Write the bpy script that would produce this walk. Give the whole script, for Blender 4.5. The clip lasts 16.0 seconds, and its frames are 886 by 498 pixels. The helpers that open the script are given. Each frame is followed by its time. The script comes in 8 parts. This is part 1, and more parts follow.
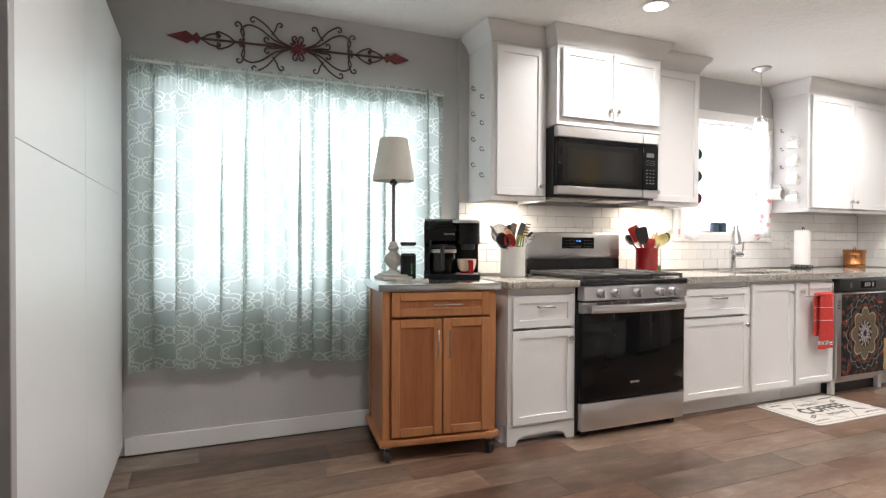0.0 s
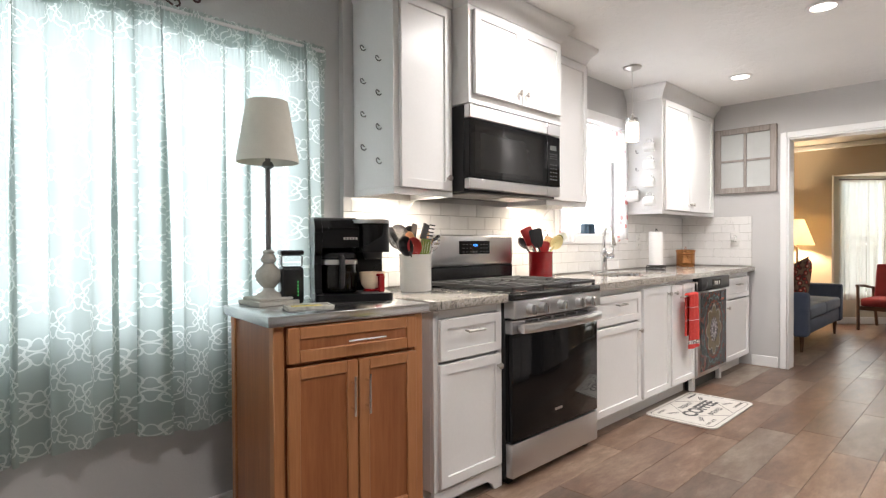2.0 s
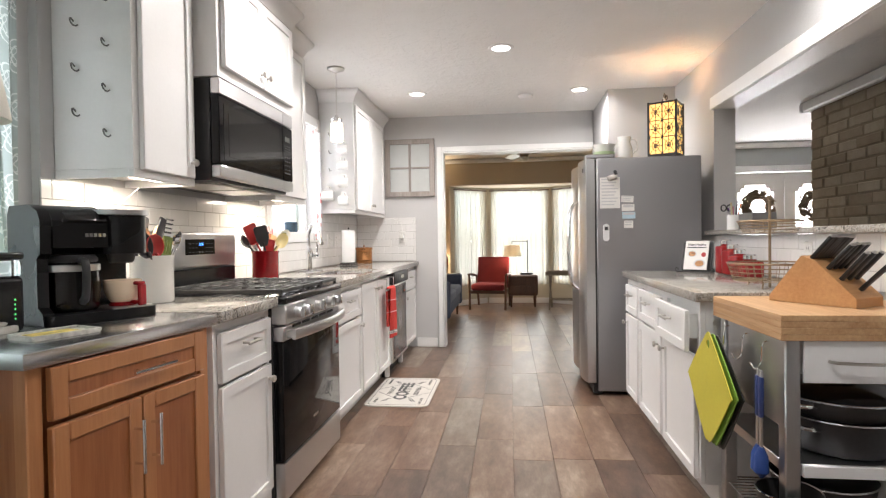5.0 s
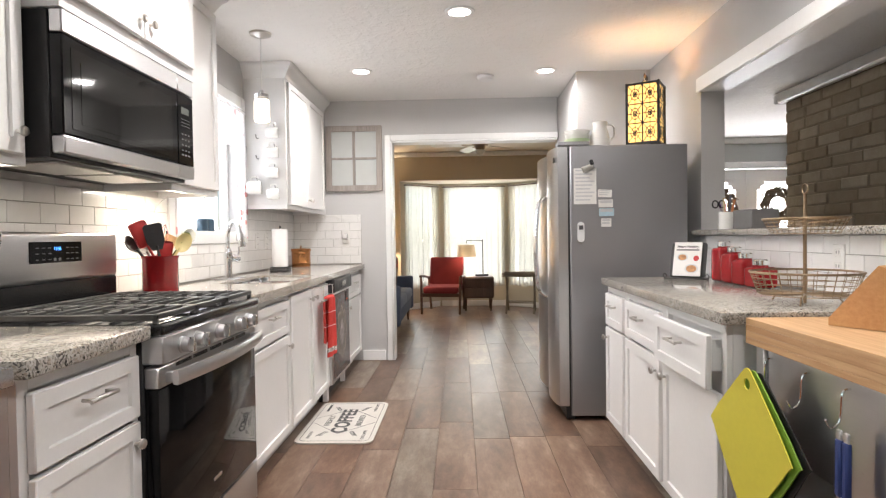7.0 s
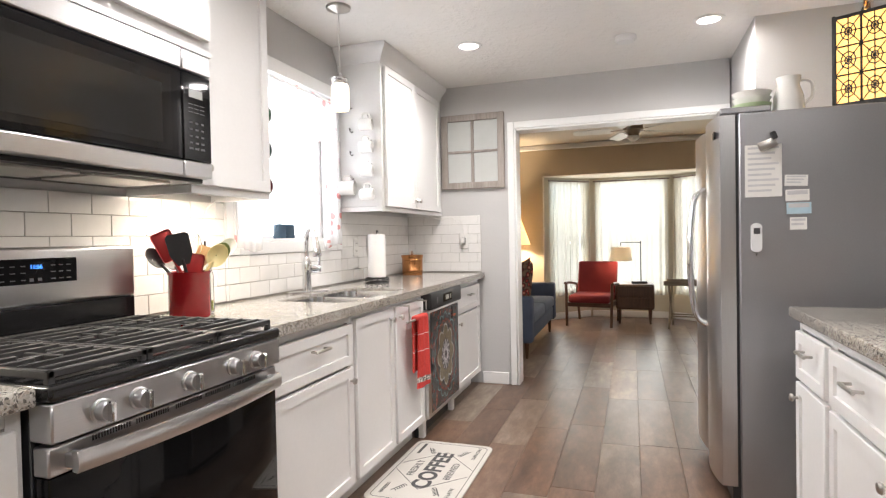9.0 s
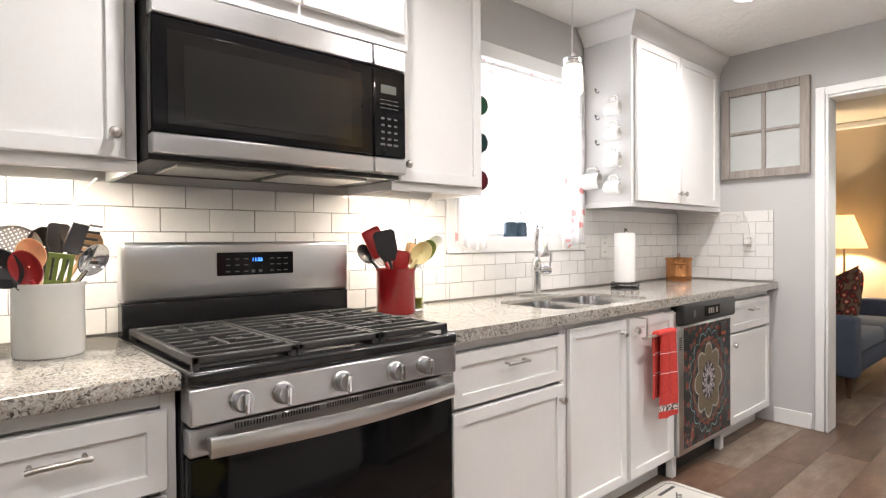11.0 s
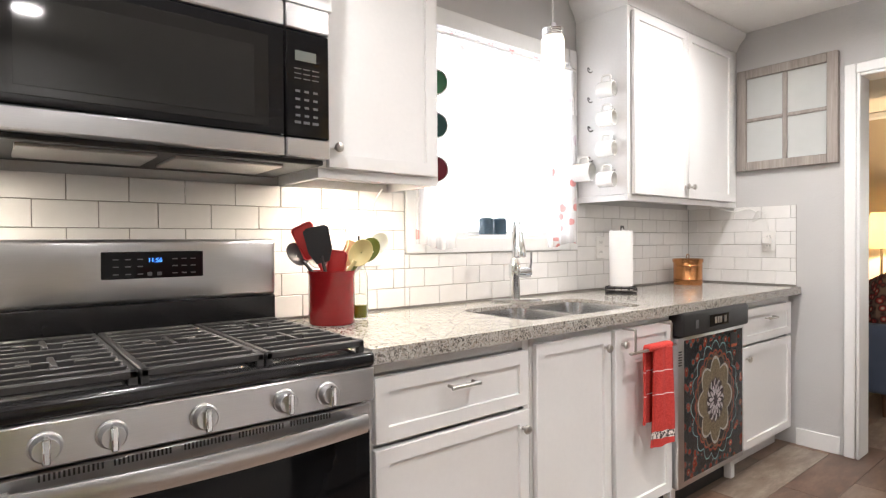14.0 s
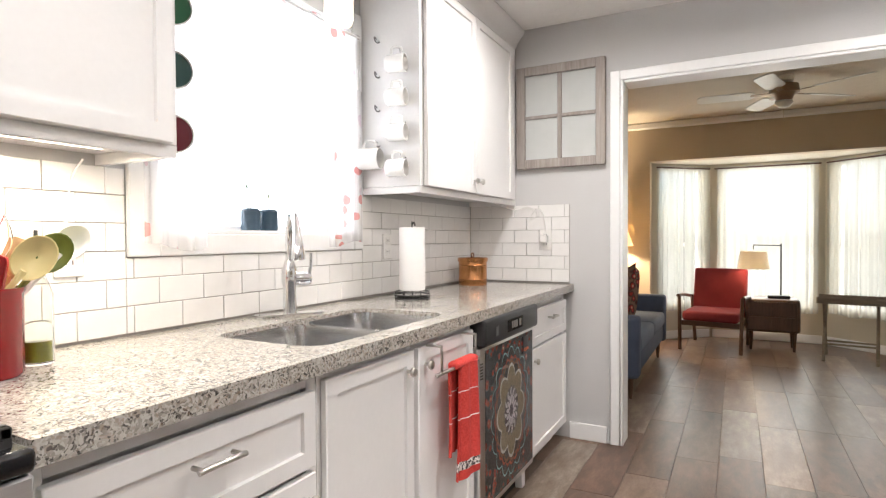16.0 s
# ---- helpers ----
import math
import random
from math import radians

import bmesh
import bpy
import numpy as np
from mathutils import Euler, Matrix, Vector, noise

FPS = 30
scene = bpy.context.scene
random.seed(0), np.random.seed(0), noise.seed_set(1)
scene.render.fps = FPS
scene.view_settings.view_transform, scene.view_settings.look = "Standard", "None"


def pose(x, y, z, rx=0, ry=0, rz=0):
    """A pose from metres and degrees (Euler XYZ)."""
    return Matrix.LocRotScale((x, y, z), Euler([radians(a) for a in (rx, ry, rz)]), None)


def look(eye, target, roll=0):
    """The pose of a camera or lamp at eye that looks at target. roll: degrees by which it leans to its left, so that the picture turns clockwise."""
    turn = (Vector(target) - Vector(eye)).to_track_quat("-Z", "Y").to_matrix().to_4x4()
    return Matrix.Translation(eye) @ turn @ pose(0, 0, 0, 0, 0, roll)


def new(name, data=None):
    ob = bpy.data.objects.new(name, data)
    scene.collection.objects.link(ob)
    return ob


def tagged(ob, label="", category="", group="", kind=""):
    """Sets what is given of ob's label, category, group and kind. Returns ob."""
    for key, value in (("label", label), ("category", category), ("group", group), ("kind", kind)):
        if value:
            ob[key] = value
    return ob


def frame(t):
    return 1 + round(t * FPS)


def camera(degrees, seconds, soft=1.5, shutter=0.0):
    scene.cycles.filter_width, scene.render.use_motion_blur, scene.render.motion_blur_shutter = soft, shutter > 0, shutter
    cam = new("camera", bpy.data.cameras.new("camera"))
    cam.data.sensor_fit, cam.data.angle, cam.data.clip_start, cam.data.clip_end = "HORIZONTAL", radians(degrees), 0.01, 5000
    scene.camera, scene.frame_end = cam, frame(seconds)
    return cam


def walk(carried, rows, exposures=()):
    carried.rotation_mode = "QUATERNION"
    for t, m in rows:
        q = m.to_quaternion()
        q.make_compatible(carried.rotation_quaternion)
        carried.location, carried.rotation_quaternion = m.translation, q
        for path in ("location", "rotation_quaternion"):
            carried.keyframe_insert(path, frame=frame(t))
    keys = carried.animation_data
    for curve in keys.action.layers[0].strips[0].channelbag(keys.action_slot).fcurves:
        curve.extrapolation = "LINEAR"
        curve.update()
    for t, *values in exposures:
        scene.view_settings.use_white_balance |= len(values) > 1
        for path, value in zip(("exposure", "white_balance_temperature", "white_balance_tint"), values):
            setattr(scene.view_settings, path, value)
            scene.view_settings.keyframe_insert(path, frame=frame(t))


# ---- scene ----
cam = camera(76.6, 16.0, soft=1.25)
# seconds, eye, point looked at, roll
PATH = [
    (0, (-1.937, -3.21, 1.104), (-1.146, -1.373, 1.074), 0.3),
    (0.5, (-1.929, -2.986, 1.104), (-1.052, -1.189, 1.08), 0.1),
    (1, (-1.932, -2.732, 1.114), (-0.886, -1.027, 1.086), -0.1),
    (1.5, (-1.953, -2.471, 1.121), (-0.741, -0.88, 1.093), -0.2),
    (2, (-2.012, -2.239, 1.123), (-0.597, -0.826, 1.099), -0.3),
    (2.5, (-2.038, -2.003, 1.114), (-0.467, -0.766, 1.091), -0.5),
    (3, (-2.083, -1.837, 1.115), (-0.366, -0.811, 1.089), -0.6),
    (3.5, (-2.15, -1.717, 1.116), (-0.293, -0.975, 1.087), -0.6),
    (4, (-2.186, -1.623, 1.117), (-0.253, -1.109, 1.085), -0.7),
    (4.5, (-2.196, -1.597, 1.111), (-0.228, -1.241, 1.079), -0.8),
    (5, (-2.192, -1.593, 1.114), (-0.207, -1.357, 1.079), -0.8),
    (7.5, (-1.363, -1.532, 1.137), (0.636, -1.472, 1.093), -0.8),
    (8, (-1.174, -1.579, 1.147), (0.82, -1.431, 1.099), -0.9),
    (8.5, (-0.963, -1.66, 1.155), (1.005, -1.305, 1.112), -1.0),
    (9, (-0.792, -1.774, 1.168), (1.103, -1.135, 1.129), -1.1),
    (9.5, (-0.651, -1.834, 1.151), (1.109, -0.884, 1.123), -1.1),
    (10, (-0.501, -1.871, 1.16), (1.118, -0.697, 1.134), -0.9),
    (12.5, (-0.297, -1.95, 1.157), (0.725, -0.232, 1.134), -0.1),
    (13, (-0.206, -1.967, 1.158), (0.806, -0.242, 1.135), -0.1),
    (13.5, (-0.074, -1.928, 1.154), (0.998, -0.24, 1.13), -0.1),
    (14, (0.046, -1.841, 1.152), (1.298, -0.281, 1.126), -0.4),
    (14.5, (0.159, -1.763, 1.149), (1.568, -0.344, 1.119), -0.5),
    (15, (0.272, -1.67, 1.151), (1.812, -0.393, 1.121), -0.5),
    (15.5, (0.336, -1.547, 1.152), (1.991, -0.426, 1.117), -0.3),
    (16, (0.371, -1.479, 1.152), (2.142, -0.551, 1.114), -0.3),
]
EXPOSURE = 0.0
CAN_WATTS = 16.2
walk(cam, [(t, look(eye, target, roll)) for t, eye, target, roll in PATH], [(0, EXPOSURE, 6400, 13), (16, EXPOSURE, 6400, 13)])

# ---- world, sun and large lights ----
world = bpy.data.worlds.new("world")
scene.world = world
world.use_nodes = True
wn = world.node_tree
sky = wn.nodes.new("ShaderNodeTexSky")
sky.sky_type = "NISHITA"
sky.sun_disc = False
sky.sun_elevation, sky.sun_rotation = radians(50), radians(200)
wn.links.new(sky.outputs[0], wn.nodes["Background"].inputs[0])
wn.nodes["Background"].inputs[1].default_value = 0.12


def area_lamp(name, m, width, height, watts, color=(1, 1, 1)):
    data = bpy.data.lights.new(name, "AREA")
    data.shape, data.size, data.size_y, data.energy, data.color = "RECTANGLE", width, height, watts, color
    ob = new(name, data)
    ob.matrix_world = m
    return ob


def disc_lamp(name, place, radius, watts, color=(1, 0.96, 0.91), spread=165):
    data = bpy.data.lights.new(name, "AREA")
    data.shape, data.size, data.energy, data.color, data.spread = "DISK", radius * 2, watts, color, radians(spread)
    ob = new(name, data)
    ob.matrix_world = pose(*place)
    return ob


def bulb_lamp(name, place, watts, radius=0.03, color=(1, 0.8, 0.55)):
    data = bpy.data.lights.new(name, "POINT")
    data.energy, data.shadow_soft_size, data.color = watts, radius, color
    ob = new(name, data)
    ob.location = place
    return ob


sun_data = bpy.data.lights.new("sun", "SUN")
sun_data.energy, sun_data.angle, sun_data.color = 2.5, radians(0.5), (1, 0.95, 0.88)
sun = new("sun", sun_data)
sun.matrix_world = look((0, 0, 0), (math.sin(radians(20)) * 0.64, math.cos(radians(20)) * 0.64, -0.77))

# daylight in the window openings
area_lamp("window_light", pose(-1.42, 0.32, 1.37, 90, 0, 180), 2.5, 1.9, 74, (0.90, 0.97, 0.98))
area_lamp("sink_window_light", pose(1.87, 0.34, 1.6, 90, 0, 180), 1.7, 1.5, 50, (0.95, 0.98, 1.0))
# the last two cans are unseen, added to light the near end of the kitchen
CANS = [(0.32, -0.86), (1.575, -1.55), (2.65, -0.81), (2.73, -2.2), (-1.3, -1.9), (0.2, -2.6)]
for cx, cy in CANS:
    disc_lamp("can_light", (cx, cy, 2.368), 0.06, CAN_WATTS)
# bars under the wall cabinets, pendant and lantern bulbs
area_lamp("bar_light", pose(-0.185, -0.2, 1.357), 0.23, 0.03, 4.5, (1, 0.9, 0.74))
area_lamp("bar_light", pose(1.01, -0.2, 1.357), 0.28, 0.03, 4.8, (1, 0.88, 0.7))
bulb_lamp("pendant_bulb", (1.83, -0.34, 1.9), 8, 0.03, (1, 0.83, 0.62))
bulb_lamp("lantern_bulb", (2.06, -2.73, 1.98), 3.6, 0.02, (1, 0.82, 0.55))
# living room and dining room
area_lamp("bay_light", pose(7.72, -1.76, 1.15, 90, 0, 90), 0.9, 1.5, 30, (1, 1, 0.93))
area_lamp("bay_light", pose(7.42, -0.83, 1.15, 90, 0, 135), 0.6, 1.5, 15, (1, 1, 0.93))
area_lamp("bay_light", pose(7.42, -2.69, 1.15, 90, 0, 45), 0.6, 1.5, 15, (1, 1, 0.93))
bulb_lamp("floor_lamp_bulb", (6.6, -0.3, 1.22), 95, 0.04, (1, 0.77, 0.50))
bulb_lamp("table_lamp_bulb", (6.99, -1.63, 0.88), 5, 0.03, (1, 0.72, 0.42))
area_lamp("garden_door_light", pose(6.2, -5.4, 1.35, 90, 0, 90), 1.6, 1.0, 185, (1, 1, 1))

# ---- materials ----
def tree(name):
    m = bpy.data.materials.new(name)
    m.use_nodes = True
    nt = m.node_tree
    return m, nt, nt.nodes["Principled BSDF"]


def node(nt, kind, **kw):
    n = nt.nodes.new(kind)
    for k, v in kw.items():
        if k in n.inputs:
            n.inputs[k].default_value = v
    return n


def coords(nt, stretch=(1, 1, 1), random_shift=False):
    tc = nt.nodes.new("ShaderNodeTexCoord")
    mp = nt.nodes.new("ShaderNodeMapping")
    mp.inputs["Scale"].default_value = stretch
    nt.links.new(tc.outputs["Object"], mp.inputs["Vector"])
    if random_shift:
        oi = nt.nodes.new("ShaderNodeObjectInfo")
        mul = nt.nodes.new("ShaderNodeMath")
        mul.operation = "MULTIPLY"
        mul.inputs[1].default_value = 37.0
        nt.links.new(oi.outputs["Random"], mul.inputs[0])
        nt.links.new(mul.outputs[0], mp.inputs["Location"])
    return mp.outputs["Vector"]


def noise_tex(nt, vec, scale, detail=4, rough=0.55):
    n = nt.nodes.new("ShaderNodeTexNoise")
    n.inputs["Scale"].default_value, n.inputs["Detail"].default_value, n.inputs["Roughness"].default_value = scale, detail, rough
    nt.links.new(vec, n.inputs["Vector"])
    return n.outputs["Fac"]


def ramp(nt, fac, stops):
    r = nt.nodes.new("ShaderNodeValToRGB")
    els = r.color_ramp.elements
    while len(els) < len(stops):
        els.new(0.5)
    for e, (p, c) in zip(els, stops):
        e.position, e.color = p, (*c, 1)
    nt.links.new(fac, r.inputs["Fac"])
    return r.outputs["Color"]


def math_node(nt, op, a, b=None, clamp=False):
    n = nt.nodes.new("ShaderNodeMath")
    n.operation, n.use_clamp = op, clamp
    for i, v in enumerate((a, b)):
        if v is None:
            continue
        if isinstance(v, (int, float)):
            n.inputs[i].default_value = v
        else:
            nt.links.new(v, n.inputs[i])
    return n.outputs[0]


def mix_color(nt, fac, a, b, blend="MIX"):
    n = nt.nodes.new("ShaderNodeMix")
    n.data_type, n.blend_type = "RGBA", blend
    for i, v in ((0, fac), (6, a), (7, b)):
        if isinstance(v, (int, float)):
            n.inputs[i].default_value = v
        elif isinstance(v, tuple):
            n.inputs[i].default_value = (*v, 1)
        else:
            nt.links.new(v, n.inputs[i])
    return n.outputs[2]


def bump(nt, bsdf, height, strength=0.2, distance=0.002):
    b = nt.nodes.new("ShaderNodeBump")
    b.inputs["Strength"].default_value, b.inputs["Distance"].default_value = strength, distance
    nt.links.new(height, b.inputs["Height"])
    nt.links.new(b.outputs["Normal"], bsdf.inputs["Normal"])


def scaled(c, k):
    return tuple(min(1.0, v * k) for v in c)


def paint(name, color, rough=0.45, vary=0.06, grain=60, relief=0.08, metal=0.0, coat=0.0, patch=3.0, stretch=(1, 1, 1)):
    """Paint, plastic, metal or glaze: colour with broad and fine variation, uneven gloss, fine relief."""
    m, nt, b = tree(name)
    vec = coords(nt, stretch)
    broad, fine = noise_tex(nt, vec, patch, 3), noise_tex(nt, vec, grain, 5)
    both = math_node(nt, "ADD", math_node(nt, "MULTIPLY", broad, 0.6), math_node(nt, "MULTIPLY", fine, 0.4))
    nt.links.new(ramp(nt, both, [(0.3, scaled(color, 1 - vary)), (0.7, scaled(color, 1 + vary))]), b.inputs["Base Color"])
    r = nt.nodes.new("ShaderNodeMapRange")
    r.inputs["To Min"].default_value, r.inputs["To Max"].default_value = max(0.02, rough * 0.8), min(1, rough * 1.2)
    nt.links.new(broad, r.inputs["Value"])
    nt.links.new(r.outputs[0], b.inputs["Roughness"])
    b.inputs["Metallic"].default_value = metal
    b.inputs["Coat Weight"].default_value = coat
    if relief:
        bump(nt, b, fine, relief, 0.001)
    return m


def wood(name, dark, light, rough=0.4, along="z", scale=1.0, random_shift=True):
    m, nt, b = tree(name)
    st = {"x": (0.06, 1, 1), "y": (1, 0.06, 1), "z": (1, 1, 0.06)}[along]
    vec = coords(nt, tuple(s * scale for s in st), random_shift)
    grain, broad = noise_tex(nt, vec, 90, 6, 0.65), noise_tex(nt, vec, 9, 4)
    f = math_node(nt, "ADD", math_node(nt, "MULTIPLY", grain, 0.55), math_node(nt, "MULTIPLY", broad, 0.45))
    nt.links.new(ramp(nt, f, [(0.33, dark), (0.68, light)]), b.inputs["Base Color"])
    b.inputs["Roughness"].default_value = rough
    bump(nt, b, grain, 0.1, 0.0008)
    return m


def lit(name, color, strength):
    m, nt, b = tree(name)
    b.inputs["Base Color"].default_value = (*color, 1)
    b.inputs["Emission Color"].default_value = (*color, 1)
    b.inputs["Emission Strength"].default_value = strength
    return m


def granite():
    m, nt, b = tree("granite")
    vec = coords(nt)
    vor = nt.nodes.new("ShaderNodeTexVoronoi")
    vor.inputs["Scale"].default_value = 230
    warp = nt.nodes.new("ShaderNodeVectorMath")
    warp.operation = "MULTIPLY_ADD"
    nz = nt.nodes.new("ShaderNodeTexNoise")
    nz.inputs["Scale"].default_value = 40
    nt.links.new(vec, nz.inputs["Vector"])
    nt.links.new(nz.outputs["Color"], warp.inputs[0])
    warp.inputs[1].default_value = (0.03, 0.03, 0.03)
    nt.links.new(vec, warp.inputs[2])
    nt.links.new(warp.outputs[0], vor.inputs["Vector"])
    cell = nt.nodes.new("ShaderNodeSeparateColor")
    nt.links.new(vor.outputs["Color"], cell.inputs[0])
    broad = noise_tex(nt, vec, 24, 5, 0.62)
    f = math_node(nt, "ADD", math_node(nt, "MULTIPLY", cell.outputs[0], 0.62), math_node(nt, "MULTIPLY", broad, 0.5))
    col = ramp(nt, f, [(0.2, (0.025, 0.024, 0.023)), (0.3, (0.12, 0.11, 0.10)), (0.38, (0.27, 0.25, 0.22)), (0.55, (0.41, 0.385, 0.34)), (0.75, (0.52, 0.50, 0.46)), (0.95, (0.30, 0.25, 0.21))])
    fleck = nt.nodes.new("ShaderNodeTexVoronoi")
    fleck.inputs["Scale"].default_value = 105
    fleck.inputs["Randomness"].default_value = 1.0
    nt.links.new(warp.outputs[0], fleck.inputs["Vector"])
    pick = nt.nodes.new("ShaderNodeSeparateColor")
    nt.links.new(fleck.outputs["Color"], pick.inputs[0])
    dark = math_node(nt, "MULTIPLY", math_node(nt, "LESS_THAN", fleck.outputs["Distance"], 0.30), math_node(nt, "GREATER_THAN", pick.outputs[0], 0.70))
    brown = math_node(nt, "MULTIPLY", math_node(nt, "LESS_THAN", fleck.outputs["Distance"], 0.5), math_node(nt, "GREATER_THAN", pick.outputs[1], 0.72))
    col = mix_color(nt, math_node(nt, "MULTIPLY", brown, 0.4), col, (0.30, 0.22, 0.16))
    col = mix_color(nt, math_node(nt, "MULTIPLY", dark, 0.7), col, (0.035, 0.033, 0.034))
    nt.links.new(col, b.inputs["Base Color"])
    b.inputs["Roughness"].default_value = 0.12
    return m


def steel(name, along="x", rough=0.3, color=(0.60, 0.60, 0.605)):
    m, nt, b = tree(name)
    vec = coords(nt, {"x": (0.02, 1, 1), "y": (1, 0.02, 1), "z": (1, 1, 0.02)}[along])
    f = noise_tex(nt, vec, 900, 2)
    nt.links.new(ramp(nt, f, [(0.3, scaled(color, 0.97)), (0.7, scaled(color, 1.03))]), b.inputs["Base Color"])
    r = nt.nodes.new("ShaderNodeMapRange")
    r.inputs["To Min"].default_value, r.inputs["To Max"].default_value = rough * 0.92, rough * 1.1
    nt.links.new(f, r.inputs["Value"])
    nt.links.new(r.outputs[0], b.inputs["Roughness"])
    b.inputs["Metallic"].default_value = 1.0
    return m


def plank_material():
    """Wood-look floor tile: each plank its own tone by random."""
    m, nt, b = tree("wood_look_tile")
    oi = nt.nodes.new("ShaderNodeObjectInfo")
    geo = nt.nodes.new("ShaderNodeNewGeometry")
    rnd = math_node(nt, "FRACT", math_node(nt, "ADD", oi.outputs["Random"], geo.outputs["Random Per Island"]))
    tc = nt.nodes.new("ShaderNodeTexCoord")
    sh = nt.nodes.new("ShaderNodeCombineXYZ")
    nt.links.new(math_node(nt, "MULTIPLY", rnd, 53.0), sh.inputs[0])
    nt.links.new(math_node(nt, "MULTIPLY", rnd, 17.0), sh.inputs[1])
    add = nt.nodes.new("ShaderNodeVectorMath")
    nt.links.new(tc.outputs["Object"], add.inputs[0])
    nt.links.new(sh.outputs[0], add.inputs[1])
    mp = nt.nodes.new("ShaderNodeMapping")
    mp.inputs["Scale"].default_value = (0.35, 1, 1)
    nt.links.new(add.outputs[0], mp.inputs["Vector"])
    v = mp.outputs[0]
    broad, mid, fine = noise_tex(nt, v, 6, 6, 0.7), noise_tex(nt, v, 26, 6, 0.75), noise_tex(nt, v, 120, 3)
    f = math_node(nt, "ADD", math_node(nt, "MULTIPLY", broad, 0.6), math_node(nt, "MULTIPLY", mid, 0.4))
    f = math_node(nt, "ADD", f, math_node(nt, "MULTIPLY", math_node(nt, "SUBTRACT", rnd, 0.5), 0.2))
    col = ramp(nt, f, [(0.28, (0.046, 0.029, 0.022)), (0.43, (0.112, 0.072, 0.053)), (0.52, (0.165, 0.112, 0.084)), (0.60, (0.22, 0.165, 0.128)), (0.72, (0.37, 0.30, 0.24))])
    warm = mix_color(nt, math_node(nt, "FRACT", math_node(nt, "MULTIPLY", rnd, 7.3)), (1.14, 0.97, 0.85), (0.94, 1.0, 1.01))
    nt.links.new(mix_color(nt, 1.0, col, warm, "MULTIPLY"), b.inputs["Base Color"])
    r = nt.nodes.new("ShaderNodeMapRange")
    r.inputs["To Min"].default_value, r.inputs["To Max"].default_value = 0.22, 0.42
    nt.links.new(mid, r.inputs["Value"])
    nt.links.new(r.outputs[0], b.inputs["Roughness"])
    bump(nt, b, mid, 0.22, 0.003)
    return m


def plaster(name, color, scale=22, strength=0.35):
    m, nt, b = tree(name)
    vec = coords(nt)
    lump, fine, patch = noise_tex(nt, vec, scale, 4, 0.6), noise_tex(nt, vec, 180, 3), noise_tex(nt, vec, 1.3, 3)
    nt.links.new(ramp(nt, patch, [(0.3, scaled(color, 0.97)), (0.7, scaled(color, 1.03))]), b.inputs["Base Color"])
    b.inputs["Roughness"].default_value = 0.85
    h = math_node(nt, "ADD", ramp(nt, lump, [(0.45, (0, 0, 0)), (0.6, (1, 1, 1))]), math_node(nt, "MULTIPLY", fine, 0.25))
    bump(nt, b, h, strength, 0.004)
    return m


def cloth(name, color, back=0.35, vary=0.1):
    """Woven cloth that lets some light through."""
    m, nt, b = tree(name)
    vec = coords(nt)
    weave, broad = noise_tex(nt, vec, 400, 2), noise_tex(nt, vec, 8, 3)
    col = ramp(nt, math_node(nt, "ADD", math_node(nt, "MULTIPLY", weave, 0.5), math_node(nt, "MULTIPLY", broad, 0.5)), [(0.3, scaled(color, 1 - vary)), (0.7, scaled(color, 1 + vary))])
    nt.links.new(col, b.inputs["Base Color"])
    b.inputs["Roughness"].default_value = 0.9
    bump(nt, b, weave, 0.25, 0.001)
    if back:
        tr = nt.nodes.new("ShaderNodeBsdfTranslucent")
        nt.links.new(col, tr.inputs[0])
        mx = nt.nodes.new("ShaderNodeMixShader")
        mx.inputs[0].default_value = back
        out = nt.nodes["Material Output"]
        nt.links.new(b.outputs[0], mx.inputs[1])
        nt.links.new(tr.outputs[0], mx.inputs[2])
        nt.links.new(mx.outputs[0], out.inputs[0])
    return m


def glass_material(name, color=(1, 1, 1), rough=0.0):
    m, nt, b = tree(name)
    b.inputs["Base Color"].default_value = (*color, 1)
    b.inputs["Transmission Weight"].default_value, b.inputs["Roughness"].default_value, b.inputs["IOR"].default_value = 1.0, rough, 1.45
    return m


M_WALL = plaster("grey_wall_paint", (0.555, 0.55, 0.545), 60, 0.12)
M_CEIL = plaster("knockdown_ceiling", (0.85, 0.835, 0.81), 20, 0.5)
M_WHITE = paint("white_cabinet_paint", (0.80, 0.795, 0.785), 0.38, 0.03, 70, 0.05)
M_PANTRY = paint("white_laminate", (0.78, 0.79, 0.79), 0.35, 0.02, 40, 0.02)
M_TRIM = paint("white_trim_paint", (0.82, 0.82, 0.81), 0.4, 0.03, 50, 0.05)
M_TILE = paint("white_glazed_tile", (0.80, 0.79, 0.77), 0.1, 0.04, 30, 0.05, patch=6)
M_GROUT = paint("grey_grout", (0.38, 0.36, 0.335), 0.9, 0.15, 200, 0.3)
M_GRANITE = granite()
M_STEEL = steel("brushed_steel", "x")
M_STEEL_Z = steel("brushed_steel_upright", "z", 0.3)
M_NICKEL = steel("satin_nickel", "x", 0.3, (0.55, 0.53, 0.50))
M_CHROME = paint("chrome", (0.80, 0.81, 0.82), 0.08, 0.02, 40, 0.0, metal=1.0)
M_BLACK = paint("black_enamel", (0.012, 0.012, 0.013), 0.18, 0.2, 60, 0.03)
M_BLACK_MATT = paint("black_plastic", (0.018, 0.018, 0.019), 0.42, 0.2, 120, 0.1)
M_IRON = paint("cast_iron", (0.035, 0.034, 0.034), 0.42, 0.25, 150, 0.3)
M_STEEL_TOP = steel("polished_steel_top", "x", 0.24, (0.62, 0.62, 0.62))
M_DGLASS = paint("dark_glass", (0.006, 0.006, 0.0065), 0.05, 0.05, 20, 0.0)
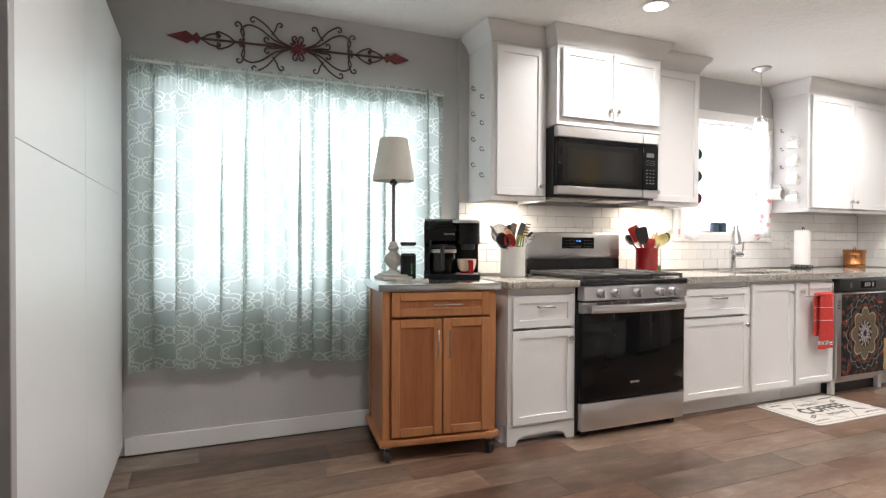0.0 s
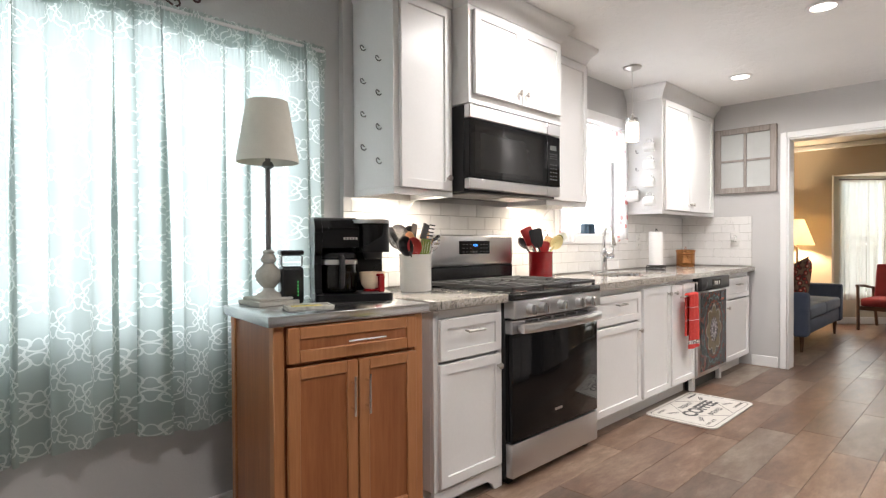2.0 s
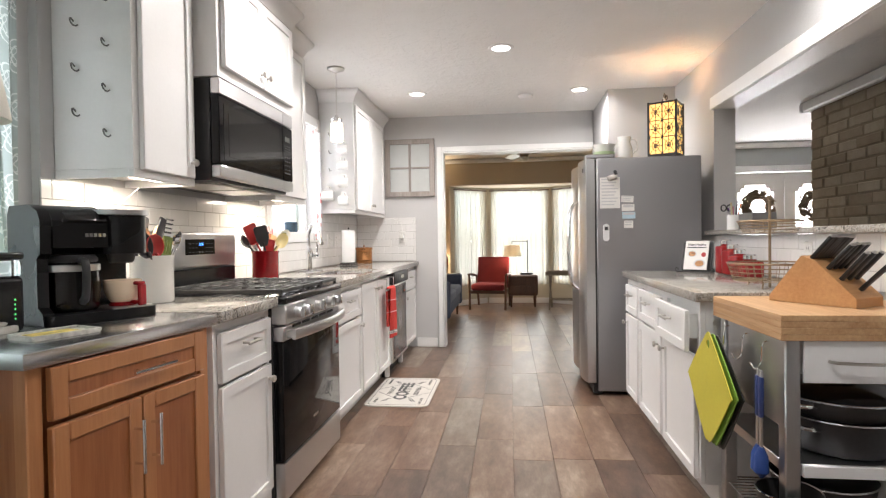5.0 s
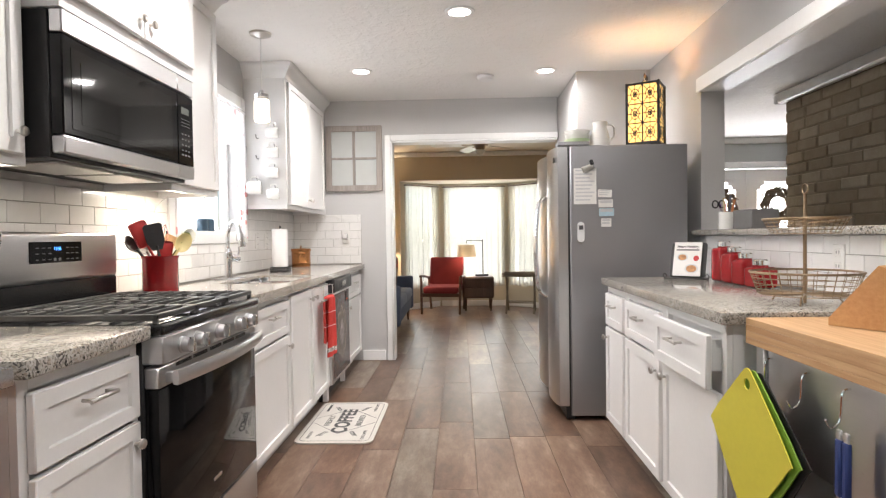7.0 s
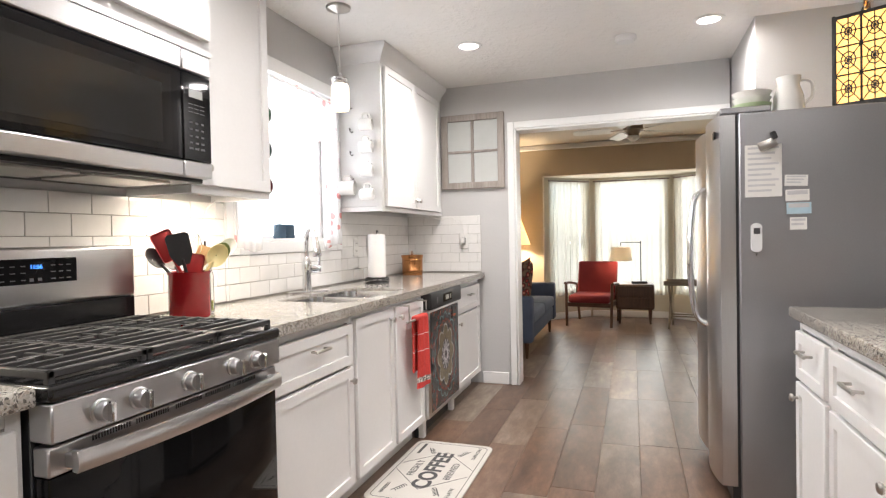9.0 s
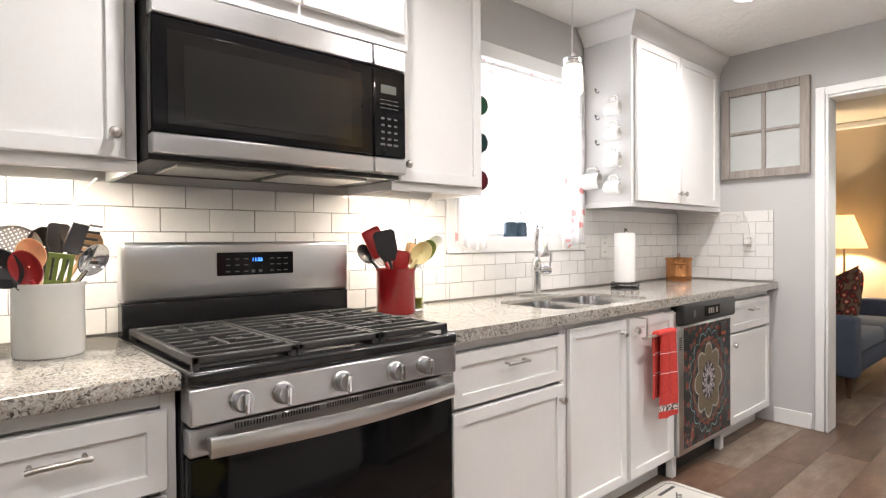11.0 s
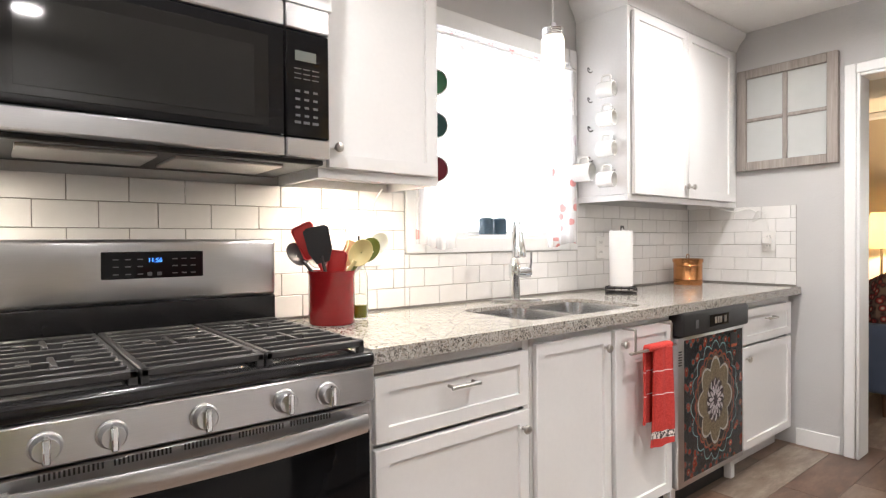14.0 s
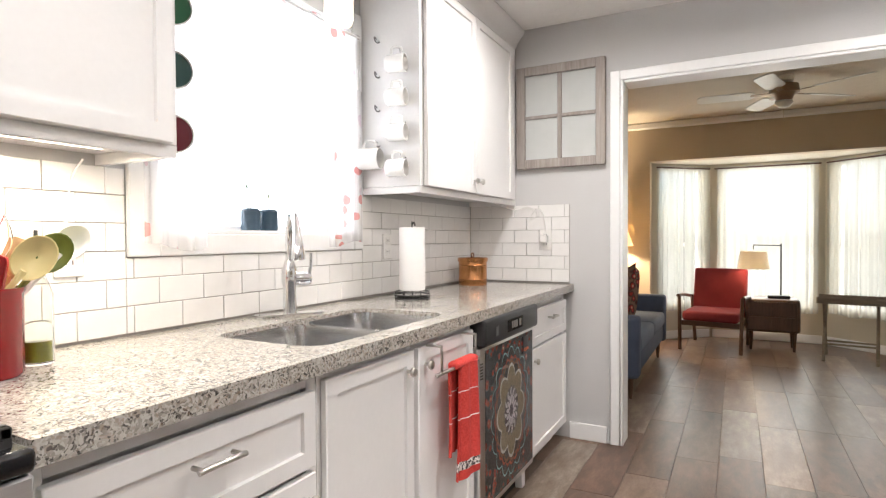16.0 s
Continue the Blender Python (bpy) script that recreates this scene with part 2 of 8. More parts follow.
M_DGLASS.node_tree.nodes["Principled BSDF"].inputs["Specular IOR Level"].default_value = 0.2
M_FLOOR = plank_material()
M_JOINT = paint("brown_grout", (0.22, 0.18, 0.145), 0.9, 0.2, 150, 0.2)
M_FRIDGE = paint("grey_fridge_side", (0.33, 0.33, 0.34), 0.36, 0.05, 150, 0.12, metal=0.6)
M_BAMBOO = wood("cart_wood", (0.24, 0.078, 0.027), (0.40, 0.155, 0.06), 0.38, "z")
M_BAMBOO_L = wood("cart_wood_light", (0.36, 0.145, 0.055), (0.50, 0.23, 0.097), 0.38, "z")
M_RED = paint("red_glaze", (0.27, 0.010, 0.013), 0.14, 0.12, 40, 0.03)
M_CERAMIC = paint("white_ceramic", (0.80, 0.79, 0.76), 0.15, 0.03, 40, 0.03)
M_GLOW_CAN = lit("can_lens", (1.0, 0.93, 0.84), 8)


# ---- mesh helpers ----
def box(bm, x0, y0, z0, x1, y1, z1, b=0.0, seg=1):
    v = bmesh.ops.create_cube(bm, size=1)["verts"]
    bmesh.ops.scale(bm, vec=(abs(x1 - x0), abs(y1 - y0), abs(z1 - z0)), verts=v)
    bmesh.ops.translate(bm, vec=((x0 + x1) / 2, (y0 + y1) / 2, (z0 + z1) / 2), verts=v)
    if b:
        edges = list({e for q in v for e in q.link_edges})
        bmesh.ops.bevel(bm, geom=edges, offset=b, segments=seg, affect="EDGES", profile=0.5)


def ring_faces(bm, a, b):
    n = len(a)
    for i in range(n):
        bm.faces.new((a[i], a[(i + 1) % n], b[(i + 1) % n], b[i]))


def lathe(bm, profile, at=(0, 0, 0), seg=24, m=None, caps=True):
    """A turned body: profile of (radius, height), round z, then moved by m and at."""
    m = Matrix.Translation(at) @ (m or Matrix())
    rings = [[bm.verts.new(m @ Vector((r * math.cos(a), r * math.sin(a), z))) for a in (2 * math.pi * i / seg for i in range(seg))] for r, z in profile]
    for a, b in zip(rings, rings[1:]):
        ring_faces(bm, a, b)
    if caps:
        bm.faces.new(rings[0][::-1])
        bm.faces.new(rings[-1])


def cyl(bm, p, q, r, seg=12, r2=None):
    p, q = Vector(p), Vector(q)
    m = Matrix.Translation(p) @ (q - p).to_track_quat("Z", "Y").to_matrix().to_4x4()
    lathe(bm, [(r, 0), (r if r2 is None else r2, (q - p).length)], seg=seg, m=m)


def tube(bm, pts, r, seg=8, closed=False, ends=True, taper=None):
    pts = [Vector(p) for p in pts]
    n = len(pts)
    rings, up = [], None
    for i, p in enumerate(pts):
        a = pts[i - 1] if (i or closed) else pts[i]
        b = pts[(i + 1) % n] if (i < n - 1 or closed) else pts[i]
        d = (b - a).normalized()
        if up is None:
            up = d.orthogonal().normalized()
        up = (up - d * up.dot(d)).normalized()
        side = d.cross(up)
        k = r if taper is None else r * taper(i / (n - 1))
        rings.append([bm.verts.new(p + (up * math.cos(t) + side * math.sin(t)) * k) for t in (2 * math.pi * j / seg for j in range(seg))])
    for a, b in zip(rings, rings[1:]):
        ring_faces(bm, a, b)
    if closed:
        ring_faces(bm, rings[-1], rings[0])
    elif ends:
        bm.faces.new(rings[0][::-1])
        bm.faces.new(rings[-1])


def slab(bm, outline, z0, z1, m=None):
    """A flat plate with any outline, between two heights."""
    m = m or Matrix()
    a = [bm.verts.new(m @ Vector((x, y, z0))) for x, y in outline]
    b = [bm.verts.new(m @ Vector((x, y, z1))) for x, y in outline]
    bm.faces.new(a[::-1])
    bm.faces.new(b)
    ring_faces(bm, a, b)


def round_rect(x0, y0, x1, y1, r, n=5):
    pts = []
    for cx, cy, a0 in ((x1 - r, y1 - r, 0), (x0 + r, y1 - r, 90), (x0 + r, y0 + r, 180), (x1 - r, y0 + r, 270)):
        pts += [(cx + r * math.cos(radians(a0 + 90 * i / n)), cy + r * math.sin(radians(a0 + 90 * i / n))) for i in range(n + 1)]
    return pts


def bowed(pts, n=10):
    """A smooth line through the points."""
    pts = [Vector(p) for p in pts]
    out = []
    for i in range(len(pts) - 1):
        p0, p1, p2, p3 = pts[max(i - 1, 0)], pts[i], pts[i + 1], pts[min(i + 2, len(pts) - 1)]
        for j in range(n):
            t = j / n
            out.append(0.5 * (2 * p1 + (p2 - p0) * t + (2 * p0 - 5 * p1 + 4 * p2 - p3) * t * t + (3 * p1 - p0 - 3 * p2 + p3) * t ** 3))
    return out + [pts[-1]]


def mesh_of(bm, name, material, smooth=True):
    bmesh.ops.recalc_face_normals(bm, faces=bm.faces[:])
    me = bpy.data.meshes.new(name)
    bm.to_mesh(me)
    bm.free()
    me.materials.append(material)
    if smooth:
        me.shade_smooth()
        me.set_sharp_from_angle(angle=radians(38))
    return me


def part(name, bm, material, parent, label="", at=None):
    ob = new(name, mesh_of(bm, name, material))
    ob.parent = parent
    if at is not None:
        ob.matrix_basis = at
    return tagged(ob, label)


def thing(name, label, category, x=0, y=0, z=0, rz=0, group=""):
    ob = new(name)
    ob.empty_display_size = 0.05
    ob.matrix_basis = pose(x, y, z, 0, 0, rz)
    return tagged(ob, label, category, group)


def solid(name, bm, material, label, category, kind="", at=None, group=""):
    ob = new(name, mesh_of(bm, name, material))
    if at is not None:
        ob.matrix_basis = at
    return tagged(ob, label, category, group, kind)


def quick(*boxes, b=0.0, seg=1):
    bm = bmesh.new()
    for bx in boxes:
        box(bm, *bx, b=b, seg=seg)
    return bm


def turned(profile, at=(0, 0, 0), seg=24, m=None):
    bm = bmesh.new()
    lathe(bm, profile, at, seg, m)
    return bm


def piped(pts, r, seg=8, closed=False):
    bm = bmesh.new()
    tube(bm, pts, r, seg, closed)
    return bm


def plate(outline, z0, z1, m=None):
    bm = bmesh.new()
    slab(bm, outline, z0, z1, m)
    return bm

# ---- large structure ----
CEIL, EAST, SOUTH, WEST = 2.38, 3.56, -3.0, -2.3


def structure(name, bm, material, label, category):
    return solid(name, bm, material, label, category, "structure")


# north wall with the two window openings
WIN1 = (-2.16, -0.66, 0.80, 1.95)
WIN2 = (1.42, 2.34, 1.17, 2.05)
wall_north = structure("wall_north", quick(
    (-3.2, 0.035, 0, WIN1[0], 0.16, CEIL), (WIN1[0], 0.035, 0, WIN1[1], 0.16, WIN1[2]), (WIN1[0], 0.035, WIN1[3], WIN1[1], 0.16, CEIL),
    (WIN1[1], 0.035, 0, -0.44, 0.16, CEIL), (-0.44, 0, 0, WIN2[0], 0.16, CEIL), (WIN2[0], 0, 0, WIN2[1], 0.16, WIN2[2]), (WIN2[0], 0, WIN2[3], WIN2[1], 0.16, CEIL),
    (WIN2[1], 0, 0, EAST + 0.12, 0.16, CEIL)), M_WALL, "pale grey painted wall with two windows", "wall")
# east wall with the wide cased opening to the living room
OPEN_Y0, OPEN_Y1, OPEN_Z = -0.91, -2.43, 2.01
wall_east = structure("wall_east", quick(
    (EAST, OPEN_Y0, 0, EAST + 0.12, 0, CEIL), (EAST, OPEN_Y1, OPEN_Z, EAST + 0.12, OPEN_Y0, CEIL)), M_WALL, "pale grey painted wall over a cased opening", "wall")
wall_alcove = structure("wall_alcove", quick((2.78, -3.16, 0, EAST + 0.12, OPEN_Y1 - 0.012, CEIL)), M_WALL, "grey painted wall return beside the fridge", "wall")
# south wall with the pass-through over the bar
PASS_X, PASS_Z0, PASS_Z1 = 1.88, 1.115, 1.98
wall_south = structure("wall_south", quick(
    (PASS_X, SOUTH - 0.14, 0, 2.78, SOUTH, CEIL), (-1.3, SOUTH - 0.14, 0, PASS_X, SOUTH, PASS_Z0), (-1.3, SOUTH - 0.14, PASS_Z1 + 0.02, PASS_X, SOUTH, CEIL),
    (-3.2, SOUTH - 0.9, 0, -1.3, SOUTH - 0.76, CEIL), (-1.3, SOUTH - 0.9, 0, -1.2, SOUTH - 0.14, CEIL)), M_WALL, "grey painted wall with a pass-through over a bar", "wall")
wall_west = structure("wall_west", quick((-3.2, SOUTH - 0.9, 0, -3.06, 0, CEIL)), M_WALL, "pale grey painted wall behind the tall cupboards", "wall")
ceiling = structure("ceiling", quick((-3.2, SOUTH - 0.9, CEIL, EAST + 0.12, 0.16, CEIL + 0.12)), M_CEIL, "white knockdown-textured ceiling", "ceiling")
floor = structure("floor", quick((-3.2, -9.0, -0.2, 12.0, 3.0, -0.008)), M_JOINT, "brown wood-look plank tile floor with thin dark joints", "floor")


def run_trim(name, label, boxes, b=0.004):
    return structure(name, quick(*boxes, b=b), M_TRIM, label, "trim")


run_trim("baseboard", "white painted baseboard under the curtained window", [(-2.3, 0.021, 0, -0.44, 0.034, 0.095)])
run_trim("baseboard", "white painted baseboard beside the cased opening", [(EAST - 0.014, -0.84, 0, EAST - 0.001, -0.63, 0.095)])
cw = 0.052
run_trim("trim", "white painted casing round the wide opening", [
    (EAST - 0.018, OPEN_Y0, 0, EAST - 0.001, OPEN_Y0 + cw, OPEN_Z + cw), (EAST - 0.018, OPEN_Y1, OPEN_Z, EAST - 0.001, OPEN_Y0 - 0.001, OPEN_Z + cw),
    (EAST - 0.017, OPEN_Y0 - 0.018, 0, EAST + 0.14, OPEN_Y0 - 0.002, OPEN_Z - 0.001), (EAST - 0.017, OPEN_Y1 + 0.003, OPEN_Z - 0.018, EAST + 0.14, OPEN_Y0 - 0.02, OPEN_Z - 0.002)])
run_trim("trim", "white painted casing along the pass-through", [
    (-1.2, SOUTH + 0.001, PASS_Z1, PASS_X + 0.03, SOUTH + 0.018, PASS_Z1 + 0.085), (-1.2, SOUTH - 0.15, PASS_Z1, PASS_X - 0.003, SOUTH - 0.001, PASS_Z1 + 0.018)])

# ---- kitchen units ----
def shaker(bm, x0, z0, x1, z1, yf, rail=0.058, t=0.02):
    """A framed door front, facing -y, with its face at yf."""
    before = set(bm.faces)
    box(bm, x0, yf, z0, x1, yf + t, z1, b=0.003)
    front = max((f for f in bm.faces if f not in before and f.normal.y < -0.9), key=lambda f: f.calc_area())
    bmesh.ops.inset_individual(bm, faces=[front], thickness=rail - 0.003, depth=0)
    bmesh.ops.inset_individual(bm, faces=[front], thickness=0.0025, depth=-0.009)


def knob(parent, x, y, z, r=0.015):
    m = pose(x, y, z, 90, 0, 0)
    part("knob", turned([(0.006, 0), (0.005, 0.012), (r * 0.9, 0.016), (r, 0.021), (r * 0.8, 0.027), (r * 0.3, 0.029)], seg=16, m=m), M_NICKEL, parent, "satin nickel knob")


def bar_pull(parent, x, y, z, w=0.095):
    bm = bmesh.new()
    for s in (-1, 1):
        cyl(bm, (x + s * w * 0.42, y, z), (x + s * w * 0.42, y - 0.026, z), 0.005, 10)
    tube(bm, bowed([(x - w / 2, y - 0.026, z - 0.002), (x - w * 0.3, y - 0.029, z), (x + w * 0.3, y - 0.029, z), (x + w / 2, y - 0.026, z - 0.002)], 4), 0.006, 10)
    part("handle", bm, M_NICKEL, parent, "satin nickel bar pull")


def door_part(parent, x0, z0, x1, z1, yf, knob_at=None, name="door"):
    bm = bmesh.new()
    shaker(bm, x0, z0, x1, z1, yf)
    d = part(name, bm, M_WHITE, parent)
    if knob_at:
        knob(d, knob_at[0], yf, knob_at[1])
    return d


def drawer_part(parent, x0, z0, x1, z1, yf, pull=True):
    bm = bmesh.new()
    shaker(bm, x0, z0, x1, z1, yf, 0.056)
    d = part("drawer_front", bm, M_WHITE, parent)
    if pull:
        bar_pull(d, (x0 + x1) / 2, yf, z0 + (z1 - z0) * 0.66, 0.105)
    return d


BASE_TOP, DEPTH = 0.848, 0.61


def base_unit(x0, x1, label, layout, knob_side=1, rz=0, at=None, feet=False, body_top=0.847):
    """A base cabinet: layout 'drawer_door', 'door' or 'doors'. Local x runs from 0 to its width, the front faces -y."""
    w = x1 - x0
    ob = thing("base_cabinet", label, "cabinet", *(at or (x0, 0, 0)), rz=rz)
    bm = quick((0.001, -DEPTH + 0.02, 0.1, w - 0.001, -0.004, body_top))
    part("body", bm, M_WHITE, ob)
    if feet:
        e = w - 0.001
        arch = [(0.001, 0.001), (0.05, 0.001), (0.068, 0.03), (0.11, 0.052), (e - 0.11, 0.052), (e - 0.068, 0.03), (e - 0.05, 0.001), (e, 0.001), (e, 0.099), (0.001, 0.099)]
        part("arched_skirt", plate(arch, 0, 0.019, pose(0, -DEPTH + 0.019, 0, 90)), M_WHITE, ob)
    part("toe_kick", quick((0.001, -DEPTH + 0.07, 0.001, w - 0.001, -0.05, 0.099)), M_WHITE, ob)
    f = 0.022
    bm = quick((0.001, -DEPTH, 0.1, f + 0.01, -DEPTH + 0.019, BASE_TOP - 0.001), (w - f - 0.01, -DEPTH, 0.1, w - 0.001, -DEPTH + 0.019, BASE_TOP - 0.001),
               (f + 0.01, -DEPTH + 0.0005, BASE_TOP - 0.035, w - f - 0.01, -DEPTH + 0.019, BASE_TOP - 0.001), (f + 0.01, -DEPTH + 0.0005, 0.1, w - f - 0.01, -DEPTH + 0.019, 0.13), b=0.001)
    part("face_frame", bm, M_WHITE, ob)
    yf = -DEPTH - 0.021
    kx = w - f - 0.03 if knob_side > 0 else f + 0.03
    if layout == "drawer_door":
        drawer_part(ob, f, 0.635, w - f, 0.808, yf)
        door_part(ob, f, 0.115, w - f, 0.622, yf, (kx, 0.567))
    elif layout == "door":
        door_part(ob, f * 0.6, 0.115, w - f * 0.6, 0.822, yf, (kx, 0.765))
    return ob


base_unit(-0.44, -0.005, "white shaker base cabinet with drawer beside the stove", "drawer_door", feet=True)
base_unit(0.772, 1.385, "white shaker base cabinet with drawer between stove and sink", "drawer_door")
base_unit(1.386, 1.815, "white shaker sink base cabinet with one door", "door", body_top=0.64)
base_unit(1.816, 2.238, "white shaker sink base cabinet with a towel bar", "door", -1, body_top=0.64)
base_unit(2.862, 3.5, "narrow white shaker base cabinet with drawer by the opening", "drawer_door", -1)

TOP_Z = 0.888


def countertop(label, boxes, holes=()):
    bm = bmesh.new()
    for bx in boxes:
        box(bm, *bx, b=0.006, seg=2)
    return solid("countertop", bm, M_GRANITE, label, "countertop")


countertop("speckled grey granite countertop between wooden cart and stove", [(-0.465, -0.655, BASE_TOP, -0.004, -0.002, TOP_Z)])
# sink cut-out: the slab is laid round it
SX0, SX1, SY0, SY1 = 1.43, 2.12, -0.58, -0.20


def pierced_slab(outer, hole, z0, z1):
    """A plate with one hole through it."""
    bm = bmesh.new()
    levels = []
    for z in (z0, z1):
        o = [bm.verts.new((x, y, z)) for x, y in outer]
        h = [bm.verts.new((x, y, z)) for x, y in hole]
        es = [bm.edges.new((c[q], c[(q + 1) % len(c)])) for c in (o, h) for q in range(len(c))]
        bmesh.ops.triangle_fill(bm, edges=es, use_beauty=True)
        levels.append((o, h))
    ring_faces(bm, levels[0][0], levels[1][0])
    ring_faces(bm, levels[0][1], levels[1][1])
    return bm


solid("countertop", pierced_slab(round_rect(0.77, -0.655, EAST - 0.002, -0.002, 0.006, 3), round_rect(SX0, SY0, SX1, SY1, 0.07, 8), BASE_TOP, TOP_Z), M_GRANITE, "speckled grey granite countertop round the sink", "countertop")


def crown(bm, x0, x1, yf, y_back, z0, z1, left=True, right=True):
    """A stepped crown moulding round the top of a wall cabinet."""
    steps = [(0.0, 0.0), (0.006, 0.012), (0.014, 0.03), (0.032, 0.055), (0.05, 0.072), (0.056, 0.085), (0.056, 0.1)]
    k = (z1 - z0) / 0.1
    rings = []
    for o, h in steps:
        a = x0 - (o if left else 0)
        c = x1 + (o if right else 0)
        rings.append([bm.verts.new(p) for p in ((a, y_back, z0 + h * k), (a, yf - o, z0 + h * k), (c, yf - o, z0 + h * k), (c, y_back, z0 + h * k))])
    for a, b in zip(rings, rings[1:]):
        ring_faces(bm, a, b)
    bm.faces.new(rings[0][::-1])
    bm.faces.new(rings[-1])


def wall_unit(x0, x1, z0, z1, yf, label, doors, knobs, left=True, right=True, door_bottom=0.03):
    """A wall cabinet with doors (local x ranges) and a crown to the ceiling."""
    ob = thing("wall_cabinet", label, "cabinet", x0, 0, z0)
    w, h = x1 - x0, z1 - z0
    lip = 0.03 if z0 < 1.5 else 0.0
    part("body", quick((0.0015, yf + 0.022, lip, w - 0.0015, -0.003, h), b=0.0015), M_WHITE, ob)
    if lip:
        part("bottom_lip", quick((0.0015, yf + 0.022, 0, w - 0.0015, yf + 0.041, lip - 0.001), (0.0015, yf + 0.0415, 0, 0.018, -0.003, lip - 0.001), (w - 0.018, yf + 0.0415, 0, w - 0.0015, -0.003, lip - 0.001), b=0.001), M_WHITE, ob)
    bm = bmesh.new()
    crown(bm, 0.0015, w - 0.0015, yf + 0.02, -0.003, h + 0.001, CEIL - z0 - 0.002, left, right)
    part("crown_moulding", bm, M_WHITE, ob)
    for (a, b), k in zip(doors, knobs):
        door_part(ob, a, door_bottom, b, h - 0.02, yf, k and (k, door_bottom + 0.06))
    return ob


UZ, UT, UY = 1.345, 2.275, -0.325
wall_unit(-0.385, -0.002, UZ, UT, UY, "white shaker wall cabinet with cup hooks on its side", [(0.03, 0.353)], [0.325])
wall_unit(-0.001, 0.803, 1.80, UT, -0.43, "white two-door wall cabinet above the microwave", [(0.03, 0.399), (0.405, 0.774)], [0.37, 0.435], door_bottom=0.045)
wall_unit(0.804, 1.262, UZ, UT, UY, "white shaker wall cabinet beside the sink window", [(0.025, 0.433)], [0.05])
wall_unit(2.41, EAST - 0.003, UZ, UT, UY, "white two-door wall cabinet with mugs on its side", [(0.03, 0.53), (0.536, 1.05)], [0.5, 0.566], right=False)


# ---- stove ----
stove = thing("stove", "stainless and black gas range with five knobs", "stove", 0.0, 0, 0)
stove.scale = (1.0, 0.966, 1.0)
SW = 0.762
part("body", quick((0.001, -0.645, 0.03, SW - 0.001, -0.03, 0.853), b=0.003), M_BLACK_MATT, stove)
oven = part("oven_door", quick((0.004, -0.69, 0.205, SW - 0.004, -0.646, 0.700), b=0.006, seg=2), M_DGLASS, stove, "black glass oven door")
part("trim_strip", quick((0.004, -0.692, 0.701, SW - 0.004, -0.646, 0.763), b=0.004), M_STEEL, oven, "brushed steel top strip")
slot = None
for i in range(5):
    for j in range(14):
        if (i, j) != (2, 0):
            if slot is None:
                slot = part("vent_slot", quick((0, -0.6935, 0.747, 0.0035, -0.691, 0.759)), M_BLACK_MATT, oven)
                ob = slot
            else:
                ob = new("vent_slot", slot.data)
                ob.parent = oven
            ob.location.x = 0.10 + i * 0.113 + j * 0.0072
bm = bmesh.new()
arc = [(0.035 + (SW - 0.07) * i / 14, -0.707 - 0.05 * math.sin(math.pi * (0.12 + 0.76 * i / 14)), 0.728) for i in range(15)]
rings = []
for x, y, z in arc:
    rings.append([bm.verts.new((x, y + dy, z + dz)) for dy, dz in ((-0.006, -0.022), (0.008, -0.02), (0.008, 0.02), (-0.006, 0.022), (-0.011, 0.012), (-0.011, -0.012))])
for a, b in zip(rings, rings[1:]):
    ring_faces(bm, a, b)
bm.faces.new(rings[0][::-1])
bm.faces.new(rings[-1])
for x in (0.05, SW - 0.05):
    box(bm, x - 0.012, -0.727, 0.712, x + 0.012, -0.69, 0.743, b=0.003)
part("handle", bm, M_STEEL, oven, "bowed brushed steel handle")
part("logo", quick((0.345, -0.6915, 0.285, 0.41, -0.69, 0.297), b=0.0004), M_NICKEL, oven, "small silver maker's mark")
part("control_panel", quick((0.002, -0.708, 0.772, SW - 0.002, -0.64, 0.853), b=0.004), M_STEEL, stove)
for kx in (0.110, 0.208, 0.366, 0.532, 0.632):
    m = pose(kx, -0.708, 0.811, 90)
    kn = part("knob", turned([(0.026, 0.0), (0.026, 0.006), (0.023, 0.008), (0.022, 0.024), (0.019, 0.028)], seg=24, m=m), M_STEEL, stove, "steel burner knob")
    part("grip", quick((kx - 0.006, -0.752, 0.789, kx + 0.006, -0.73, 0.833), b=0.003), M_CHROME, kn)
part("cooktop", quick((-0.001, -0.71, 0.854, SW + 0.001, -0.088, 0.888), b=0.01, seg=3), M_BLACK, stove)
part("backguard", quick((0.0, -0.088, 0.985, SW, -0.02, 1.165), b=0.014, seg=3), M_STEEL, stove)
part("back_strip", quick((0.002, -0.083, 0.88, SW - 0.002, -0.025, 0.986), b=0.004), M_BLACK, stove, "black enamel strip under the backguard")
M_BLUE = lit("blue_digits", (0.06, 0.28, 1.0), 3.5)
M_LEGEND = paint("grey_print", (0.09, 0.09, 0.094), 0.5, 0.02, 40, 0.0)
disp = part("display", quick((0.272, -0.0905, 1.055, 0.535, -0.0875, 1.13), b=0.002), M_DGLASS, stove, "black glass clock display")


def text_mesh(body, size, m, material, parent, name="lettering", depth=0.0004, bold=0.0, align="CENTER", label=""):
    """Raised lettering in the built-in font, made into a mesh."""
    cu = bpy.data.curves.new(name, "FONT")
    cu.body, cu.size, cu.extrude, cu.offset, cu.align_x, cu.align_y = body, size, depth, bold, align, "CENTER"
    tmp = bpy.data.objects.new(name, cu)
    scene.collection.objects.link(tmp)
    me = bpy.data.meshes.new_from_object(tmp.evaluated_get(bpy.context.evaluated_depsgraph_get()))
    bpy.data.objects.remove(tmp)
    me.materials.append(material)
    ob = new(name, me)
    ob.parent = parent
    ob.matrix_basis = m
    return tagged(ob, label)


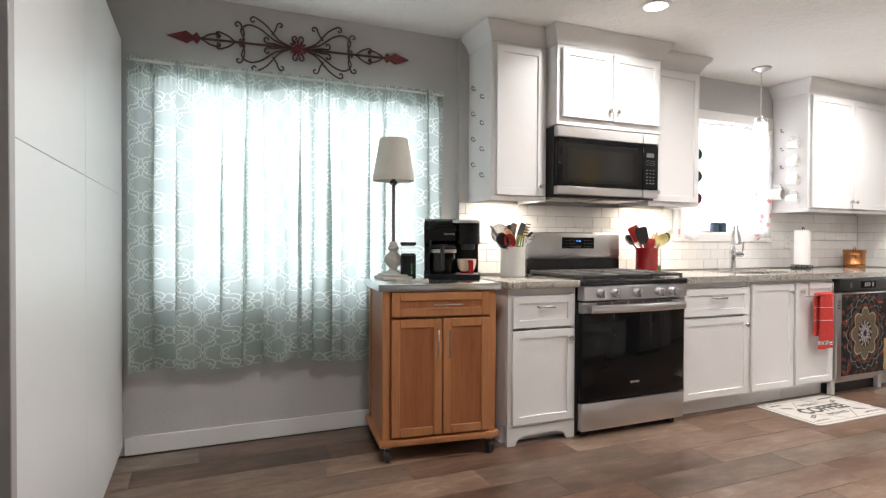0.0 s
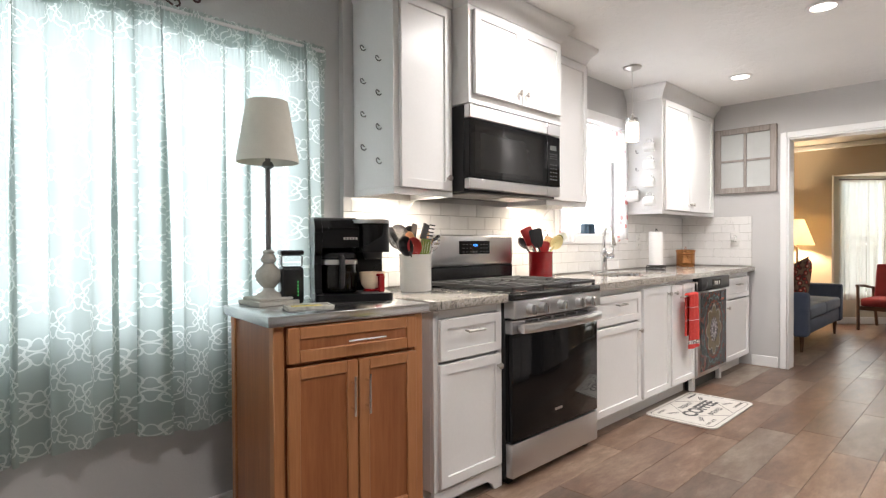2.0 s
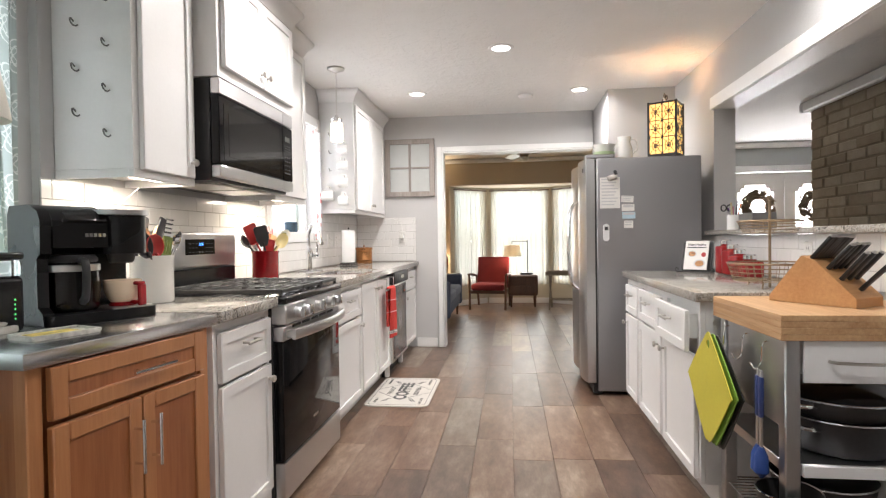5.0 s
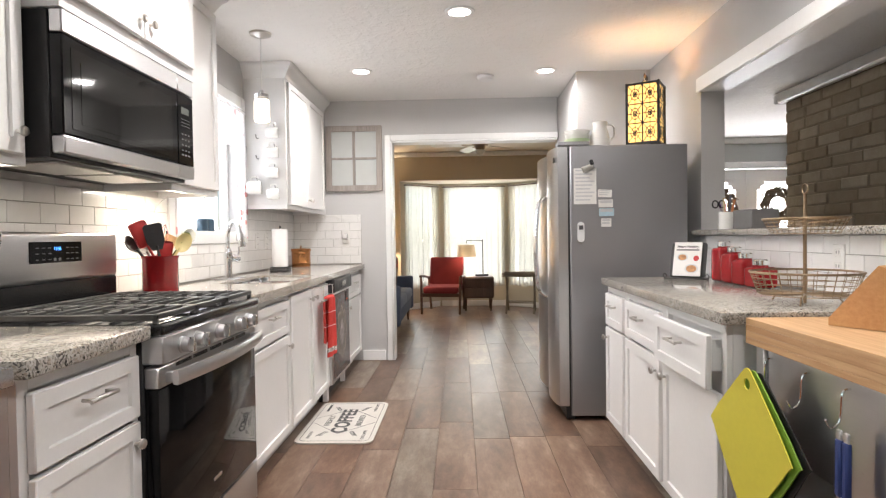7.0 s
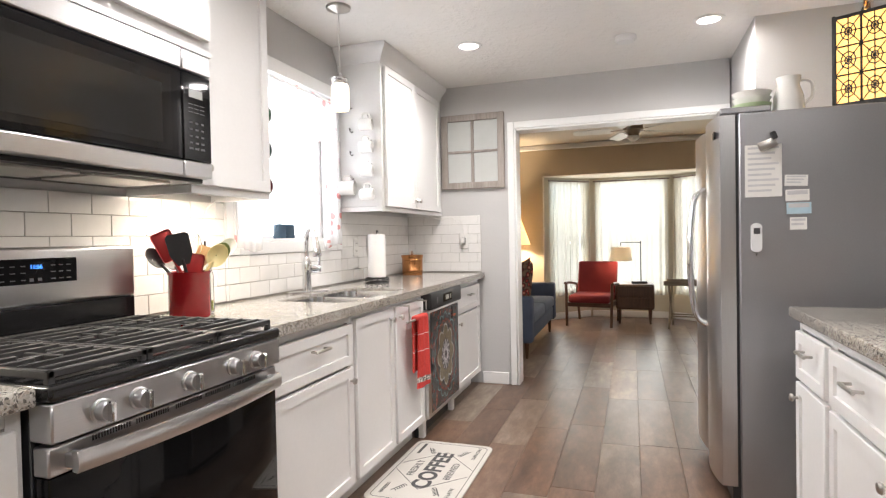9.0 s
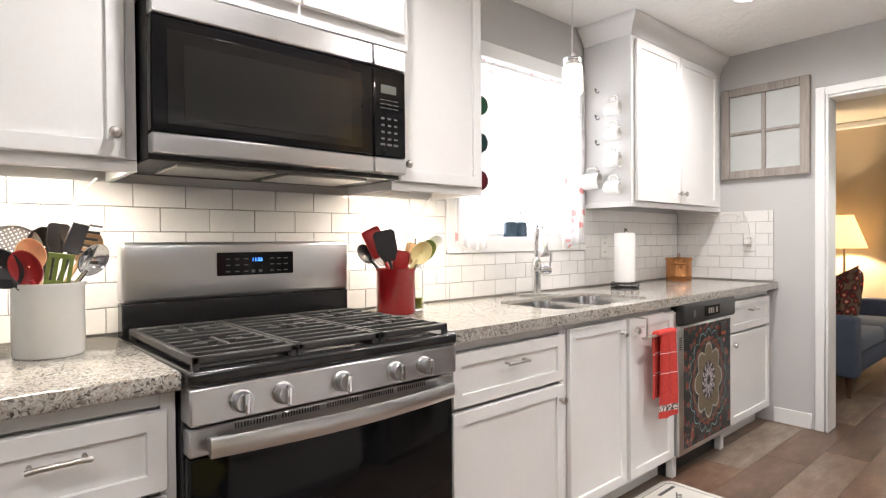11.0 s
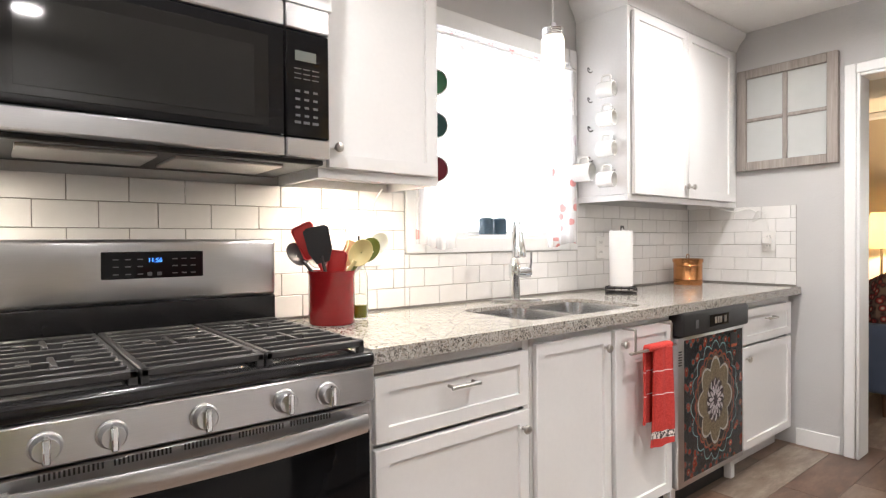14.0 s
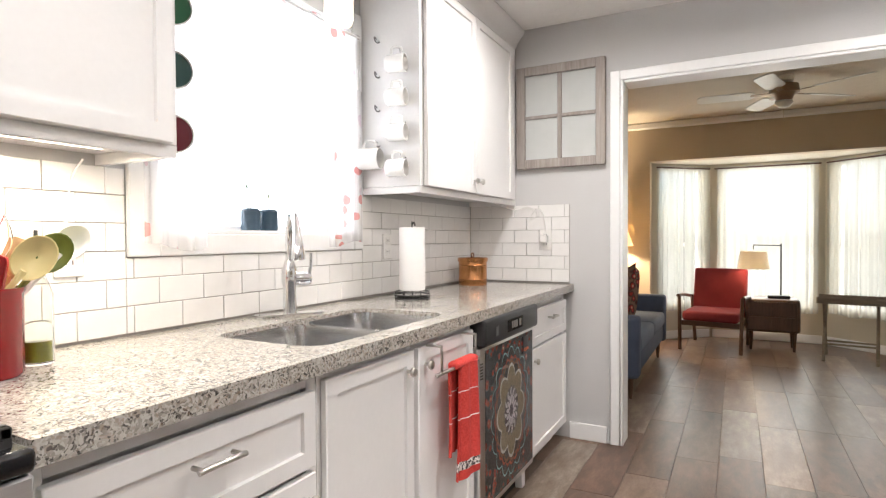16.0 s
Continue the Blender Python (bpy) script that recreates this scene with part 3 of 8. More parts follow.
text_mesh("11:56", 0.017, pose(0.405, -0.0912, 1.105, 90), M_BLUE, disp, "digits", label="glowing blue digits")
bm = bmesh.new()
for i, x in enumerate((0.30, 0.33, 0.36, 0.45, 0.475, 0.5)):
    for z in (1.107, 1.087, 1.066):
        box(bm, x, -0.0912, z, x + 0.014, -0.0905, z + 0.003)
for x in (0.385, 0.41):
    box(bm, x, -0.0912, 1.062, x + 0.012, -0.0905, 1.072)
tagged(part("key_legend", bm, M_LEGEND, disp, "small grey key legends"), kind="stuff")
part("drawer", quick((0.004, -0.69, 0.04, SW - 0.004, -0.646, 0.197), b=0.006, seg=2), M_STEEL, stove)
for x in (0.05, SW - 0.05):
    part("foot", quick((x - 0.02, -0.64, 0, x + 0.02, -0.6, 0.031)), M_BLACK_MATT, stove)
# burners and grates
for bx, by, r in ((0.17, -0.24, 0.04), (0.17, -0.5, 0.045), (0.378, -0.37, 0.05), (0.585, -0.24, 0.04), (0.585, -0.5, 0.045)):
    part("burner", turned([(r, 0.887), (r, 0.895), (r * 0.8, 0.897), (r * 0.8, 0.903), (r * 0.5, 0.905)], (bx, by, 0), 20), M_IRON, stove)
for gx0, gx1 in ((0.014, 0.256), (0.26, 0.498), (0.502, 0.746)):
    bm = bmesh.new()
    z0, z1 = 0.903, 0.919
    for x in (gx0, gx1 - 0.016):
        box(bm, x, -0.685, z0 - 0.006, x + 0.016, -0.105, z1 - 0.003, b=0.003)
    for y in (-0.685, -0.121):
        box(bm, gx0, y, z0 - 0.004, gx1, y + 0.016, z1 - 0.003, b=0.003)
    n = 9
    cx = (gx0 + gx1) / 2
    for i in range(n):
        y = -0.645 + i * 0.0605
        gap = 0.035 if any(abs(y - by) < 0.05 for by in ((-0.24, -0.5) if gx0 != 0.26 else (-0.37,))) else 0
        if gap:
            box(bm, gx0 + 0.01, y, z0, cx - gap, y + 0.0095, z1, b=0.002)
            box(bm, cx + gap, y, z0, gx1 - 0.01, y + 0.0095, z1, b=0.002)
        else:
            box(bm, gx0 + 0.01, y, z0, gx1 - 0.01, y + 0.0095, z1, b=0.002)
    for by in ((-0.24, -0.5) if gx0 != 0.26 else (-0.37,)):
        box(bm, cx - 0.006, by - 0.06, z0, cx + 0.006, by + 0.06, z1, b=0.002)
        box(bm, cx - 0.06, by - 0.006, z0, cx + 0.06, by + 0.006, z1, b=0.002)
    for x in (gx0 + 0.008, gx1 - 0.008):
        for y in (-0.677, -0.115):
            box(bm, x - 0.007, y - 0.007, 0.886, x + 0.007, y + 0.007, 0.9)
    part("grate", bm, M_IRON, stove, "cast-iron burner grate")

# ---- microwave ----
microwave = thing("microwave", "stainless and black over-the-range microwave", "microwave", 0.004, 0, 1.36)
MW = 0.785
part("body", quick((0.001, -0.37, 0.012, MW, -0.003, 0.436), b=0.003), M_BLACK_MATT, microwave)
mdoor = part("door", quick((0.001, -0.41, 0.078, 0.654, -0.372, 0.366), b=0.004), M_DGLASS, microwave, "dark glass door")
part("window", quick((0.038, -0.4112, 0.098, 0.61, -0.4095, 0.335), b=0.0005), paint("smoked_window", (0.011, 0.0105, 0.010), 0.04, 0.05, 30, 0), mdoor, "smoked window")
part("inner_window", quick((0.078, -0.4122, 0.118, 0.572, -0.4113, 0.302), b=0.0003), paint("smoked_mesh", (0.016, 0.0155, 0.0145), 0.05, 0.05, 30, 0), mdoor)
for ch in mdoor.children:
    ch.data.materials[0].node_tree.nodes["Principled BSDF"].inputs["Specular IOR Level"].default_value = 0.28
keys = part("keypad", quick((0.657, -0.41, 0.078, MW, -0.372, 0.366), b=0.004), M_DGLASS, microwave, "black control keypad")
bm = bmesh.new()
for i in range(3):
    for j in range(4):
        box(bm, 0.684 + i * 0.026, -0.4108, 0.2 - j * 0.022, 0.697 + i * 0.026, -0.41, 0.206 - j * 0.022)
    for j in range(3):
        box(bm, 0.681 + i * 0.026, -0.4108, 0.262 - j * 0.013, 0.701 + i * 0.026, -0.41, 0.2645 - j * 0.013)
    box(bm, 0.681 + i * 0.026, -0.4108, 0.115, 0.699 + i * 0.026, -0.41, 0.122)
tagged(part("key_legend", bm, M_LEGEND, keys, "grey key legends"), kind="stuff")
part("screen", quick((0.684, -0.4112, 0.285, 0.745, -0.41, 0.312)), paint("lcd", (0.12, 0.13, 0.12), 0.2, 0.05, 30, 0), keys, "grey display")
for a, b in ((0.001, 0.654), (0.657, MW)):
    part("top_strip", quick((a, -0.412, 0.369, b, -0.372, 0.436), b=0.004), M_STEEL, microwave, "brushed steel strip")
    part("bottom_strip", quick((a, -0.412, 0.025, b, -0.372, 0.076), b=0.004), M_STEEL, microwave, "brushed steel strip")
part("grease_filter", quick((0.08, -0.33, 0.004, 0.36, -0.12, 0.013), (0.4, -0.33, 0.004, 0.68, -0.12, 0.013), b=0.002), M_NICKEL, microwave, "underside grease filters")

# ---- dishwasher ----
dishwasher = thing("dishwasher", "dishwasher with a mandala-printed panel and black controls", "dishwasher", 2.238, 0, 0)
DW = 0.612
part("body", quick((0.002, -0.60, 0.08, DW - 0.002, -0.02, 0.852)), M_STEEL_Z, dishwasher)


def mandala_print():
    """A printed panel: rings and petals of colour round its middle, flowers in the corners."""
    m, nt, b = tree("mandala_print")
    tc = nt.nodes.new("ShaderNodeTexCoord")
    sep = nt.nodes.new("ShaderNodeSeparateXYZ")
    nt.links.new(tc.outputs["Object"], sep.inputs[0])
    x, z = (math_node(nt, "MULTIPLY", sep.outputs[i], k) for i, k in ((0, 1.22), (2, 1.0)))
    r = math_node(nt, "SQRT", math_node(nt, "ADD", math_node(nt, "MULTIPLY", x, x), math_node(nt, "MULTIPLY", z, z)))
    th = math_node(nt, "ARCTAN2", z, x)

    def petals(n, amp, phase=0.0):
        return math_node(nt, "MULTIPLY", math_node(nt, "ABSOLUTE", math_node(nt, "COSINE", math_node(nt, "ADD", math_node(nt, "MULTIPLY", th, n / 2), phase))), amp)

    def inside(radius, wob):
        return math_node(nt, "LESS_THAN", r, math_node(nt, "ADD", wob, radius))

    vec = coords(nt)
    vor = nt.nodes.new("ShaderNodeTexVoronoi")
    vor.inputs["Scale"].default_value = 25
    nt.links.new(vec, vor.inputs["Vector"])
    flower = ramp(nt, vor.outputs["Distance"], [(0.10, (0.40, 0.33, 0.22)), (0.17, (0.27, 0.03, 0.02)), (0.34, (0.25, 0.055, 0.035)), (0.40, (0.05, 0.12, 0.12)), (0.47, (0.018, 0.02, 0.026))])
    cornerness = math_node(nt, "GREATER_THAN", r, 0.272)
    dots = nt.nodes.new("ShaderNodeTexVoronoi")
    dots.inputs["Scale"].default_value = 46
    nt.links.new(vec, dots.inputs["Vector"])
    field = ramp(nt, dots.outputs["Distance"], [(0.2, (0.13, 0.24, 0.23)), (0.30, (0.22, 0.05, 0.035)), (0.42, (0.02, 0.022, 0.03))])
    col = mix_color(nt, cornerness, field, flower)
    steps = [
        (0.238, petals(16, 0.03), (0.22, 0.36, 0.35)), (0.232, petals(16, 0.03), (0.022, 0.025, 0.032)), (0.214, petals(24, 0.014), (0.30, 0.075, 0.045)), (0.205, petals(24, 0.012), (0.03, 0.03, 0.035)), (0.193, petals(16, 0.02), (0.20, 0.10, 0.06)),
        (0.185, petals(16, 0.014), (0.04, 0.032, 0.03)), (0.152, petals(8, 0.045), (0.46, 0.42, 0.36)), (0.142, petals(8, 0.042), (0.21, 0.165, 0.10)),
        (0.092, petals(16, 0.012), (0.13, 0.10, 0.075)), (0.075, petals(12, 0.02), (0.50, 0.46, 0.44)), (0.05, petals(12, 0.045, 0.8), (0.06, 0.03, 0.045)), (0.03, petals(12, 0.04, 0.8), (0.55, 0.50, 0.50)), (0.018, petals(8, 0.012), (0.05, 0.03, 0.05))]
    for radius, wob, c in steps:
        col = mix_color(nt, inside(radius, wob), col, c)
    speck = noise_tex(nt, vec, 260, 3)
    col = mix_color(nt, 0.8, col, mix_color(nt, 1.0, col, ramp(nt, speck, [(0.35, (0.3, 0.3, 0.3)), (0.65, (1, 1, 1))]), "MULTIPLY"))
    nt.links.new(col, b.inputs["Base Color"])
    b.inputs["Roughness"].default_value = 0.22
    return m


part("door", quick((0.004, -0.648, 0.115, DW - 0.004, -0.602, 0.745), b=0.006, seg=2), M_STEEL_Z, dishwasher)
part("printed_panel", quick((-0.27, -0.002, -0.295, 0.27, 0.0, 0.295)), mandala_print(), dishwasher, "dark printed panel with a mandala and red flowers", pose(DW / 2 + 0.015, -0.6485, 0.437))
ctl = part("control_panel", quick((0.002, -0.672, 0.75, DW - 0.002, -0.602, 0.85), b=0.012, seg=3), M_BLACK_MATT, dishwasher, "black control panel")
dsp = part("display", quick((0.225, -0.6735, 0.775, 0.40, -0.6715, 0.825), b=0.001), M_DGLASS, ctl, "glossy black display")
for kx, kw in ((0.268, 0.018), (0.292, 0.018), (0.316, 0.018), (0.356, 0.02)):
    part("key", quick((kx, -0.6745, 0.786, kx + kw, -0.6736, 0.815), b=0.0004), M_NICKEL, dsp, "silver key")
part("label", quick((0.1, -0.674, 0.78, 0.125, -0.6725, 0.815)), M_LEGEND, ctl)
sign = part("sign_magnet", quick((0.46, -0.655, 0.645, 0.525, -0.6505, 0.72), b=0.001), M_BLACK_MATT, dishwasher, "small magnet that says clean")
text_mesh("CLEAN", 0.019, pose(0.4925, -0.6555, 0.662, 90), paint("orange_print", (0.6, 0.12, 0.04), 0.5, 0.05, 40, 0), sign, bold=0.0006)
bm = bmesh.new()
for i in range(6):
    box(bm, 0.006 + i * 0.0001, -0.6495, 0.63 + i * 0.011, 0.03, -0.648, 0.635 + i * 0.011)
tagged(part("vent_slots", bm, M_BLACK_MATT, dishwasher, "dark vent slots"), kind="stuff")
part("toe_panel", quick((0.01, -0.57, 0.0, DW - 0.01, -0.55, 0.11)), M_BLACK_MATT, dishwasher)
for x in (0.03, DW - 0.03):
    part("foot", quick((x - 0.02, -0.61, 0.0, x + 0.02, -0.575, 0.112), b=0.003), M_WHITE, dishwasher)

# ---- fridge ----
fridge = thing("fridge", "tall stainless fridge with grey sides and curved handles", "fridge", 1.83, -2.2, 0)
part("body", quick((0, -0.70, 0.03, 0.86, 0, 1.665), b=0.006), M_FRIDGE, fridge)
for a, b, hx in ((0.004, 0.40, 0.365), (0.407, 0.856, 0.44)):
    bm = bmesh.new()
    outline = [(a, 0.012), (b, 0.012), (b, 0.07)] + [(b - (b - a) * i / 10, 0.075 + 0.022 * math.sin(math.pi * i / 10)) for i in range(1, 10)] + [(a, 0.07)]
    slab(bm, outline, 0.09, 1.66)
    d = part("door", bm, M_STEEL_Z, fridge, "curved stainless door")
    part("handle", piped(bowed([(hx, 0.085, 0.72), (hx, 0.135, 0.78), (hx, 0.155, 1.05), (hx, 0.135, 1.32), (hx, 0.085, 1.38)], 8), 0.011, 10), M_CHROME, d, "bowed chrome handle")
part("badge", quick((0.03, 0.086, 1.57, 0.08, 0.089, 1.6), b=0.001), M_BLACK_MATT, fridge)
part("hinge_cover", quick((0.0, -0.12, 1.666, 0.09, 0.07, 1.69), b=0.004), M_FRIDGE, fridge)
part("gasket", quick((0.006, 0.001, 0.09, 0.85, 0.011, 1.655)), M_BLACK_MATT, fridge)
part("kick_grille", quick((0.01, -0.02, 0.012, 0.85, 0.03, 0.085), b=0.003), M_BLACK_MATT, fridge)
for x in (0.06, 0.8):
    for y in (-0.66, -0.02):
        part("foot", turned([(0.02, 0), (0.018, 0.031)], (x, y, 0), 12), M_BLACK_MATT, fridge)

# ---- peninsula ----
countertop("speckled granite countertop of the peninsula", [(0.145, SOUTH + 0.012, BASE_TOP, 1.60, -2.325, TOP_Z)])
for a, b, s, op in ((1.212, 1.575, -1, 0), (0.702, 1.211, 1, 0), (0.182, 0.701, -1, 0)):
    unit = base_unit(0, b - a, "white shaker base cabinet with drawer in the peninsula", "drawer_door", s, 180, (b, -2.966, 0))
    if a < 0.5:
        # the third drawer stands open a hand's width
        tagged(unit, "white shaker base cabinet with its drawer standing open")
        for ch in unit.children:
            if ch.name.startswith("drawer_front"):
                ch.location.y -= 0.034
        w = b - a
        box_bm = quick((0.05, -0.65, 0.69, 0.062, -0.30, 0.79), (w - 0.062, -0.65, 0.69, w - 0.05, -0.30, 0.79), (0.05, -0.65, 0.688, w - 0.05, -0.3, 0.692))
        part("drawer_box", box_bm, M_WHITE, unit)
        part("runner", quick((0.036, -0.65, 0.70, 0.049, -0.33, 0.745), b=0.002), M_CHROME, unit, "chrome drawer runner")
countertop("raised granite bar ledge in the pass-through", [(-1.19, -3.32, 1.116, PASS_X - 0.004, -2.93, 1.148)])
part("tile_backing", quick((-1.19, SOUTH + 0.001, TOP_Z + 0.001, PASS_X - 0.01, SOUTH + 0.006, 1.114)), M_GROUT, wall_south)

# ---- window, curtains and wall by the window ----
def lattice_cloth():
    """Sage cloth printed with a white interlaced trellis, by the cloth's own length and width; lets light through."""
    m, nt, b = tree("sage_trellis_cloth")
    uv = nt.nodes.new("ShaderNodeUVMap")
    sep = nt.nodes.new("ShaderNodeSeparateXYZ")
    nt.links.new(uv.outputs[0], sep.inputs[0])
    pitch = 0.17

    def ring(ox, oy, radius, width):
        u = math_node(nt, "SUBTRACT", math_node(nt, "FRACT", math_node(nt, "ADD", math_node(nt, "DIVIDE", sep.outputs[0], pitch), ox)), 0.5)
        v = math_node(nt, "SUBTRACT", math_node(nt, "FRACT", math_node(nt, "ADD", math_node(nt, "DIVIDE", sep.outputs[1], pitch), oy)), 0.5)
        d = math_node(nt, "SQRT", math_node(nt, "ADD", math_node(nt, "MULTIPLY", u, u), math_node(nt, "MULTIPLY", v, v)))
        th = math_node(nt, "ARCTAN2", v, u)
        wob = math_node(nt, "MULTIPLY", math_node(nt, "COSINE", math_node(nt, "MULTIPLY", th, 6.0)), 0.055)
        return math_node(nt, "LESS_THAN", math_node(nt, "ABSOLUTE", math_node(nt, "SUBTRACT", math_node(nt, "ADD", d, wob), radius)), width)

    lines = ring(0, 0, 0.43, 0.017)
    for ox, oy, rr, w in ((0.5, 0.5, 0.43, 0.017), (0.5, 0, 0.2, 0.015), (0, 0.5, 0.2, 0.015)):
        lines = math_node(nt, "MAXIMUM", lines, ring(ox, oy, rr, w))
    vec = coords(nt)
    weave = noise_tex(nt, vec, 500, 2)
    ground = ramp(nt, noise_tex(nt, vec, 5, 3), [(0.3, (0.265, 0.325, 0.295)), (0.7, (0.32, 0.38, 0.345))])
    col = mix_color(nt, lines, ground, (0.80, 0.82, 0.78))
    nt.links.new(col, b.inputs["Base Color"])
    b.inputs["Roughness"].default_value = 0.95
    bump(nt, b, weave, 0.2, 0.001)
    tr = nt.nodes.new("ShaderNodeBsdfTranslucent")
    nt.links.new(mix_color(nt, 0.62, col, (0.84, 0.91, 0.90)), tr.inputs[0])
    mx = nt.nodes.new("ShaderNodeMixShader")
    mx.inputs[0].default_value = 0.60
    out = nt.nodes["Material Output"]
    nt.links.new(b.outputs[0], mx.inputs[1])
    nt.links.new(tr.outputs[0], mx.inputs[2])
    nt.links.new(mx.outputs[0], out.inputs[0])
    return m


def sheer_cloth(name, color, clear=0.45, spots=False):
    m, nt, b = tree(name)
    vec = coords(nt)
    col = ramp(nt, noise_tex(nt, vec, 6, 3), [(0.3, scaled(color, 0.96)), (0.7, scaled(color, 1.03))])
    if spots:
        vor = nt.nodes.new("ShaderNodeTexVoronoi")
        vor.inputs["Scale"].default_value = 17
        nt.links.new(vec, vor.inputs["Vector"])
        sepc = nt.nodes.new("ShaderNodeSeparateColor")
        nt.links.new(vor.outputs["Color"], sepc.inputs[0])
        xyz = nt.nodes.new("ShaderNodeSeparateXYZ")
        nt.links.new(vec, xyz.inputs[0])
        low = math_node(nt, "ADD", sepc.outputs[0], math_node(nt, "MULTIPLY", xyz.outputs[2], -0.55))
        on = math_node(nt, "MULTIPLY", math_node(nt, "LESS_THAN", vor.outputs["Distance"], 0.36), math_node(nt, "GREATER_THAN", low, 0.12))
        pick = ramp(nt, sepc.outputs[1], [(0.2, (0.80, 0.30, 0.28)), (0.5, (0.86, 0.56, 0.54)), (0.8, (0.74, 0.62, 0.68))])
        col = mix_color(nt, on, col, pick)
    nt.links.new(col, b.inputs["Base Color"])
    b.inputs["Roughness"].default_value = 0.9
    tr = nt.nodes.new("ShaderNodeBsdfTranslucent")
    nt.links.new(col, tr.inputs[0])
    tp = nt.nodes.new("ShaderNodeBsdfTransparent")
    m1, m2 = nt.nodes.new("ShaderNodeMixShader"), nt.nodes.new("ShaderNodeMixShader")
    m1.inputs[0].default_value, m2.inputs[0].default_value = 0.55, clear
    out = nt.nodes["Material Output"]
    nt.links.new(b.outputs[0], m1.inputs[1])
    nt.links.new(tr.outputs[0], m1.inputs[2])
    nt.links.new(m1.outputs[0], m2.inputs[1])
    nt.links.new(tp.outputs[0], m2.inputs[2])
    nt.links.new(m2.outputs[0], out.inputs[0])
    return m


def pleated(name, x0, x1, z0, z1, material, parent, seed, depth=0.022, folds=9.0, gather=0.0, label="", at=None, fullness=1.35, nx=110, nz=26, curl_over=0.004):
    """A hanging cloth panel with uneven folds, ruffled at the rod."""
    rng = random.Random(seed)
    ph = [rng.uniform(0, 6.28) for _ in range(5)]
    k = [folds * rng.uniform(0.85, 1.2) for _ in range(3)]
    bm = bmesh.new()
    uvl = bm.loops.layers.uv.new("UVMap")
    w = x1 - x0
    grid = []
    for j in range(nz + 1):
        v = j / nz
        row = []
        for i in range(nx + 1):
            u = i / nx
            drop = 1 - v
            f = 0.5 * math.sin(2 * math.pi * k[0] * u + ph[0] + 0.5 * math.sin(3.1 * u + ph[3])) + 0.3 * math.sin(2 * math.pi * k[1] * 1.7 * u + ph[1]) + 0.25 * math.sin(2 * math.pi * k[2] * 0.45 * u + ph[2] + 0.8 * drop)
            ruffle = 0.007 * math.sin(2 * math.pi * 38 * u + ph[4]) * max(0.0, 1 - drop * 9)
            y = depth * f * (0.35 + 0.65 * min(1, drop * 1.6)) + ruffle
            if v > 0.965:
                y *= 0.5
            z = z0 + (z1 - z0) * v - 0.012 * (1 - v) * math.sin(5 * u + ph[1]) + 0.004 * math.sin(2 * math.pi * 31 * u) * (v > 0.99)
            big = 0.5 + 0.5 * math.sin(9.0 * u * w / 0.4 + ph[3])
            x = x0 + w * u + curl_over * big * (0.4 + 0.6 * min(1, drop * 2)) * math.sin(4 * math.pi * k[0] * u + 2 * ph[0])
            row.append(bm.verts.new((x, -y, z)))
        grid.append(row)
    for j in range(nz):
        for i in range(nx):
            f = bm.faces.new((grid[j][i], grid[j][i + 1], grid[j + 1][i + 1], grid[j + 1][i]))
            for lp, (a, c) in zip(f.loops, ((i, j), (i + 1, j), (i + 1, j + 1), (i, j + 1))):
                lp[uvl].uv = (a / nx * w * fullness, c / nz * (z1 - z0))
    me = bpy.data.meshes.new(name)
    bm.to_mesh(me)
    bm.free()
    me.materials.append(material)
    me.shade_smooth()
    ob = new(name, me)
    ob.parent = parent
    if at is not None:
        ob.matrix_basis = at
    return tagged(ob, label)


def window_unit(name, label, x0, x1, z0, z1, mullions=1, bars=()):
    ob = tagged(new(name), label, "window", "", "structure")
    ob.matrix_basis = pose(x0, 0.09, z0)
    w, h, f = x1 - x0, z1 - z0, 0.03
    part("frame", quick((0.001, 0, 0.001, f, 0.05, h - 0.001), (w - f, 0, 0.001, w - 0.001, 0.05, h - 0.001), (f, 0.001, 0.001, w - f, 0.05, f), (f, 0.001, h - f, w - f, 0.05, h - 0.001), b=0.004), M_TRIM, ob)
    for i in range(mullions):
        x = w * (i + 1) / (mullions + 1)
        part("mullion", quick((x - 0.011, 0.002, f, x + 0.011, 0.048, h - f), b=0.003), M_TRIM, ob)
    for z in bars:
        part("sash_rail", quick((f, 0.004, z - 0.018, w - f, 0.044, z + 0.018), b=0.003), M_TRIM, ob)
    g = part("pane", quick((f, 0.022, f, w - f, 0.026, h - f)), M_PANE, ob, "clear glass pane")
    g.visible_shadow = False
    return ob


M_PANE = glass_material("window_glass")
M_CURTAIN = lattice_cloth()
M_SHEER = sheer_cloth("sheer_floral_cloth", (0.86, 0.85, 0.85), 0.4, True)
window_unit("window_1", "wide white-framed window behind sage curtains", *WIN1, mullions=2)
window_unit("window_2", "white-framed window over the sink", *WIN2, mullions=0)
run_trim("trim", "white flat casing round the sink window", [
    (1.325, -0.018, 1.105, WIN2[0], -0.001, 2.125), (WIN2[1], -0.018, 1.105, 2.405, -0.001, 2.125), (WIN2[0], -0.017, 1.105, WIN2[1], -0.001, WIN2[2]), (WIN2[0], -0.017, WIN2[3], WIN2[1], -0.001, 2.125)])
run_trim("window_sill", "white painted window sill", [(WIN2[0] + 0.001, -0.012, WIN2[2], WIN2[1] - 0.001, 0.089, WIN2[2] + 0.012)], 0.002)

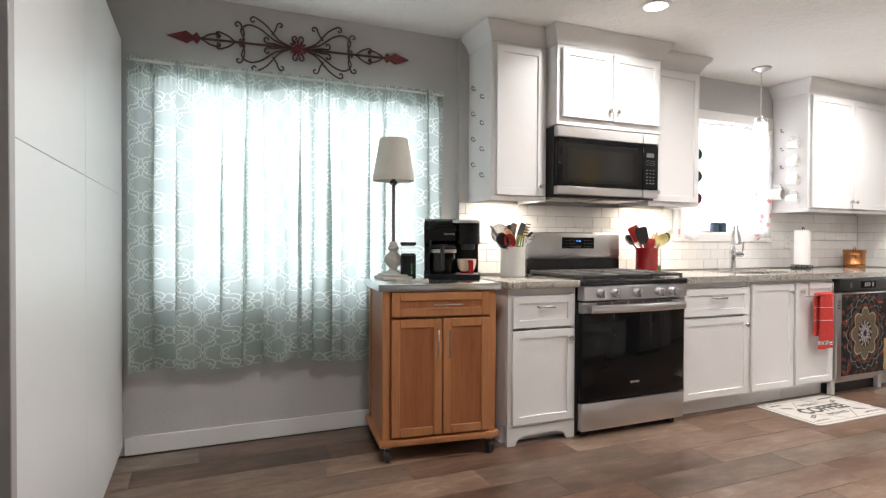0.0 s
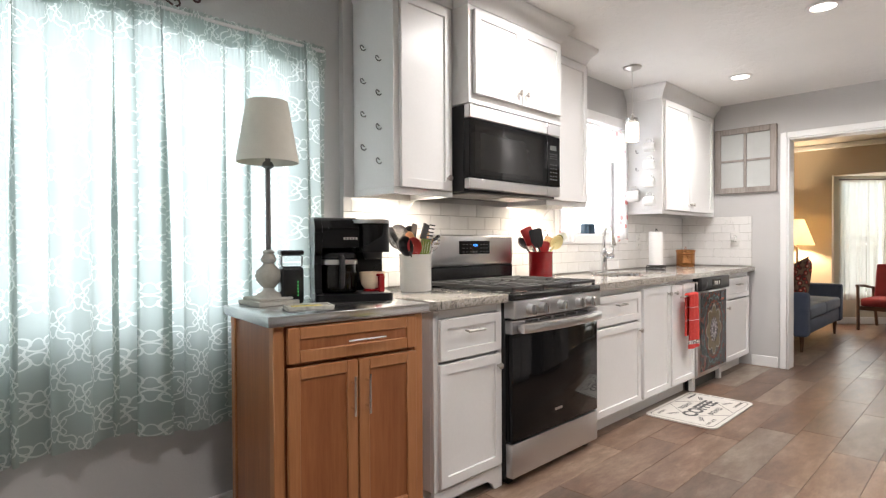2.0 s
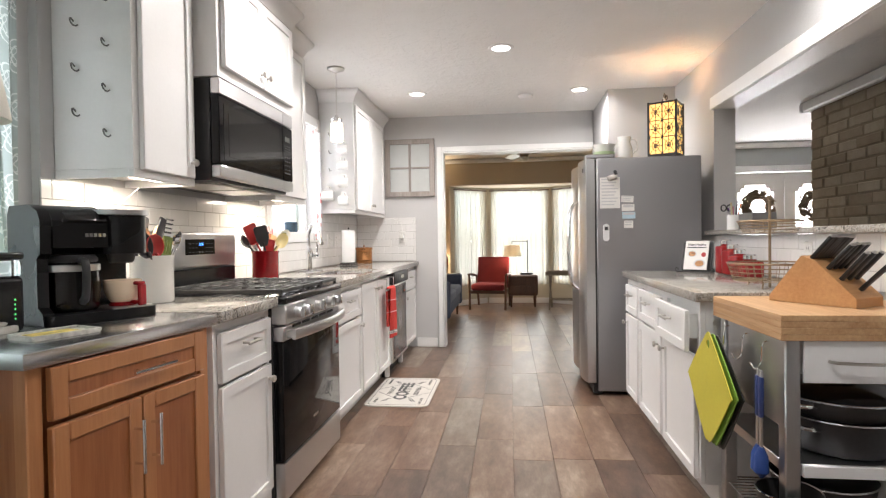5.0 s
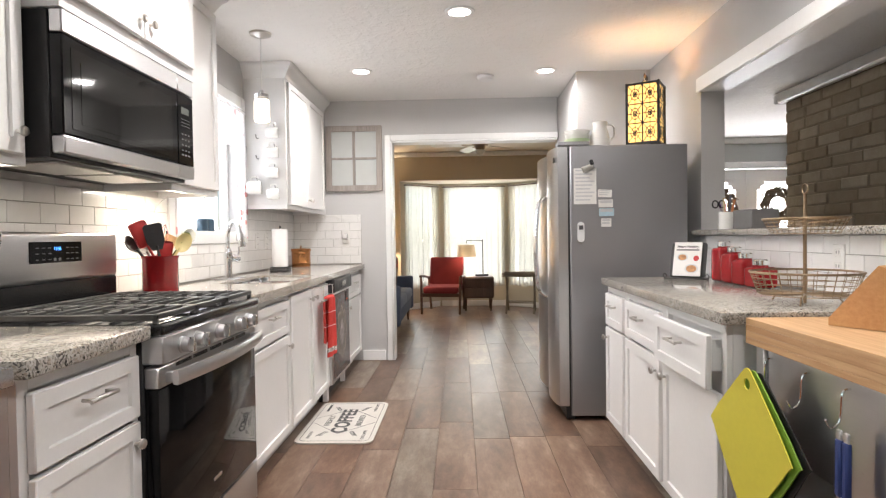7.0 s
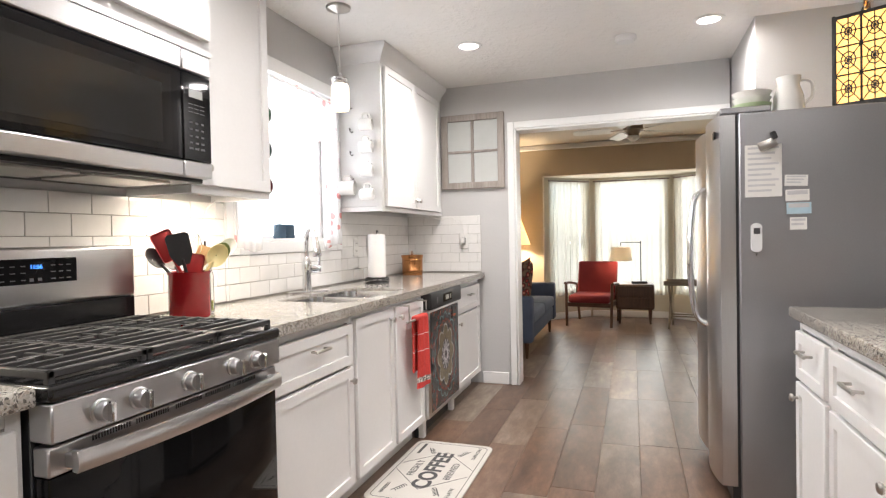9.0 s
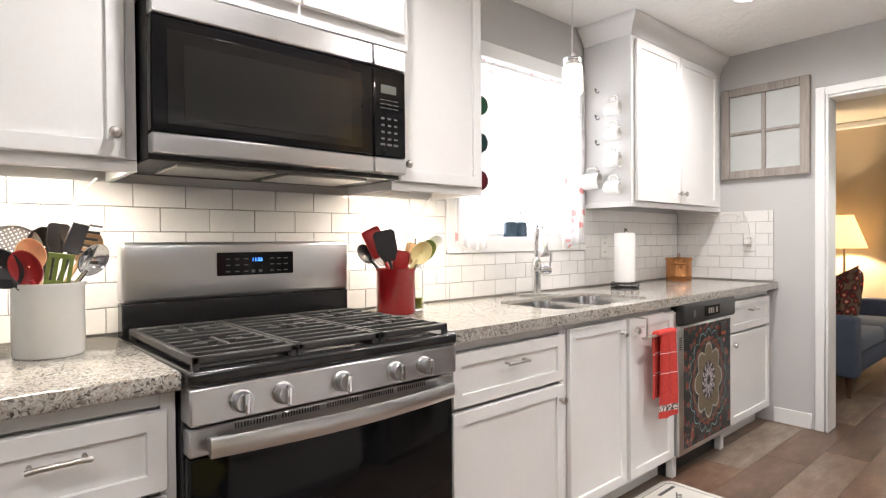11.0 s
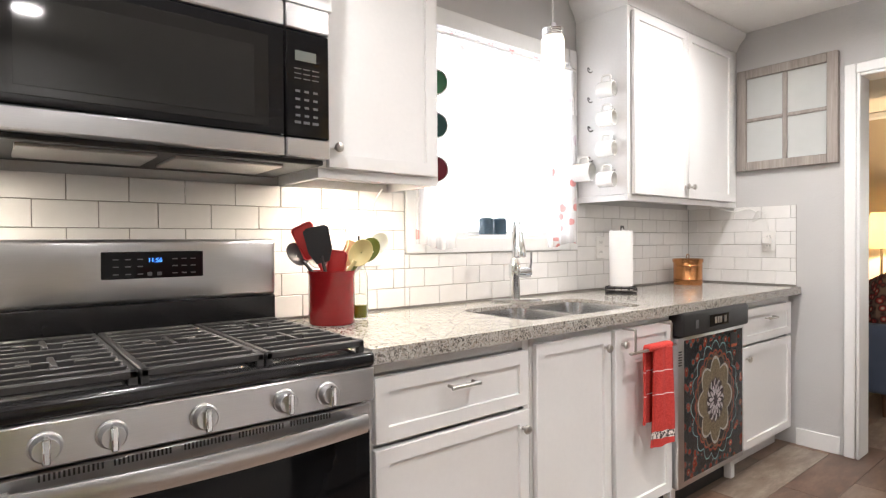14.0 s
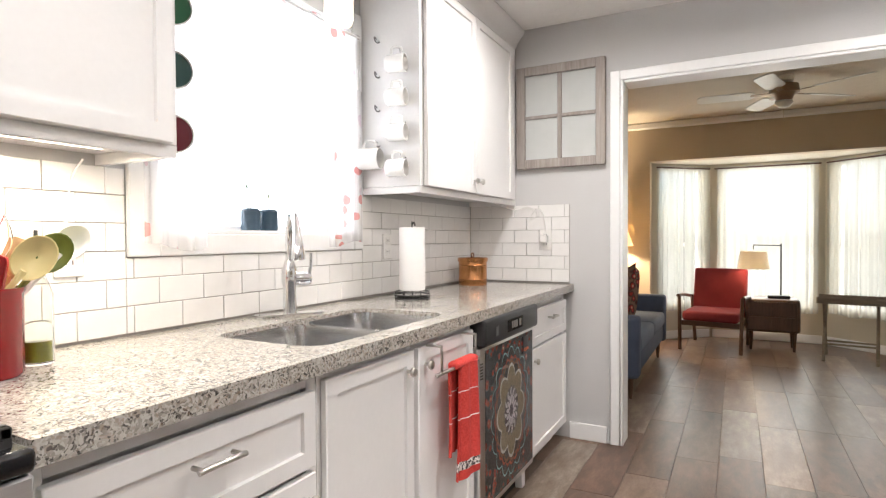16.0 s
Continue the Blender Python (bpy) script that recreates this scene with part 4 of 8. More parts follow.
curtain = thing("curtain", "sage green cotton curtains with white trellis print on a rod", "curtain", -2.27, -0.065, 0.48)
part("rod", piped([(0.0, 0.0, 1.505), (1.68, 0.0, 1.505)], 0.008, 8), M_TRIM, curtain, "thin white curtain rod")
for s, (a, b) in enumerate(((0.0, 0.55), (0.545, 0.89), (0.885, 1.33), (1.325, 1.69))):
    pleated("curtain_panel", a, b, -0.045 + 0.014 * (s % 2) - 0.006 * s, 1.525, M_CURTAIN, curtain, s + 3, 0.055, 2.4 * (b - a) / 0.45, fullness=1.5, nx=200, curl_over=0.034)
    pleated("rod_pocket", a, b, 1.43, 1.522, M_CURTAIN, curtain, s + 3, 0.012, 4.0 * (b - a) / 0.45, at=pose(0, 0.006, 0), nz=4)
sheer = thing("curtain", "sheer white cafe curtain with red and pink blossoms", "curtain", 1.33, -0.03, 1.13)
part("rod", piped([(0.02, 0.0, 0.885), (1.04, 0.0, 0.885)], 0.006, 8), M_TRIM, sheer, "thin white curtain rod")
pleated("curtain_panel", 0.03, 0.24, 0.0, 0.66, M_SHEER, sheer, 21, 0.014, 4, nx=60)
pleated("curtain_panel", 0.82, 1.05, 0.0, 0.66, M_SHEER, sheer, 22, 0.014, 4, nx=60)
pleated("valance", 0.03, 1.05, 0.62, 0.90, M_SHEER, sheer, 23, 0.014, 12, nx=120)

# iron wall scrolls over the curtain
M_WROUGHT = paint("brown_wrought_iron", (0.085, 0.045, 0.042), 0.5, 0.3, 90, 0.3, metal=0.4)
M_REDIRON = paint("dark_red_iron", (0.18, 0.028, 0.032), 0.5, 0.3, 60, 0.3, metal=0.2)
art = thing("wall_art", "brown wrought-iron scroll wall art with red centre flower", "wall art", -1.438, 0.017, 2.175)
art.rotation_euler.y = radians(-1.8)
part("bar", piped([(-0.60, 0, 0), (0.60, 0, 0)], 0.0065, 8), M_WROUGHT, art)


def curl(x, z, a0, a1, r0, r1, sx, sz):
    n = 16
    return [(sx * (x + (r0 + (r1 - r0) * i / n) * math.cos(a0 + (a1 - a0) * i / n)), 0, sz * (z + (r0 + (r1 - r0) * i / n) * math.sin(a0 + (a1 - a0) * i / n))) for i in range(n + 1)]


def scroll(pts, sx, sz, end=0.022, turn=1, r=0.0045):
    """A bent bar through the points that rolls up at its far end."""
    pts = [Vector((sx * p[0], 0, sz * p[1])) for p in pts]
    line = bowed(pts, 8)
    d = (line[-1] - line[-2]).normalized()
    side = Vector((-d.z, 0, d.x)) * turn * sx * sz
    c = line[-1] + side * end
    start = math.atan2(-side.z, -side.x)
    dirn = 1 if turn * sx * sz > 0 else -1
    for i in range(1, 15):
        k = end * (1 - 0.055 * i)
        a = start + dirn * i * 0.36
        line.append(c + Vector((math.cos(a) * k, 0, math.sin(a) * k)))
    part("scroll", piped(line, r, 6), M_WROUGHT, art)


for sx in (-1, 1):
    for sz in (-1, 1):
        scroll([(0.02, 0.0), (0.10, 0.035), (0.17, 0.11), (0.225, 0.145)], sx, sz, 0.02, -1)
        scroll([(0.02, 0.0), (0.12, 0.03), (0.2, 0.085), (0.26, 0.10), (0.30, 0.07), (0.285, 0.02)], sx, sz, 0.016, 1)
        scroll([(0.14, 0.06), (0.12, 0.09), (0.11, 0.12)], sx, sz, 0.018, 1)
        scroll([(0.30, 0.0), (0.285, 0.05), (0.30, 0.10)], sx, sz, 0.018, -1)
        scroll([(0.02, 0.02), (0.03, 0.05)], sx, sz, 0.016, 1 if sz > 0 else 1)
        scroll([(0.06, 0.0), (0.13, 0.012), (0.165, 0.012)], sx, sz, 0.02, 1)
        scroll([(0.33, 0.0), (0.37, 0.03), (0.41, 0.045)], sx, sz, 0.014, -1)
        scroll([(0.50, 0.0), (0.46, 0.025), (0.42, 0.035)], sx, sz, 0.014, 1)
    part("spear", plate([(sx * x, z) for x, z in ((0.50, 0.0), (0.52, 0.03), (0.54, 0.012), (0.57, 0.032), (0.66, 0.0), (0.57, -0.032), (0.54, -0.012), (0.52, -0.03))], -0.005, 0.005, pose(0, 0, 0, 90)), M_REDIRON, art, "dark red spear tip")
bm = bmesh.new()
lathe(bm, [(0.026, 0), (0.022, 0.012), (0.008, 0.018)], m=pose(0, 0, 0, 90), seg=16)
for i in range(12):
    a = 2 * math.pi * i / 12
    cyl(bm, (math.cos(a) * 0.03, -0.003, math.sin(a) * 0.03), (math.cos(a) * 0.048, -0.003, math.sin(a) * 0.048), 0.008, 6, 0.005)
part("flower", bm, M_REDIRON, art, "dark red flower boss")

# ---- tall cupboards ----
pantry = thing("tall_cupboard", "tall plain white laminate cupboard reaching nearly to the ceiling", "cupboard", -2.302, 0, 0)
part("body", quick((-0.56, -1.76, 0.0, -0.02, -0.004, 2.10), b=0.002), M_PANTRY, pantry)
for a, b in ((-0.955, -0.004), (-1.757, -0.956)):
    part("door", quick((-0.019, a + 0.001, 0.06, 0.0, b - 0.001, 1.319), b=0.001), M_PANTRY, pantry)
    part("door", quick((-0.019, a + 0.001, 1.3205, 0.0, b - 0.001, 2.098), b=0.001), M_PANTRY, pantry)
# the end panel is coloured a darker grey than the doors
part("end_panel", quick((-0.56, -1.80, 0.0, 0.004, -1.762, 2.12), b=0.002), paint("end_panel_grey", (0.42, 0.41, 0.40), 0.5, 0.03, 40, 0.02), pantry, "grey end panel")

# ---- wooden kitchen cart with a steel top ----
CX0, CX1, CY0, CY1, CZ = -1.135, -0.515, -0.582, -0.132, 0.888
cart = thing("kitchen_cart", "warm wooden kitchen cart on casters with a steel top", "kitchen cart", CX0, CY0, 0, -7)
CW, CD = CX1 - CX0, CY1 - CY0
part("worktop", quick((-0.012, -0.012, 0.852, CW + 0.006, CD, CZ), b=0.003, seg=2), M_STEEL_TOP, cart, "brushed stainless worktop")
part("body", quick((0.02, 0.022, 0.115, CW - 0.022, CD - 0.01, 0.852)), M_BAMBOO, cart)
for x in (0.012, CW - 0.05):
    for y in (0.012, CD - 0.05):
        part("post", quick((x, y, 0.115, x + 0.038, y + 0.038, 0.854), b=0.003), M_BAMBOO_L, cart)
part("base_rail", quick((-0.005, -0.008, 0.085, CW + 0.002, CD + 0.002, 0.118), b=0.006, seg=2), M_BAMBOO_L, cart)


def wood_front(parent, name, x0, z0, x1, z1, pull=None):
    bm = bmesh.new()
    r = 0.042
    for bx in ((x0, z0, x0 + r, z1), (x1 - r, z0, x1, z1), (x0 + r, z0, x1 - r, z0 + r), (x0 + r, z1 - r, x1 - r, z1)):
        box(bm, bx[0], -0.008, bx[1], bx[2], 0.012, bx[3], b=0.003)
    d = part(name, bm, M_BAMBOO_L, parent)
    part("panel", quick((x0 + r - 0.004, 0.0, z0 + r - 0.004, x1 - r + 0.004, 0.010, z1 - r + 0.004)), M_BAMBOO, d, "reddish wooden panel")
    if pull:
        (px, pz), (qx, qz) = pull
        bm = bmesh.new()
        tube(bm, [(px, -0.036, pz), (qx, -0.036, qz)], 0.0045, 8)
        for t in (0.18, 0.82):
            x, z = px + (qx - px) * t, pz + (qz - pz) * t
            cyl(bm, (x, -0.008, z), (x, -0.037, z), 0.004, 8)
        part("handle", bm, M_CHROME, d, "thin chrome bar handle")


wood_front(cart, "drawer_front", 0.055, 0.725, CW - 0.055, 0.845, ((0.26, 0.785), (0.41, 0.785)))
mid = CW / 2 + 0.005
wood_front(cart, "door", 0.055, 0.13, mid - 0.003, 0.712, ((mid - 0.03, 0.52), (mid - 0.03, 0.66)))
wood_front(cart, "door", mid + 0.003, 0.13, CW - 0.055, 0.712, ((mid + 0.03, 0.52), (mid + 0.03, 0.66)))
for x in (0.04, CW - 0.04):
    for y in (0.04, CD - 0.05):
        c = part("caster", quick((x - 0.016, y - 0.012, 0.045, x + 0.016, y + 0.024, 0.085), b=0.003), M_CHROME, cart, "chrome caster with black wheel")
        part("wheel", turned([(0.03, -0.012), (0.032, -0.008), (0.032, 0.008), (0.03, 0.012)], seg=20, m=pose(x, y - 0.012, 0.032, 0, 90)), M_BLACK_MATT, c)

# lamp on the cart
M_LINEN = cloth("linen_shade", (0.74, 0.71, 0.64), 0.3)
M_STONE = paint("whitewashed_wood", (0.40, 0.385, 0.34), 0.75, 0.2, 60, 0.35)
lamp = thing("table_lamp", "tall turned grey-washed table lamp with cream linen shade", "lamp", -0.957, -0.235, CZ)
part("base", quick((-0.085, -0.085, 0, 0.085, 0.085, 0.018), (-0.072, -0.072, 0.018, 0.072, 0.072, 0.03), b=0.005, seg=2), M_STONE, lamp)
bm = bmesh.new()
lathe(bm, [(0.06, 0.03), (0.045, 0.045), (0.028, 0.055), (0.022, 0.07), (0.03, 0.08), (0.047, 0.105), (0.054, 0.13), (0.047, 0.155), (0.027, 0.178), (0.02, 0.19), (0.03, 0.198), (0.033, 0.21), (0.026, 0.225), (0.02, 0.235), (0.026, 0.245), (0.014, 0.255)], seg=24)
for v in bm.verts:
    if 0.09 < v.co.z < 0.17:
        k = 1 + 0.035 * (-1) ** round(math.atan2(v.co.y, v.co.x) / (2 * math.pi / 24))
        v.co.x, v.co.y = v.co.x * k, v.co.y * k
    v.co.x, v.co.y, v.co.z = v.co.x * 0.92, v.co.y * 0.92, 0.03 + (v.co.z - 0.03) * 0.8
part("vase", bm, M_STONE, lamp, "reeded grey-washed vase")
M_PEWTER = paint("dark_pewter", (0.16, 0.155, 0.15), 0.45, 0.15, 80, 0.1, metal=0.6)
part("pole", turned([(0.0095, 0.2), (0.0095, 0.52), (0.024, 0.53), (0.018, 0.545), (0.01, 0.55), (0.01, 0.61)], seg=16), M_PEWTER, lamp, "slim pewter pole")
bm = bmesh.new()
lathe(bm, [(0.116, 0.545), (0.117, 0.549), (0.077, 0.778), (0.075, 0.778), (0.114, 0.55), (0.113, 0.545)], seg=40, caps=False)
part("shade", bm, M_LINEN, lamp, "cream linen drum shade")
part("finial", turned([(0.004, 0.6), (0.004, 0.77)], seg=8), M_NICKEL, lamp)

# coffee maker, grinder, cup and tray on the cart
M_SMOKE = glass_material("smoked_glass", (0.05, 0.04, 0.035))
maker = thing("coffee_maker", "black plastic coffee maker with glass carafe and pod head", "coffee maker", -0.620, -0.295, CZ + 0.001, -26)
maker.scale = (1.03, 0.84, 1.0)
M_MAKER = paint("black_gloss_plastic", (0.006, 0.006, 0.0065), 0.28, 0.2, 120, 0.05)
M_MAKER.node_tree.nodes["Principled BSDF"].inputs["Specular IOR Level"].default_value = 0.3
part("base", plate(round_rect(-0.15, -0.175, 0.15, 0.115, 0.03, 5), 0, 0.03), M_MAKER, maker)
part("drip_tray", plate(round_rect(0.02, -0.165, 0.14, -0.02, 0.02, 4), 0.0302, 0.035), M_NICKEL, maker, "dull metal drip tray")
part("tower", quick((-0.122, 0.02, 0.03, 0.14, 0.112, 0.22), b=0.01, seg=2), M_MAKER, maker)
side_panel = bmesh.new()
slab(side_panel, [(-0.15, 0.0), (0.115, 0.0), (0.115, 0.31), (0.095, 0.338), (-0.05, 0.338), (-0.115, 0.318), (-0.135, 0.29), (-0.13, 0.2), (-0.105, 0.185), (-0.105, 0.05), (-0.14, 0.035)], -0.1515, -0.1235, Matrix(((0, 0, 1, 0), (1, 0, 0, 0), (0, 1, 0, 0), (0, 0, 0, 1))))
part("side_panel", side_panel, M_MAKER, maker, "glossy black side panel")
head = bmesh.new()
slab(head, [(-0.14, 0.215), (0.114, 0.215), (0.114, 0.315), (0.09, 0.337), (-0.045, 0.337), (-0.11, 0.32), (-0.138, 0.292)], -0.123, 0.018, Matrix(((0, 0, 1, 0), (1, 0, 0, 0), (0, 1, 0, 0), (0, 0, 0, 1))))
part("water_tank", head, M_MAKER, maker, "glossy black head over the carafe")
part("front_ledge", quick((-0.1, -0.147, 0.288, 0.017, -0.135, 0.297), b=0.003), M_MAKER, maker)
pod = part("pod_head", plate(round_rect(0.0185, -0.15, 0.146, 0.1, 0.058, 8), 0.195, 0.312), M_MAKER, maker, "rounded black pod head")
part("nozzle", turned([(0.03, 0.165), (0.036, 0.17), (0.04, 0.1945)], (0.082, -0.075, 0), 20), M_BLACK_MATT, pod)
part("lever", plate(round_rect(0.0, -0.165, 0.149, 0.02, 0.062, 8), 0.313, 0.328), M_STEEL, pod, "silver lever lid")
part("lever_back", quick((0.02, 0.021, 0.3125, 0.145, 0.11, 0.335), b=0.01, seg=2), M_BLACK, pod)
bm = bmesh.new()
lathe(bm, [(0.062, 0.031), (0.07, 0.038), (0.073, 0.09), (0.071, 0.15), (0.066, 0.172), (0.063, 0.172), (0.068, 0.15), (0.07, 0.09), (0.066, 0.042), (0.058, 0.035)], (-0.052, -0.062, 0), 28)
car = part("carafe", bm, M_SMOKE, maker, "smoky glass coffee carafe")
part("band", turned([(0.0725, 0.147), (0.074, 0.149), (0.0735, 0.165), (0.07, 0.167)], (-0.052, -0.062, 0), 28), M_NICKEL, car, "steel band round the carafe")
part("carafe_lid", turned([(0.067, 0.173), (0.069, 0.182), (0.06, 0.194), (0.02, 0.197)], (-0.052, -0.062, 0), 24), M_BLACK_MATT, car)
part("handle", piped(bowed([(-0.052, -0.132, 0.175), (-0.052, -0.16, 0.172), (-0.052, -0.168, 0.13), (-0.052, -0.158, 0.075), (-0.052, -0.138, 0.06)], 6), 0.011, 10), M_BLACK_MATT, car)
for k in range(5):
    part("logo", quick((-0.043 + k * 0.0115, -0.1455, 0.246, -0.036 + k * 0.0115, -0.1405, 0.256)), M_NICKEL, maker, "small silver maker's mark")
cup = thing("cup", "cream soup mug with a thick red handle", "mug", -0.582, -0.399, CZ + 0.0365, -98)
bm = bmesh.new()
lathe(bm, [(0.032, 0.008), (0.045, 0.025), (0.052, 0.05), (0.054, 0.078), (0.051, 0.078), (0.048, 0.05), (0.04, 0.026), (0.02, 0.014)], seg=28)
part("bowl", bm, paint("cream_glaze", (0.74, 0.58, 0.42), 0.15, 0.1, 20, 0.03), cup)
part("foot_ring", turned([(0.038, 0), (0.04, 0.004), (0.034, 0.012)], seg=24), M_RED, cup, "red foot ring")
bm = bmesh.new()
for a, b, c in (((0.048, -0.014, 0.062), (0.075, 0.014, 0.074), 0), ((0.064, -0.014, 0.0), (0.078, 0.014, 0.066), 0), ((0.036, -0.014, 0.004), (0.07, 0.014, 0.016), 0)):
    box(bm, *a, *b, b=0.004)
part("handle", bm, M_RED, cup, "thick red handle")
grinder = thing("coffee_grinder", "slim black coffee grinder with green lights", "coffee grinder", -0.878, -0.262, CZ, -20)
grinder.scale = (0.95, 0.95, 1.14)
part("body", quick((-0.045, -0.05, 0, 0.045, 0.05, 0.125), b=0.012, seg=3), M_BLACK, grinder)
part("window", quick((-0.043, -0.048, 0.1255, 0.043, 0.048, 0.165), b=0.008, seg=2), glass_material("clear_plastic", (0.9, 0.9, 0.9), 0.05), grinder, "clear plastic hopper")
part("lid", quick((-0.046, -0.052, 0.1655, 0.046, 0.052, 0.182), b=0.006, seg=2), M_BLACK, grinder)
for i in range(5):
    part("light", turned([(0.0022, 0), (0.002, 0.0012)], seg=10, m=pose(0.02, -0.05, 0.03 + i * 0.011, 90)), lit("green_led", (0.1, 1.0, 0.2), 0.6), grinder, "small green light")
tray = thing("tray", "small white patterned tray with a yellow card", "tray", -0.93, -0.475, CZ + 0.001, -20)
tray.scale = (0.82, 0.82, 0.9)
bm = bmesh.new()
slab(bm, round_rect(-0.10, -0.065, 0.10, 0.065, 0.012), 0, 0.006)
for bx in ((-0.1, -0.065, 0.1, -0.058), (-0.1, 0.058, 0.1, 0.065), (-0.1, -0.058, -0.093, 0.058), (0.093, -0.058, 0.1, 0.058)):
    box(bm, bx[0], bx[1], 0.004, bx[2], bx[3], 0.014, b=0.002)
part("dish", bm, paint("patterned_dish", (0.46, 0.45, 0.41), 0.3, 0.5, 60, 0.05, patch=35), tray)
part("card", quick((-0.07, -0.045, 0.0065, 0.06, 0.045, 0.009)), paint("yellow_print", (0.55, 0.44, 0.12), 0.6, 0.5, 40, 0, patch=35), tray, "yellow printed card")


# ---- things on the north counter ----
def crock(label, x, y, r, h, material):
    ob = thing("utensil_crock", label, "crock", x, y, TOP_Z + 0.001)
    bm = bmesh.new()
    lathe(bm, [(r * 0.94, 0), (r, 0.006), (r, h - 0.012), (r * 1.04, h - 0.008), (r * 1.05, h), (r * 0.96, h), (r * 0.92, h - 0.02), (r * 0.92, 0.01)], seg=40)
    part("jar", bm, material, ob)
    return ob


WC, RC = (-0.188, -0.23), (0.905, -0.19)
crock("white ceramic utensil crock full of kitchen tools", *WC, 0.076, 0.178, M_CERAMIC)
crock("glossy dark red utensil crock full of kitchen tools", *RC, 0.074, 0.172, M_RED)
M_NYLON = paint("black_nylon", (0.03, 0.03, 0.032), 0.4, 0.2, 100, 0.1)
M_GREYNYL = paint("grey_nylon", (0.20, 0.195, 0.19), 0.45, 0.1, 100, 0.1)
M_SILRED = paint("red_silicone", (0.45, 0.03, 0.03), 0.45, 0.08, 60, 0.05)
M_SILGREEN = paint("green_silicone", (0.12, 0.155, 0.03), 0.45, 0.08, 60, 0.05)
M_SPOONWOOD = wood("beech", (0.50, 0.30, 0.15), (0.66, 0.45, 0.26), 0.6, "z")
M_YELLOW = paint("pale_yellow_silicone", (0.66, 0.56, 0.27), 0.45, 0.05, 60, 0.05)


def utensil(name, label, at, lean, turn, length, kind, material, stick=None, size=1.0):
    """A kitchen tool standing in a crock: its handle rises from the bottom, its head is at the top."""
    ob = thing(name, label + " standing in a crock", "utensil")
    ob.matrix_basis = Matrix.Translation((at[0], at[1], TOP_Z + 0.02)) @ pose(0, 0, 0, 0, 0, turn) @ pose(0, 0, 0, 0, lean, 0)
    stick = stick or material
    length *= 0.9
    part("handle", piped([(0, 0, 0), (0, 0, length - 0.03)], 0.006, 8), stick, ob)
    m = pose(0, 0, length, 0, 0, 0)
    s = size
    if kind == "spoon" or kind == "ladle":
        bm = bmesh.new()
        d = 0.02 if kind == "spoon" else 0.04
        lathe(bm, [(0.002, -d), (0.022, -d * 0.8), (0.035, 0.0), (0.033, 0.0), (0.02, -d * 0.7), (0.002, -d * 0.9)], seg=20, m=m @ pose(0, 0, 0, 90) @ Matrix.Diagonal((s, 1.3 * s, s, 1)), caps=False)
    elif kind == "spatula":
        bm = plate([(-0.018 * s, -0.045 * s), (0.018 * s, -0.045 * s), (0.034 * s, -0.01 * s), (0.036 * s, 0.05 * s), (0.026 * s, 0.058 * s), (-0.026 * s, 0.058 * s), (-0.036 * s, 0.05 * s), (-0.034 * s, -0.01 * s)], -0.002, 0.002, m @ pose(0, 0, 0, 90))
    elif kind == "slotted":
        bm = bmesh.new()
        for k in range(4):
            x = (-0.036 + k * 0.0207) * s
            box(bm, x, -0.002, length - 0.035 * s, x + 0.0125 * s, 0.002, length + 0.05 * s)
        for z in (-0.05, 0.042):
            box(bm, -0.036 * s, -0.0025, length + z * s, 0.0386 * s, 0.0025, length + (z + 0.018) * s, b=0.001)
    elif kind == "scraper":
        bm = quick((-0.032 * s, -0.005, length - 0.05 * s, 0.032 * s, 0.005, length + 0.05 * s), b=0.012, seg=2)
    elif kind == "fork":
        bm = bmesh.new()
        box(bm, -0.02, -0.004, length - 0.03, 0.02, 0.004, length + 0.05, b=0.003)
        for i in range(5):
            z = length - 0.02 + i * 0.018
            cyl(bm, (0.018, 0, z), (0.045, -0.012, z + 0.004), 0.0035, 6)
    elif kind == "skimmer":
        bm = bmesh.new()
        ring = [(0.06 * s * math.cos(2 * math.pi * i / 28), 0, length + 0.06 * s * math.sin(2 * math.pi * i / 28)) for i in range(28)]
        tube(bm, ring, 0.004, 6, closed=True)
        for i in range(-6, 7):
            h = math.sqrt(max(0, 0.058 ** 2 - (i * 0.009) ** 2)) * s
            box(bm, i * 0.009 * s - 0.0022, -0.0012, length - h, i * 0.009 * s + 0.0022, 0.0012, length + h)
            box(bm, -h, -0.001, length + i * 0.009 * s - 0.0022, h, 0.001, length + i * 0.009 * s + 0.0022)
    elif kind == "whisk":
        bm = bmesh.new()
        for k in range(3):
            tube(bm, [(math.cos(k * 1.05) * 0.022 * math.sin(math.pi * i / 12), math.sin(k * 1.05) * 0.022 * math.sin(math.pi * i / 12), length - 0.05 + 0.11 * i / 12) for i in range(13)], 0.0015, 5)
    part("head", bm, material, ob)
    return ob


def fanned(name, label, across, over, back, kind, material, stick=None, size=1.0, twist=0.0, at=RC, rim=0.172, side=Vector((0.78, -0.62, 0))):
    """A tool in a crock, by where its head stands over the rim."""
    ahead = Vector((-side.y, side.x, 0))
    head = Vector((*at, TOP_Z + rim + over)) + side * across + ahead * back
    foot = Vector((*at, TOP_Z + 0.02)) - side * max(-0.05, min(0.05, across * 0.6)) + ahead * max(-0.04, min(0.04, back))
    up = head - foot
    ob = utensil(name, label, at, 0, 0, up.length / 0.9, kind, material, stick, size)
    z = up.normalized()
    x = (side - z * side.dot(z)).normalized()
    turn = Matrix((x, z.cross(x), z)).transposed().to_4x4()
    ob.matrix_basis = Matrix.Translation(foot) @ turn @ pose(0, 0, 0, 0, 0, twist)
    return ob


